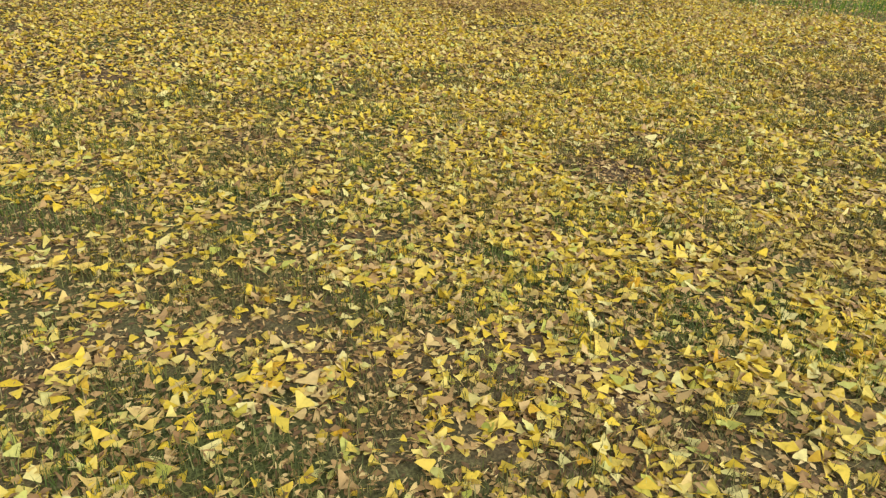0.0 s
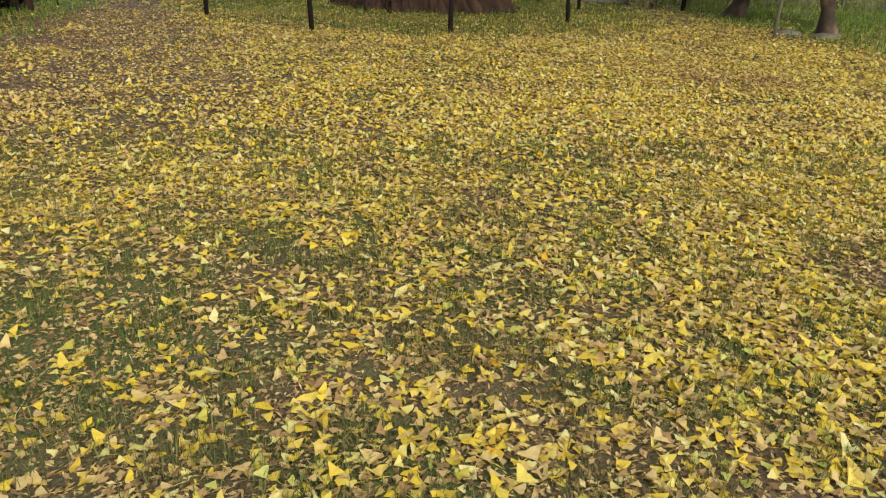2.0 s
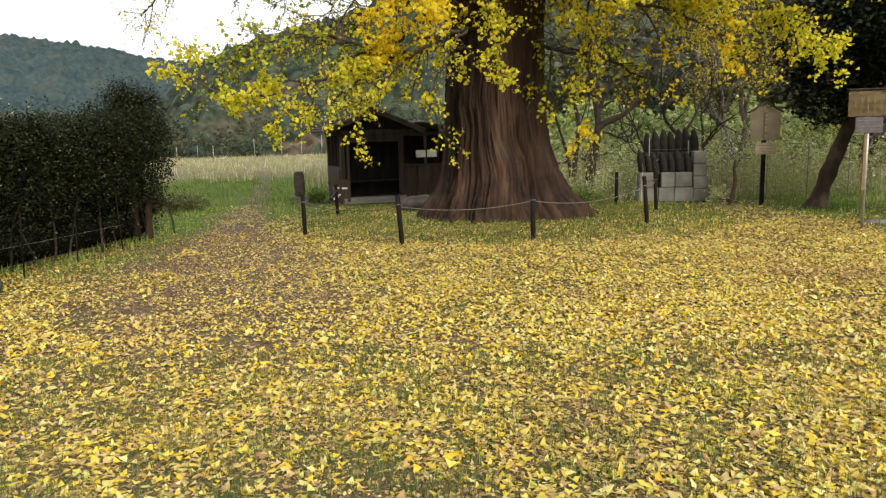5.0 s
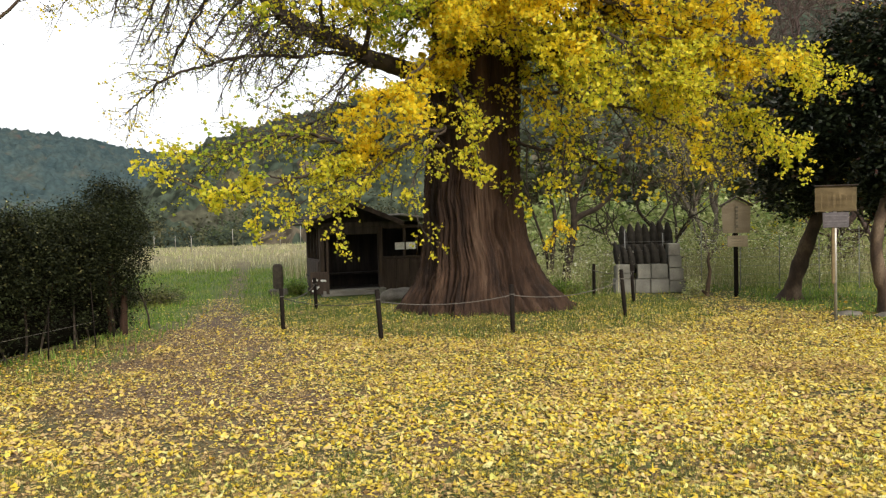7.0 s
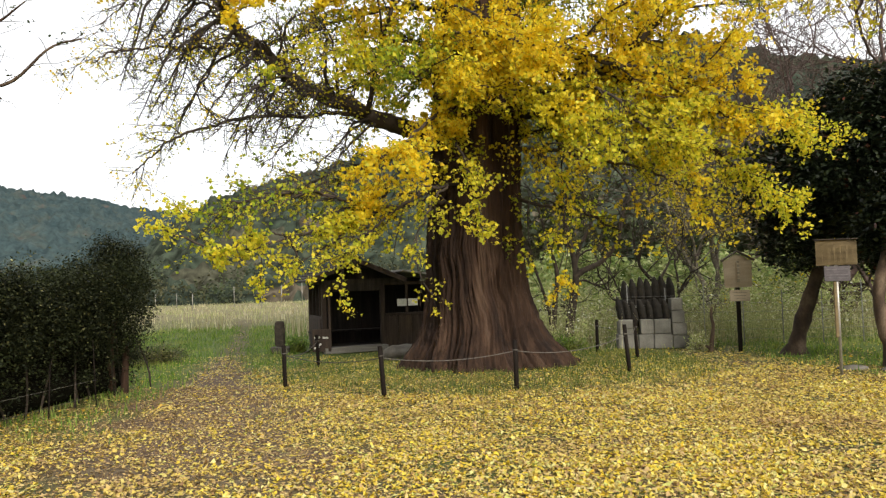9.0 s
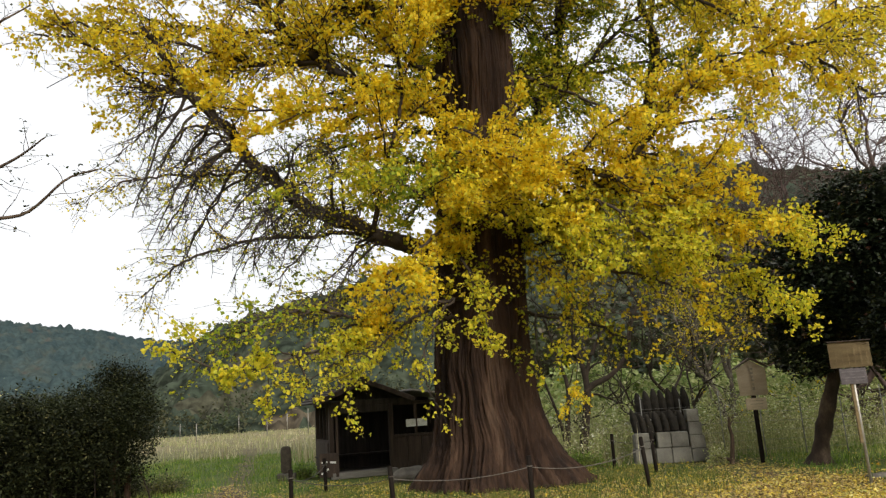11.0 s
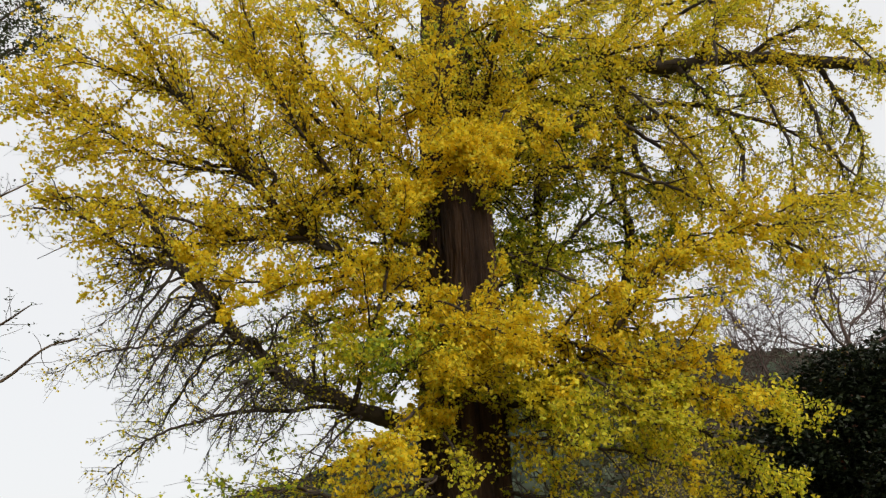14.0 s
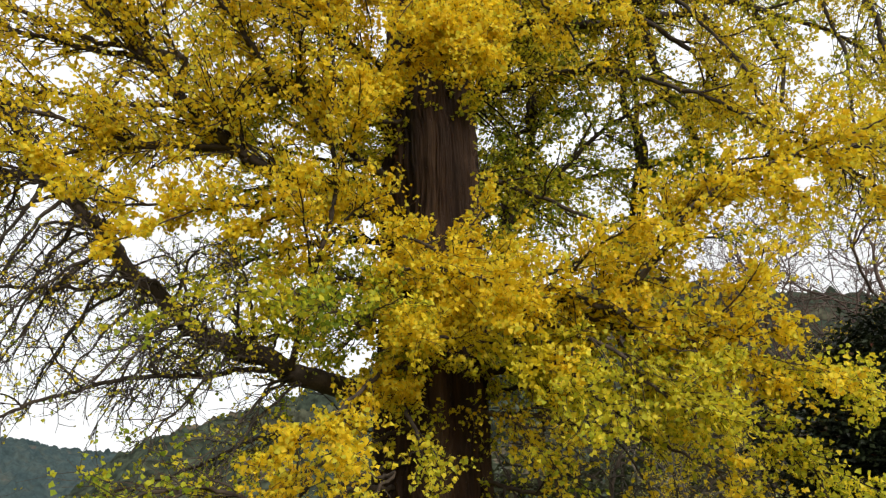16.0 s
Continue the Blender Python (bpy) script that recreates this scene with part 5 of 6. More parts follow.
bmesh.ops.solidify(gable, geom=[tri], thickness=0.03)
part("gable_board", gable, wood_dark, hut)
hut_box("lean_to_roof", (OPEN_W + 1.25, DEEP / 2 - 0.1, 2.08), (1.6, DEEP + 0.8, 0.05), wood_grey, "weathered grey side roof", Euler((0, 0.14, 0)).to_matrix().to_4x4())
hut_box("right_wall", (OPEN_W + RIGHT_W + 0.07, DEEP / 2, 0.95), (0.03, DEEP, 1.8), wood_dark)
# small white tags on a plank by the entrance
plaque = empty("tag_board", pose(-3.62, 19.62, 0), "low dark board carrying small white tags", "board")
part("board", boxed((0, 0, 0.38), (0.5, 0.03, 0.6)), wood_brown, plaque)
for dx, dz, rz in ((-0.12, 0.46, 4), (0.10, 0.45, -3), (-0.08, 0.26, 24), (-0.14, 0.2, 28)):
    part("tag", boxed((dx, -0.026, dz), (0.15, 0.012, 0.05), Euler((0, radians(-rz), 0)).to_matrix().to_4x4(), 0.002), paper_white, plaque, "white paper tag")

# ---- rope fence round the tree ----
POSTS = {"a": (-3.25, 13.4, 0.76, -1.0), "b": (-1.32, 11.9, 0.82, -3.5), "c": (0.86, 12.25, 0.84, -0.5), "d": (3.18, 14.0, 0.90, -4.5),
         "e": (3.96, 16.4, 0.86, -2.5), "f": (3.40, 18.0, 0.80, 0.5), "g": (-3.18, 16.5, 0.74, -2.0)}


def fence_post(x, y, h, lean):
    ob = empty("rope_fence_post", pose(x, y, float(height(np.array(x), np.array(y))), 0, lean, 0), "short dark round wooden rope fence post", "post", "rope fence posts")
    part("stake", rod([(0, 0, -0.15), (0, 0, h * 0.5), (0, 0, h - 0.012), (0, 0, h)], [0.041, 0.040, 0.040, 0.031], 12), post_paint, ob)
    part("rope_tie", rod([(0.043 * math.cos(a), 0.043 * math.sin(a), h * 0.80 + 0.004 * a / 6) for a in np.linspace(0, 12.4, 26)], [0.007] * 26, 5), rope_fibre, ob)
    return Vector((x + math.sin(radians(lean)) * h * 0.8, y, h * 0.80))


ends = {key: fence_post(*v) for key, v in POSTS.items()}


def fence_rope(a, b, sag):
    pts = [a.lerp(b, u) - Vector((0, 0, sag * 4 * u * (1 - u))) for u in np.linspace(0, 1, 24)]
    ob = part("fence_rope", rod(pts, [0.0075] * 24, 6), rope_fibre)
    tagged(ob, "thin grey rope sagging between short posts", "rope", "fence ropes")


for a, b, sag in (("g", "a", 0.12), ("a", "b", 0.10), ("b", "c", 0.10), ("c", "d", 0.14), ("d", "e", 0.08), ("e", "f", 0.05)):
    fence_rope(ends[a], ends[b], sag)

# ---- stele by the path ----
stele = empty("stone_marker", pose(-4.92, 20.4, 0), "dark weathered standing stone on low base", "stone")
bm = bmesh.new()
bmesh.ops.create_icosphere(bm, subdivisions=3, radius=1)
for v in bm.verts:
    c = v.co
    p = 0.45
    v.co = Vector((0.145 * math.copysign(abs(c.x) ** p, c.x), 0.09 * math.copysign(abs(c.y) ** p, c.y), 0.54 + 0.36 * math.copysign(abs(c.z) ** p, c.z)))
    v.co += Vector((0.015, 0.01, 0.02)) * noise.noise(v.co * 7)
part("slab", bm, stone_brown, stele)
part("plinth", boxed((0, 0, 0.09), (0.5, 0.3, 0.2), None, 0.03), stone_grey, stele)


def boulder(x, y, size, name="boulder", label="rounded grey boulder half sunk in grass"):
    bm = bmesh.new()
    bmesh.ops.create_icosphere(bm, subdivisions=4, radius=1)
    for v in bm.verts:
        d = v.co.copy()
        v.co = Vector((d.x * size[0], d.y * size[1], d.z * size[2])) * (1 + 0.22 * noise.noise(d * 1.6 + Vector((x, y, 0))) + 0.05 * noise.noise(d * 6))
    for f in bm.faces:
        f.smooth = True
    ob = part(name, bm, stone_grey)
    ob.matrix_basis = pose(x, y, size[2] * 0.55)
    tagged(ob, label, "stone", "loose stones")


boulder(-1.35, 17.3, (0.5, 0.35, 0.26))
boulder(-6.15, 8.6, (0.2, 0.17, 0.15), label="small grey stone at the foot of the hedge")
boulder(7.15, 13.5, (0.3, 0.14, 0.06), label="flat grey stone lying in the grass")
boulder(7.75, 13.2, (0.25, 0.14, 0.06), label="flat grey stone lying in the grass")

# ---- stepped stone memorial with small figures ----
memorial = empty("stone_memorial", pose(4.05, 18.7, 0, 0, 0, -6), "stepped pale block memorial for rows of small stones", "memorial")
for row, course in enumerate((((0.0, 0.5), (0.5, 0.38), (0.88, 0.46)), ((0.03, 0.38), (0.56, 0.33), (0.89, 0.42)))):
    for x_, w in course:
        part("block", boxed((x_ + w / 2, 0, 0.19 + row * 0.37), (w - 0.012, 0.5, 0.362), None, 0.018), stone_pale, memorial)
for row, w in enumerate((0.40, 0.36, 0.32, 0.29)):
    part("block", boxed((1.36 + w / 2, 0.16, 0.16 + row * 0.312), (w, 0.62 - 0.05 * row, 0.305), None, 0.018), stone_pale, memorial)
for i in range(4):
    part("back_block", boxed((0.36 + i * 0.3, 0.55, 0.62), (0.29, 0.5, 1.22), None, 0.015), stone_dark, memorial)


def stone_figure():
    """A boat-backed upright stone with a rounded figure in low relief, in one mesh."""
    bm = bmesh.new()
    bmesh.ops.create_icosphere(bm, subdivisions=3, radius=1)
    for v in bm.verts:
        c = v.co.copy()
        t = (c.z + 1) / 2
        wide = 0.098 * min(1.0, math.sqrt(max(1.0 - max(t - 0.45, 0) / 0.55, 0.0)) + 0.04)
        flat = math.hypot(c.x, c.y) + 1e-6
        x = c.x / flat * wide * min(1.0, flat * 3)
        y = c.y / flat * 0.075 * min(1.0, flat * 3) * (1 - 0.5 * max(t - 0.6, 0))
        z = t * 0.56
        x -= 0.03 * t * t
        if c.y < 0:
            head = math.exp(-((x / 0.045) ** 2 + ((z - 0.38) / 0.05) ** 2))
            body = math.exp(-((x / 0.065) ** 2 + ((z - 0.18) / 0.16) ** 2))
            y -= 0.03 * head + 0.035 * body
        v.co = Vector((x, y, z)) + Vector((0.006, 0.006, 0.006)) * noise.noise(c * 5)
    me = bpy.data.meshes.new("stone_figure")
    bm.to_mesh(me)
    bm.free()
    me.materials.append(stone_dark)
    return me


figure_mesh = stone_figure()
BACK = pose(4.05, 18.7, 0, 0, 0, -6)
for i in range(7):
    ob = new("stone_figure", figure_mesh)
    ob.matrix_basis = BACK @ pose(0.34 + i * 0.19, 0.5, 1.22, -4, (i * 37 % 5) - 2, (i * 53 % 9) - 4) @ Matrix.Diagonal((1.12, 1.1, 0.92 + 0.05 * (i % 3) + 0.02 * i, 1))
    tagged(ob, "small dark weathered upright stone carving", "stone carving", "carved stones in rows")
FRONT = ((0.14, 0.74, 1.0, 1.05, -8), (0.30, 0.74, 0.95, 0.85, -4), (0.47, 0.50, 1.15, 1.25, -3), (0.66, 0.74, 1.1, 0.92, -5), (0.84, 0.74, 1.0, 0.85, -3), (1.04, 0.74, 1.3, 0.98, -5), (1.25, 0.74, 1.0, 0.9, -4))
for x_, z_, w, h, tilt in FRONT:
    ob = new("stone_figure", figure_mesh)
    ob.matrix_basis = BACK @ pose(x_, 0.0, z_, -3, tilt, tilt * 2) @ Matrix.Diagonal((w, 1.2, h, 1))
    tagged(ob, "small dark weathered upright stone carving", "stone carving", "carved stones in rows")

# ---- notice boards ----
def bars(parent, x, z0, z1, y, width, step, mat=ink, broken=True):
    """Unreadable upright lines of writing as short bars."""
    z, k = z1, 0
    while z > z0:
        h = step * (0.55 + 0.3 * ((k * 7 + int(x * 90)) % 3) / 2)
        part("writing_bar", boxed((x, y, z - h / 2), (width, 0.004, h), None, 0), mat, parent)
        z -= step
        k += 1


sign_1 = empty("notice_board", pose(6.56, 17.1, 0, 0, 0, -4), "pale wooden roofed notice board on dark post", "notice board", "notice boards")
part("post", boxed((0, 0.05, 1.05), (0.09, 0.07, 2.12), None, 0.01), post_paint, sign_1)
bm = bmesh.new()
outline = [(-0.31, 0, 1.50), (0.31, 0, 1.50), (0.33, 0, 2.10), (0, 0, 2.30), (-0.33, 0, 2.10)]
f = bm.faces.new([bm.verts.new(c) for c in outline])
bmesh.ops.solidify(bm, geom=[f], thickness=0.04)
board = part("board", bm, wood_pale, sign_1, "pale planed board with faded writing")
for sgn in (-1, 1):
    part("roof_strip", boxed((sgn * 0.19, -0.01, 2.235), (0.43, 0.16, 0.03), Euler((0, sgn * 0.53, 0)).to_matrix().to_4x4()), wood_brown, sign_1)
bars(board, 0.0, 1.62, 2.12, -0.045, 0.055, 0.085)
lower = part("lower_board", boxed((0.02, -0.01, 1.31), (0.46, 0.03, 0.26)), wood_pale, sign_1, "small pale board")
for i in range(3):
    part("writing_bar", boxed((0.02, -0.028, 1.38 - i * 0.07), (0.32 - 0.04 * i, 0.004, 0.010), None, 0), ink, lower)

sign_2 = empty("notice_board", pose(6.63, 12.9, 0, 0, 0, -10), "tan wooden notice board on a metal pole", "notice board", "notice boards")
part("pole", rod([(0, 0.03, -0.1), (0, 0.03, 1.0), (0, 0.03, 2.2)], [0.026] * 3, 12), metal_pole, sign_2)
part("pole_wrap", boxed((-0.035, 0.03, 1.16), (0.05, 0.045, 1.0)), wood_tan, sign_2)
bm = bmesh.new()
f = bm.faces.new([bm.verts.new(c) for c in [(-0.34, -0.01, 1.93), (0.34, -0.01, 1.93), (0.34, -0.01, 2.35), (0.06, -0.01, 2.395), (-0.34, -0.01, 2.36)]])
bmesh.ops.solidify(bm, geom=[f], thickness=0.035)
board = part("board", bm, wood_tan, sign_2, "tan board with worn unreadable writing")
part("cap", boxed((0, -0.01, 2.385), (0.72, 0.09, 0.02)), wood_brown, sign_2)
for i in range(6):
    bars(board, 0.26 - i * 0.1, 2.02, 2.28, -0.048, 0.008, 0.05, faint_ink)
lower = part("lower_notice", boxed((0.0, -0.005, 1.78), (0.43, 0.02, 0.27)), notice_grey, sign_2, "faded grey printed notice")
for i in range(4):
    part("writing_bar", boxed((0.0, -0.018, 1.86 - i * 0.05), (0.36, 0.004, 0.014), None, 0), faint_print, lower)

# ---- clipped hedge ----
HEDGE = np.array([(-5.8, 14.2), (-6.35, 10.4), (-6.95, 7.0), (-7.5, 3.5)])
hedge = empty("hedge", pose(0, 0, 0), "tall dark evergreen hedge with bare stems below", "hedge")


def hedge_line(u):
    """The hedge's middle at u, 0 at its free end and 3 at the other."""
    return np.interp(u, range(4), HEDGE[:, 0]) - 0.85, np.interp(u, range(4), HEDGE[:, 1])


def hedge_clumps(count):
    """Centres of leafy tufts on the hedge's skin, with an uneven top and a taller bush at its free end."""
    u = 3 * rng.random(count) ** 1.25
    x, y = hedge_line(u)
    top = np.interp(u, [0, 0.06, 0.2, 0.4, 0.7, 3], [2.25, 2.55, 2.35, 1.98, 1.9, 2.0]) + 0.5 * (smooth_noise(u * 4, u * 0, 1.3, 33) - 0.5)
    side = rng.random(count)
    crown = side > 0.62
    h = np.where(crown, 1.0, rng.random(count) ** 0.75)
    half = 0.80 * np.interp(h, [0, 0.25, 0.6, 0.9, 1], [0.72, 0.86, 1.0, 0.9, 0.7]) * np.interp(u, [0, 0.1, 0.25], [0.45, 0.8, 1.0])
    bulge = 1 + 0.45 * (smooth_noise(u * 7, h * 2.6, 1.0, 31) - 0.5)
    ox = np.where(crown, rng.uniform(-1, 1, count), np.where(side < 0.46, 1.0, -1.0)) * half * bulge
    oy = np.where(u < 0.12, rng.uniform(-0.2, 0.75, count) * np.sqrt(np.clip(1 - (ox / 0.8) ** 2, 0, 1)), 0)
    z = 0.1 + (top - 0.1) * h + np.where(crown, rng.normal(0, 0.08, count), 0)
    keep = rng.random(count) < np.interp(h, [0, 0.3, 0.65], [0.1, 0.3, 1.0])
    return np.stack([x + ox, y + oy, z], -1)[keep]


tufts = hedge_clumps(3000)
c = np.repeat(tufts, 60, 0)
c = c + rng.normal(0, 1, c.shape) * np.repeat(rng.uniform(0.06, 0.15, len(tufts)), 60)[:, None] * np.array((1, 1, 1.15))
c[:, 2] = np.maximum(c[:, 2], 0.03)
m = len(c)
rot = turns(rng.uniform(0, 2 * np.pi, m), rng.normal(0.3, 0.7, m), rng.uniform(0, 2 * np.pi, m))
v, f = scatter(c, rng.uniform(0.03, 0.065, m), rot, OVAL * np.array((1.3, 1, 1)), KITE_F, rng.normal(1, 1, m))
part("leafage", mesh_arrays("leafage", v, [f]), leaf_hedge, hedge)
# dark tubes added behind the leaves as the hedge's inner shade
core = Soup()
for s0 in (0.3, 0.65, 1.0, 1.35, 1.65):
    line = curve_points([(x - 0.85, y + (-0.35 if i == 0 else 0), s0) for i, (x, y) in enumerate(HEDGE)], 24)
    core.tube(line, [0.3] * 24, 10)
part("inner_shade", core.mesh("inner_shade"), shade_core, hedge)
for i in range(26):
    u = (i + rng.random() * 0.6) / 26
    x, y = np.interp(u * 3, range(4), HEDGE[:, 0]), np.interp(u * 3, range(4), HEDGE[:, 1])
    x -= rng.uniform(0.2, 0.5)
    p = twig_points(np.array((x, y, 0.0)), np.array((rng.normal(0, 0.1), rng.normal(0, 0.1), 1.0)), 1.3, 6, 0.08, 0)
    part("stem", rod(p, np.linspace(0.02, 0.01, 6), 6), bark_limb, hedge)
for dx, h in ((-0.50, 0.95), (-0.72, 1.5)):
    p = twig_points(np.array((HEDGE[0, 0] + dx + 0.1, HEDGE[0, 1] - 0.75, -0.05)), np.array((0.03, -0.02, 1.0)), h, 6, 0.05, 0)
    part("stem", rod(p, np.linspace(0.075, 0.05, 6), 10), bark, hedge, "bare reddish-brown stem")
# feathery sprays that stand out of the hedge's top and end
sp = Soup()
for i in range(520):
    u = rng.random() ** 1.6 * 3
    x, y = hedge_line(u)
    x, y = x + rng.uniform(-0.6, 0.62), y + (rng.uniform(-0.2, 0.6) if u < 0.3 else 0)
    p = twig_points(np.array((x, y, rng.uniform(1.0 if u < 0.2 else 1.6, 2.0))), np.array((rng.normal(0, 0.4), rng.normal(0, 0.4), 1.0)), rng.uniform(0.2, 0.55), 6, 0.12, 0)
    q = np.repeat(p[1:], 7, 0) + rng.normal(0, 0.045, (35, 3))
    rot = turns(rng.uniform(0, 2 * np.pi, 35), rng.normal(0.3, 0.7, 35), rng.uniform(0, 2 * np.pi, 35))
    sp.add(*scatter(q, rng.uniform(0.04, 0.08, 35), rot, OVAL, KITE_F))
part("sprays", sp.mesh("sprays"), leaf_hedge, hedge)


def low_bush(x, y, wide, tall, count, mat, label):
    """A rounded bush of short leafy shoots."""
    ob = empty("bush", pose(x, y, 0), label, "bush", "low bushes")
    wood, leaves = Soup(), Soup()
    for k in range(count):
        d = unit(np.array((rng.normal(0, 0.7), rng.normal(0, 0.7), abs(rng.normal(0.7, 0.3)) + 0.15)))
        p = twig_points(np.zeros(3), d * np.array((1, 1, 1.0)), 0.75 * rng.uniform(0.5, 1), 6, 0.15, -0.03) * np.array((wide, wide, tall))
        wood.tube(p, np.linspace(0.008, 0.003, 6), 3)
        q = np.repeat(p[2:], 6, 0) + rng.normal(0, 0.06, (24, 3))
        q[:, 2] = np.maximum(q[:, 2], 0.02)
        leaves.add(*scatter(q, rng.uniform(0.04, 0.09, 24), turns(rng.uniform(0, 6.3, 24), rng.normal(0.3, 0.7, 24), rng.uniform(0, 6.3, 24)), OVAL, KITE_F))
    part("stem", wood.mesh("stem"), bark_grey, ob)
    part("crown", leaves.mesh("crown"), mat, ob)


low_bush(-7.7, 18.9, 1.3, 0.8, 150, blade_green, "low dark green bush at the grassy bank")
low_bush(-8.3, 18.2, 0.9, 1.3, 110, leaf_hedge, "low dark green bush at the grassy bank")
low_bush(-4.55, 20.9, 0.7, 0.6, 80, blade_lush, "fresh green bush beside the standing stone")
low_bush(2.75, 18.6, 0.9, 0.6, 120, blade_lush, "fresh green undergrowth behind the great tree")
low_bush(5.7, 17.55, 0.5, 0.7, 40, leaf_weed, "thin green sapling shoots in the grass")

# support poles and wires along the hedge
hedge_fence = empty("hedge_fence", pose(0, 0, 0), "thin weathered poles with wire before the hedge", "fence")
for i in range(8):
    u = 0.55 + i / 7 * 2.1
    x, y = np.interp(u, range(4), HEDGE[:, 0]) + 0.12, np.interp(u, range(4), HEDGE[:, 1]) - 0.2
    part("pole", rod([(x, y, -0.1), (x + rng.normal(0, 0.04), y, rng.uniform(0.7, 1.1))], [0.010, 0.009], 8), post_paint, hedge_fence)
for z in (0.2, 0.45):
    pts = [(np.interp(u, range(4), HEDGE[:, 0]) + 0.13, np.interp(u, range(4), HEDGE[:, 1]) - 0.2, z) for u in np.linspace(0.55, 2.65, 20)]
    part("wire", rod(pts, [0.0025] * 20, 4), rope_fibre, hedge_fence)


# ---- bare and leafy trees ----
bark_red = surface("reddish_twig_bark", [(0.3, (0.055, 0.036, 0.031)), (0.7, (0.13, 0.088, 0.075))], 6, (1, 1, 0.4), 0.9, 0.6, 0.01, 40)
def grow(s, p, d, length, r, level, tips, bend=0.16, lift=0.06, split=(2, 3), spread=0.55, least=0.003):
    """A branch that forks until it is twigs."""
    pts = twig_points(p, d, length, 7 if r > 0.03 else 5, bend * 1.15, lift)
    s.tube(pts, np.maximum(np.linspace(r, r * 0.66, len(pts)), least), 8 if r > 0.05 else 4 if r > 0.02 else 3)
    if level == 0:
        tips.append(pts)
        return
    end = unit(pts[-1] - pts[-2])
    for k in range(rng.integers(split[0], split[1] + 1)):
        side = unit(end + rng.normal(0, spread, 3) + np.array((0, 0, 0.05)))
        grow(s, pts[-1], side, length * rng.uniform(0.6, 0.88), r * rng.uniform(0.5, 0.68), level - 1, tips, bend, lift, split, spread, least)
    if level > 1:
        j = len(pts) // 2
        grow(s, pts[j], unit(end + rng.normal(0, 0.8, 3)), length * 0.55, r * 0.4, level - 2, tips, bend, lift, split, spread, least)


def bare_tree(x, y, stems, label, mat=bark_grey, leaf_mat=None, leaves=0, level=4, name="bare_tree", z=0.0, lift=0.06, size=0.06, split=(2, 3), bend=0.16):
    """stems: the lean and size of each stem as (dx, dy, dz, length, radius)."""
    tree = empty(name, pose(x, y, z), label, "tree", "small trees")
    tips = []
    for dx, dy, dz, ln, r in stems:
        wood = Soup()
        grow(wood, np.array((dx * 0.1, dy * 0.1, -0.05)), unit(np.array((dx, dy, dz))), ln, r, level, tips, bend=bend, lift=lift, split=split, least=0.008 if level > 4 else 0.003)
        part("stem", wood.mesh("stem", True), mat, tree)
    if leaf_mat:
        c = np.concatenate([np.repeat(t, leaves, 0) for t in tips])
        c = c + rng.normal(0, 0.09, c.shape)
        m = len(c)
        rot = turns(rng.uniform(0, 2 * np.pi, m), rng.normal(-0.4, 0.8, m), rng.uniform(0, 2 * np.pi, m))
        v, f = scatter(c, rng.uniform(0.6, 1.2, m) * size, rot, OVAL, KITE_F, rng.normal(1, 1, m))
        part("crown", mesh_arrays("crown", v, [f]), leaf_mat, tree)
    return tree


def forked_tree(x, y, stems, label, mat):
    """A small tree whose main stems are given as (points from its foot, radius at foot, radius at tip), each ending in twigs."""
    tree = empty("bare_tree", pose(x, y, 0), label, "tree", "small trees")
    tips = []
    for pts, r0, r1 in stems:
        p = curve_points(pts, 20)
        wood = Soup()
        wood.tube(p, np.linspace(r0, r1, 20), 10)
        for i in (9, 12, 14, 16, 18, 19):
            d = unit(p[i] - p[i - 1])
            grow(wood, p[i], unit(d + rng.normal(0, 0.55, 3) + np.array((0, 0, 0.1))), rng.uniform(0.5, 0.9), max(r1 * 0.7, 0.012), 2, tips, 0.2)
        part("stem", wood.mesh("stem", True), mat, tree)
    c = np.concatenate(tips)
    c = c[rng.random(len(c)) < 0.5]
    c = c + rng.normal(0, 0.08, c.shape)
    m = len(c)
    v, f = scatter(c, rng.uniform(0.04, 0.08, m), turns(rng.uniform(0, 6.3, m), rng.normal(-0.4, 0.8, m), rng.uniform(0, 6.3, m)), OVAL, KITE_F)
    part("crown", mesh_arrays("crown", v, [f]), leaf_kudzu, tree)


forked_tree(3.2, 20.9, [([(0, 0, -0.1), (0.05, 0, 0.6), (0.20, 0, 1.4), (0.26, 0, 2.05), (0.12, 0.1, 3.0), (-0.1, 0.2, 4.2)], 0.15, 0.05),
                        ([(0.22, 0, 1.85), (0.5, -0.05, 2.05), (0.95, -0.1, 2.25), (1.45, -0.1, 2.8), (1.65, -0.1, 3.6), (2.0, 0, 4.3)], 0.10, 0.035),
                        ([(0.24, 0, 2.2), (0.45, 0.05, 2.8), (0.75, 0.1, 3.3), (1.0, 0.1, 4.0)], 0.07, 0.025)], "small dark tree with a forked leaning trunk", bark_limb)
forked_tree(2.75, 21.1, [([(0, 0, -0.1), (0.1, 0, 1.0), (0.2, 0, 2.0), (-0.05, 0, 3.0), (-0.3, 0, 4.0)], 0.09, 0.03),
                         ([(0, 0.1, -0.1), (-0.05, 0.1, 0.9), (-0.4, 0.1, 2.1), (-0.75, 0.1, 3.2)], 0.06, 0.02)], "slim dark tree with two bare stems", bark_limb)
bare_tree(1.9, 23.5, [(-0.3, 0, 1, 1.3, 0.05), (0.4, 0, 1, 1.2, 0.05)], "small grey tree with thin bare twigs", mat=bark_limb, level=3)
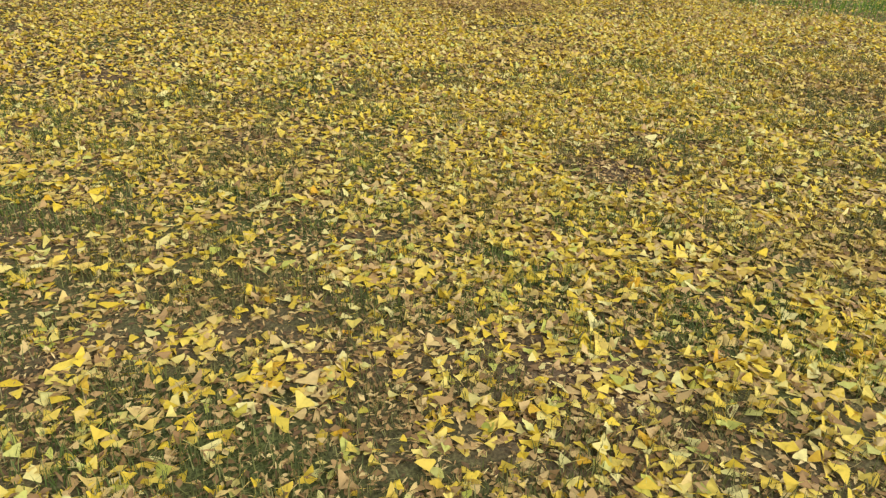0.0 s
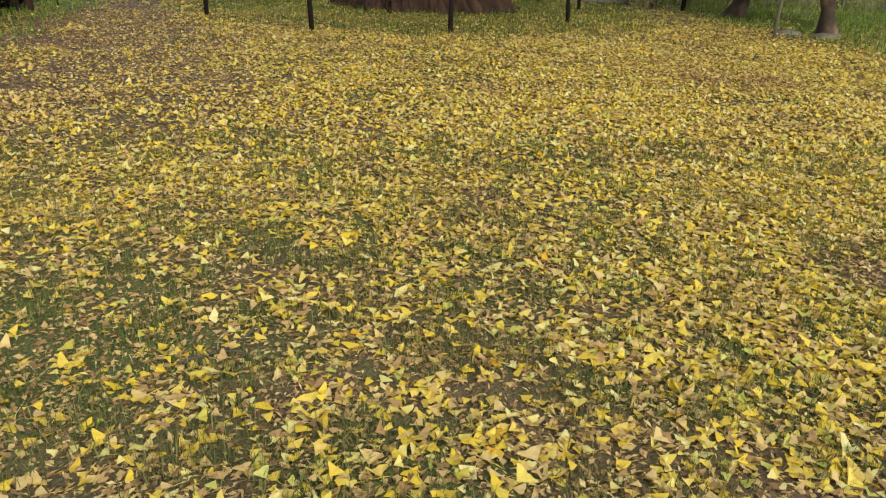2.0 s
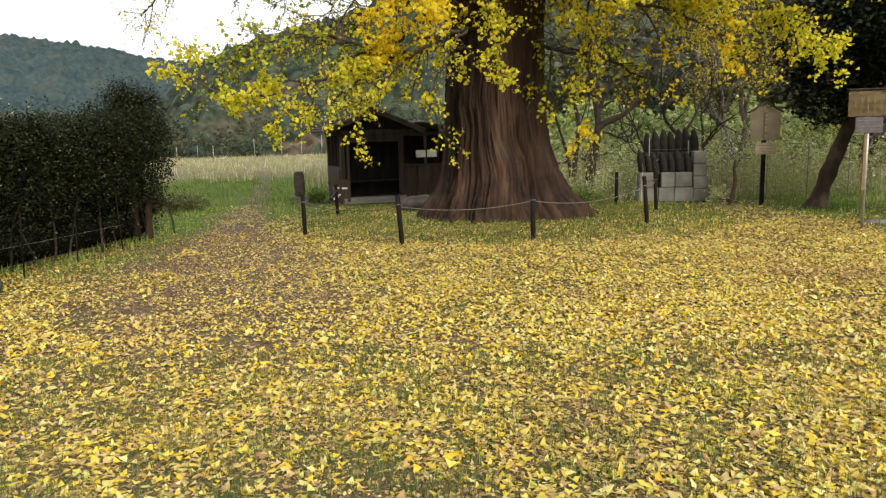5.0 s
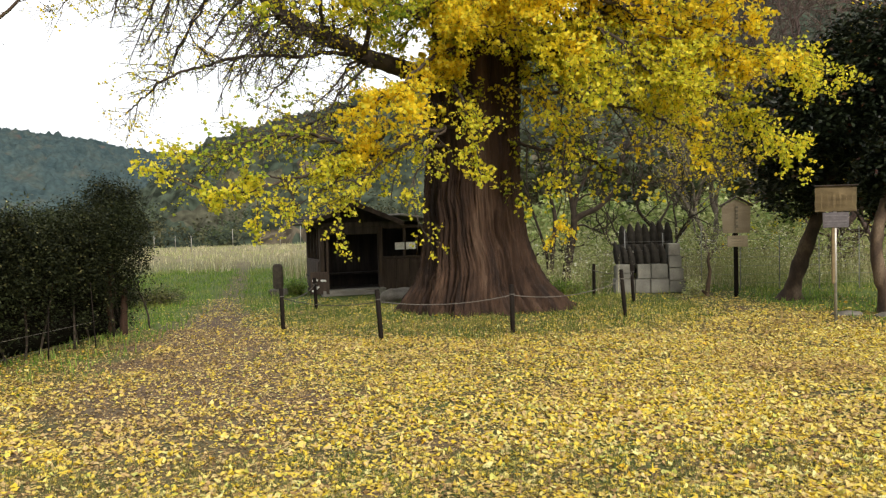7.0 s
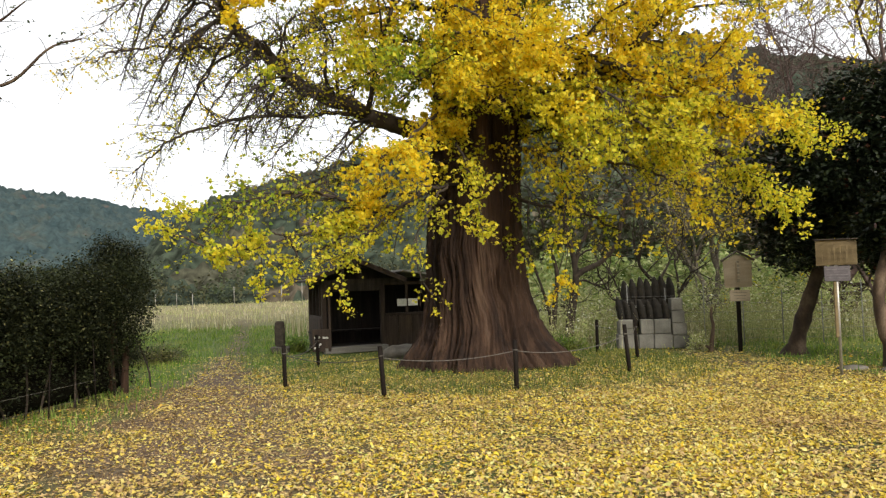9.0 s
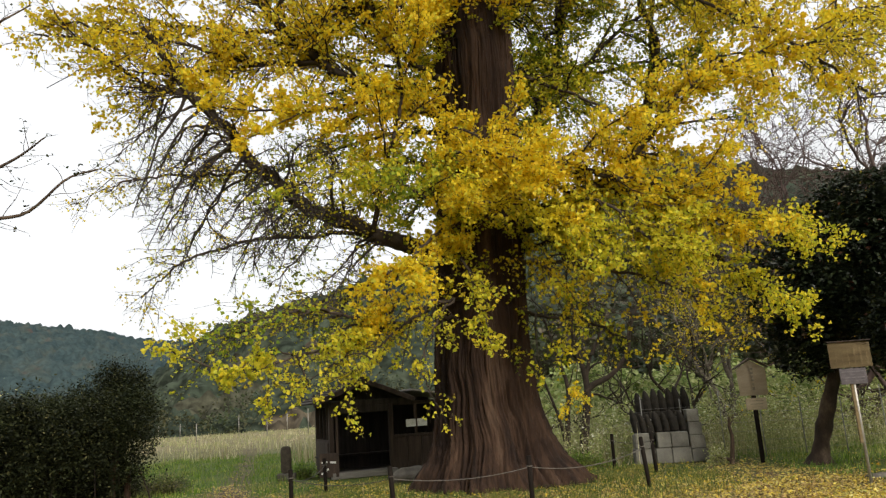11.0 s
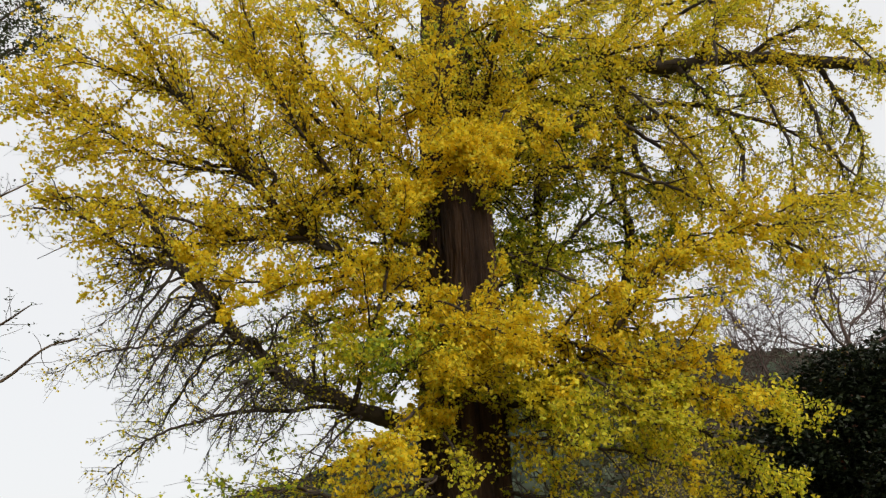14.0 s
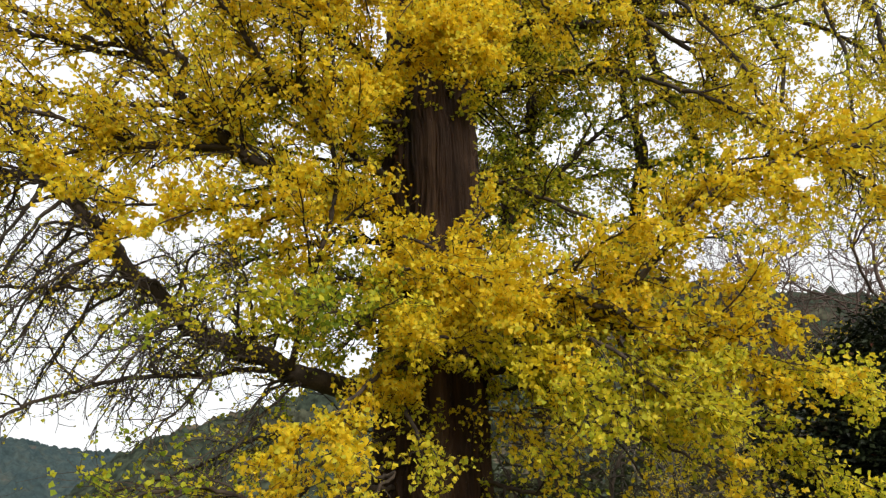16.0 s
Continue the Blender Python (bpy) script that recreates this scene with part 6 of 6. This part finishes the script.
bare_tree(6.9, 24.5, [(-0.2, 0, 1, 1.6, 0.10), (0.6, 0, 0.9, 1.5, 0.08), (-0.7, 0, 0.8, 1.4, 0.07)], "dark bare tree with spreading twigs", mat=bark_limb, leaf_mat=leaf_kudzu, leaves=1)
bare_tree(12.2, 20.5, [(0.05, 0, 1, 4.2, 0.15), (0.3, 0.1, 1, 3.6, 0.10), (-0.3, 0.1, 1, 3.6, 0.09), (-0.15, -0.2, 1, 3.2, 0.08)], "tall bare tree with fine reddish twigs", mat=bark_red, level=6, bend=0.17, lift=0.03)
bare_tree(12.6, 24.0, [(0.0, 0, 1, 3.1, 0.16), (0.4, 0, 1, 2.8, 0.12), (-0.4, 0, 1, 2.8, 0.12)], "tall tree thinly hung with yellow-green leaves", mat=bark_red, leaf_mat=leaf_lime, leaves=3, level=5, size=0.12)
bare_tree(14.2, 22.5, [(0.05, 0, 1, 4.8, 0.17), (0.25, 0.1, 1, 4.2, 0.11), (-0.25, 0.1, 1, 4.3, 0.11)], "tall bare tree with fine reddish twigs", mat=bark_red, level=6, split=(3, 3), bend=0.17, lift=0.03)
bare_tree(9.2, 26.0, [(0.2, 0, 1, 2.2, 0.14), (-0.4, 0, 1, 2.0, 0.12)], "tall tree thinly hung with yellow-green leaves", mat=bark_grey, leaf_mat=leaf_lime, leaves=2, level=5, size=0.13)
def side_tree():
    """A tree outside the view whose boughs reach in over the hedge."""
    tree = empty("side_tree", pose(-11.5, 12.2, 0), "bare-twigged tree with small dark leaves beyond the hedge", "tree", "small trees")
    wood, cs = Soup(), []
    base = np.array((-11.5, 12.2, 0))
    wood.tube(curve_points([(0, 0, -0.1), (0.1, 0, 3), (0.3, 0, 7), (0.6, 0, 14)], 24), np.linspace(0.2, 0.08, 24), 10)
    boughs = (((0.15, 0, 4.3), (1.8, -0.1, 4.6), (3.3, -0.2, 5.25), (4.1, -0.2, 5.4), (4.75, -0.2, 5.95), (5.3, -0.2, 6.1)), ((0.2, 0, 5.0), (2.2, 0, 5.8), (3.6, 0, 6.4), (4.3, -0.1, 6.8)),
              ((0.3, 0, 7.2), (1.8, 0, 8.3), (3.0, -0.1, 8.9), (3.9, -0.1, 9.4)), ((0.4, 0, 10.0), (1.6, 0, 11.6), (2.7, 0, 12.7), (3.4, 0, 13.2)), ((0.5, 0, 11.5), (1.5, 0.2, 13.0), (2.6, 0.2, 14.2), (3.4, 0.2, 14.9)))
    for k, pts in enumerate(boughs):
        p = curve_points(pts, 24)
        wood.tube(p, np.linspace(0.05, 0.012, 24), 6)
        for j in range(13 if k < 3 else 60):
            i = rng.integers(9, 23)
            q = twig_points(p[i], unit(unit(p[i + 1] - p[i]) * 0.6 + rng.normal(0, 0.6, 3) + np.array((0, 0, 0.1))), rng.uniform(0.3, 0.9), 5, 0.22, 0.0)
            wood.tube(q, np.linspace(0.008, 0.003, 5), 3)
            leaves = 2 if k < 3 else 16
            cs.append(np.repeat(q[2:], leaves, 0) + rng.normal(0, 0.06, (3 * leaves, 3)))
    c = np.concatenate(cs)
    c = c[rng.random(len(c)) < 0.6]
    m = len(c)
    part("stem", wood.mesh("stem", True), bark_dark, tree)
    v, f = scatter(c, rng.uniform(0.05, 0.09, m), turns(rng.uniform(0, 6.3, m), rng.normal(-0.4, 0.8, m), rng.uniform(0, 6.3, m)), OVAL * np.array((1.5, 1, 1)), KITE_F)
    part("crown", mesh_arrays("crown", v, [f]), leaf_wood, tree)


side_tree()
for x, y, h in ((-8.6, 12.6, 0.9), (-9.2, 10.8, 1.0), (-8.9, 14.4, 0.8), (-10.2, 15.5, 1.0), (-9.6, 8.8, 0.9), (-7.9, 15.2, 0.6)):
    bare_tree(x, y, [(rng.normal(0, 0.3), 0, 1, h, 0.04), (rng.normal(0, 0.6), 0, 1, h * 0.9, 0.03), (rng.normal(0, 0.6), 0.2, 1, h, 0.03)], "thin pale bare shrub behind the hedge", leaf_mat=leaf_weed, leaves=1, level=3, name="shrub")

# dead branch stump beside the memorial
stub = Soup()
stub.tube(curve_points([(0, 0, -0.05), (0.05, 0, 0.3), (0.09, 0, 0.6), (0.05, 0, 0.85), (0.08, 0, 1.05)], 14), np.linspace(0.06, 0.025, 14), 8)
stub.tube(curve_points([(0.0, 0, 0.1), (-0.15, 0.05, 0.13), (-0.3, 0, 0.16)], 8), np.linspace(0.05, 0.015, 8), 6)
stub.tube(curve_points([(0.05, 0, 0.85), (0.13, 0, 0.95), (0.17, 0, 1.1)], 6), np.linspace(0.02, 0.008, 6), 5)
stump = part("dead_sapling", stub.mesh("dead_sapling", True), bark_dark)
stump.matrix_basis = pose(5.95, 17.4, 0)
tagged(stump, "gnarled dead sapling stub in the grass", "stump")


# ---- dark evergreens on the right ----
def evergreen(x, y, stems, blobs, label, count):
    """An evergreen with leaning trunks and a dense crown of clumps given as (x, y, z, radius) from its foot."""
    tree = empty("evergreen_tree", pose(x, y, 0), label, "tree", "evergreens")
    for pts, r in stems:
        p = curve_points(pts, 18)
        wood = Soup()
        wood.tube(p, r * np.interp(np.linspace(0, 1, 18), [0, 0.1, 0.25, 1], [2.0, 1.35, 1.0, 0.65]) * (1 + rng.normal(0, 0.07, 18)), 14)
        part("trunk", wood.mesh("trunk", True), bark_dark, tree, "leaning pale-flecked brown trunk")
    tot = sum(b[3] ** 2 for b in blobs)
    cs = []
    for bx, by, bz, br in blobs:
        k = int(count * br ** 2 / tot)
        d = rng.normal(0, 1, (k, 3))
        d /= np.linalg.norm(d, axis=1, keepdims=True)
        lump = 1 + 0.35 * (smooth_noise(d[:, 0] * 3 + bx, d[:, 2] * 3 + d[:, 1] * 2, 1.6, int(bx * 10) + 77) - 0.5)
        cs.append(np.array((bx, by, bz)) + d * (br * lump * (0.55 + 0.5 * rng.random(k) ** 0.5))[:, None])
    c = np.concatenate(cs)
    m = len(c)
    rot = turns(rng.uniform(0, 2 * np.pi, m), rng.normal(-0.2, 0.7, m), rng.uniform(0, 2 * np.pi, m))
    v, f = scatter(c, rng.uniform(0.09, 0.16, m), rot, OVAL * np.array((1.35, 1, 1)), KITE_F, rng.normal(1, 0.8, m))
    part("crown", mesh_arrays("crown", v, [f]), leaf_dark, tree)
    return tree


evergreen(7.55, 16.6, [([(0, 0, -0.1), (0.15, 0, 0.5), (0.35, -0.1, 1.2), (0.6, -0.2, 2.0), (0.9, -0.3, 3.2)], 0.17)],
          [(0.9, -0.2, 3.0, 1.15), (0.2, 0.1, 3.9, 1.2), (1.8, -0.4, 3.2, 1.3), (1.2, 0, 4.6, 1.3), (2.4, -0.2, 4.4, 1.3), (0.3, 0.4, 2.6, 0.8), (1.9, 0, 5.4, 1.1), (3.2, -0.2, 5.2, 1.4), (3.4, 0, 3.4, 1.4)],
          "dark evergreen with leaning pale-flecked trunk", 56000)
evergreen(7.95, 13.5, [([(0, 0, -0.1), (-0.12, 0, 0.5), (-0.25, 0, 1.1), (-0.2, 0, 1.7), (0.1, 0, 2.6)], 0.13)],
          [(0.5, 0.2, 2.6, 0.9), (1.2, 0.2, 3.3, 1.1), (1.6, 0.2, 2.3, 1.0)],
          "dark glossy evergreen with a curved trunk", 24000)

# ---- weeds, climbers and a wire fence at the back ----
x, y = strew(84000, -3, 22, 18.6, 30, lambda x, y: hut_clear(x, y) * np.clip((x + 4 - 0.4 * (y - 18)) * 0.5, 0, 1) * (0.25 + smooth_noise(x, y, 1.5, 41)))
m = len(x)
z = rng.random(m) ** 0.8 * np.interp(y, [18.6, 22, 30], [0.8, 1.3, 1.7]) * (0.5 + smooth_noise(x, y, 1.1, 42))
rot = turns(rng.uniform(0, 2 * np.pi, m), rng.normal(0.5, 0.6, m), rng.uniform(0, 2 * np.pi, m))
v, f = scatter(np.stack([x, y, z], -1), rng.uniform(0.05, 0.12, m), rot, OVAL, KITE_F)
part("weeds", mesh_arrays("weeds", v, [f]), leaf_weed, None, "tall tangled pale green weeds behind the clearing", "stuff")
x, y = strew(15000, -4, 20, 18.4, 27, lambda x, y: hut_clear(x, y) * np.clip((x + 5 - 0.4 * (y - 18)) * 0.5, 0, 1) * (0.3 + smooth_noise(x, y, 1.8, 43)))
blades("tall_grass", x, y, rng.uniform(0.3, 1.15, len(x)), 0.014, blade_dry, "tall dry seeding grass along the fence", 0.9)
x, y = strew(7000, -14, -3.5, 26, 40, lambda x, y: hut_clear(x, y) * np.clip((x + 9.5 - 0.15 * (y - 18)) * 0.5, 0, 1) * np.clip(path_gap(x, y) - 1.3, 0, 1) * (0.2 + smooth_noise(x, y, 1.8, 44)))
blades("plume_grass", x, y, rng.uniform(0.3, 1.0, len(x)), 0.022, blade_dry, "pale plumed grass beside the hut", 0.35)

x, y = rng.uniform(2, 40, 36000), rng.uniform(29, 37, 36000)
m = len(x)
z = np.interp(y, [29, 32, 37], [0.9, 2.3, 2.9]) * (0.55 + 0.8 * (smooth_noise(x, y, 3.0, 51) - 0.1)) * rng.uniform(0.75, 1.0, m)
rot = turns(rng.uniform(0, 2 * np.pi, m), rng.normal(0.7, 0.5, m), rng.uniform(0, 2 * np.pi, m))
v, f = scatter(np.stack([x, y, z], -1), rng.uniform(0.14, 0.32, m), rot, KITE, KITE_F)
part("climbing_vines", mesh_arrays("climbing_vines", v, [f]), leaf_kudzu, None, "bank smothered in pale green climbing vines", "stuff")

fence = empty("wire_fence", pose(0, 0, 0), "thin wire mesh fence on slim poles", "fence")
for i in range(15):
    x = 4.4 + i * 0.95
    part("pole", rod([(x, 18.9 - 0.10 * i, -0.1), (x, 18.9 - 0.10 * i, 1.55 + rng.normal(0, 0.1))], [0.014, 0.012], 6), wire_metal, fence)
for z in np.arange(0.2, 1.5, 0.22):
    part("wire", rod([(4.4, 18.9, z), (11, 18.2, z - 0.02), (17.7, 17.5, z)], [0.0035] * 3, 4), wire_metal, fence)

# thin poles that carry a net round the far field
far_fence = empty("field_fence", pose(0, 0, 0), "distant thin pale poles round the field", "fence")
for i in range(16):
    x, y = -36 + i * 2.3 + rng.normal(0, 0.4), 62 + rng.normal(0, 4)
    part("pole", rod([(x, y, -0.1), (x, y, rng.uniform(1.2, 2.4))], [0.035, 0.03], 6), metal_pole, far_fence)


# ---- woods and hills ----
def woods(name, centres, count, mat, label, leaf_size):
    """Far trees as many leaf clumps: centres are rows of x, y, z, radius, height."""
    cs, sizes = [], []
    each = max(count // len(centres), 8)
    for cx, cy, cz, cr, ch in centres:
        d = rng.normal(0, 1, (each, 3))
        d /= np.linalg.norm(d, axis=1, keepdims=True)
        r = 0.5 + 0.5 * rng.random(each) ** 0.6
        lump = 1 + 0.5 * (smooth_noise(d[:, 0] * 2.5 + cx, d[:, 2] * 2.5 + cy, 1.5, 61) - 0.5)
        cs.append(np.array((cx, cy, cz)) + d * np.array((cr, cr, ch)) * (r * lump)[:, None])
        sizes.append(rng.uniform(0.6, 1.3, each) * leaf_size * cr ** 0.5)
    c, s = np.concatenate(cs), np.concatenate(sizes)
    m = len(c)
    rot = turns(rng.uniform(0, 2 * np.pi, m), rng.normal(0.2, 0.8, m), rng.uniform(0, 2 * np.pi, m))
    v, f = scatter(c, s, rot, KITE, KITE_F)
    return part(name, mesh_arrays(name, v, [f]), mat, None, label, "stuff")


rows_ = []
for i in range(70):
    x = -70 + i * 1.35 + rng.normal(0, 1)
    y = 92 + rng.normal(0, 8)
    h = rng.uniform(1.4, 3.6)
    rows_.append((x, y, h * 0.8, rng.uniform(2, 3.5), h))
woods("field_edge_thicket", rows_, 28000, leaf_wood, "low dark thicket along the far edge of the field", 0.22)
rows_ = []
for i in range(46):
    x = 3 + i * 1.25 + rng.normal(0, 1.2)
    y = 46 + rng.normal(0, 5) - 0.1 * i
    h = rng.uniform(2.5, 6.5)
    rows_.append((x, y, h * 0.95, rng.uniform(1.8, 3.0), h))
woods("back_wood", rows_, 32000, leaf_wood, "dark mixed wood behind the vines", 0.34)

forest, n, l, b = material("hill_forest", 1.0, 0, 0.05)
cells = n.new("ShaderNodeTexVoronoi")
tc = n.new("ShaderNodeTexCoord")
cells.inputs["Scale"].default_value = 0.11
l.new(tc.outputs["Object"], cells.inputs["Vector"])
tone = n.new("ShaderNodeSeparateColor")
l.new(cells.outputs["Color"], tone.inputs["Color"])
r = ramp(n, [(0, (0.030, 0.040, 0.028)), (0.55, (0.040, 0.050, 0.034)), (0.85, (0.050, 0.058, 0.037)), (0.97, (0.08, 0.066, 0.045))])
l.new(tone.outputs["Red"], r.inputs["Fac"])
nz = noise_node(n, l, 0.6, 8)
g = ramp(n, [(0.35, (0.4, 0.4, 0.4)), (0.65, (1.45, 1.45, 1.45))])
l.new(nz.outputs["Fac"], g.inputs["Fac"])
l.new(mixed(n, l, 1.0, r.outputs["Color"], g.outputs["Color"], "MULTIPLY"), b.inputs["Base Color"])


# far forest tinted blue-green: the haze of distance is put into its colour
forest_hazed = surface("hazed_far_hill_forest", [(0.3, (0.032, 0.052, 0.056)), (0.52, (0.046, 0.068, 0.068)), (0.64, (0.058, 0.073, 0.065)), (0.72, (0.085, 0.072, 0.065))], 0.09, (1, 1, 1), 1.0, 0.0, 0.1, 0.5, spec=0.05, vary=0.0)



def hill(name, azimuths, rises, far, deep, label, tree=6.0, mat=forest):
    """A wooded ridge whose skyline follows the given rise over each azimuth, in degrees."""
    az = np.radians(np.linspace(azimuths[0], azimuths[-1], 560))
    top = np.tan(np.radians(np.interp(np.degrees(az), azimuths, rises)))
    u = np.linspace(0, 1, 90)
    a, w = np.meshgrid(az, u, indexing="ij")
    d = far + deep * (w - 1)
    z = (top[:, None] * far * np.sin(w * np.pi / 2) ** 1.15) * 1.0
    x, y = d * np.sin(a), d * np.cos(a)
    z = z + tree * (smooth_noise(x, y, tree * 2.2, 71) - 0.5) * np.clip(w * 4, 0, 1) + tree * 0.5 * (smooth_noise(x, y, tree * 0.9, 72) - 0.5)
    z = z - 2 * (1 - np.clip(w * 6, 0, 1)) - tree * 0.2
    v = np.stack([x, y, z], -1).reshape(-1, 3)
    n1, n2 = a.shape
    i, j = np.meshgrid(np.arange(n1 - 1), np.arange(n2 - 1), indexing="ij")
    k = i * n2 + j
    ob = part(name, mesh_arrays(name, v, [np.stack([k, k + 1, k + n2 + 1, k + n2], -1).reshape(-1, 4)], True), mat, None, label, "structure")
    return ob


hill("backdrop_far_hill", [-80, -50, -36, -31, -28, -25.5, -23, -21, -17, -10, 20], [6, 7.5, 7.4, 6.9, 6.6, 6.3, 5.8, 5.6, 5.0, 4, 3], 520, 260, "wooded hill with blue-green haze put into its colour", 5, forest_hazed)
hill("backdrop_near_hill", [-26, -22, -20, -19, -15, -11, -5, 5, 12, 19, 25, 35, 50, 80], [0.5, 3.5, 5.4, 5.9, 7.5, 8.4, 10, 13, 15.5, 16.6, 14.6, 12.5, 11, 9], 190, 110, "dark wooded hill behind the tree", 3.0)
hill("backdrop_rear_hill", [80, 120, 180, 240, 280], [9, 6, 5, 5, 6], 260, 120, "wooded hill behind the clearing", 6)
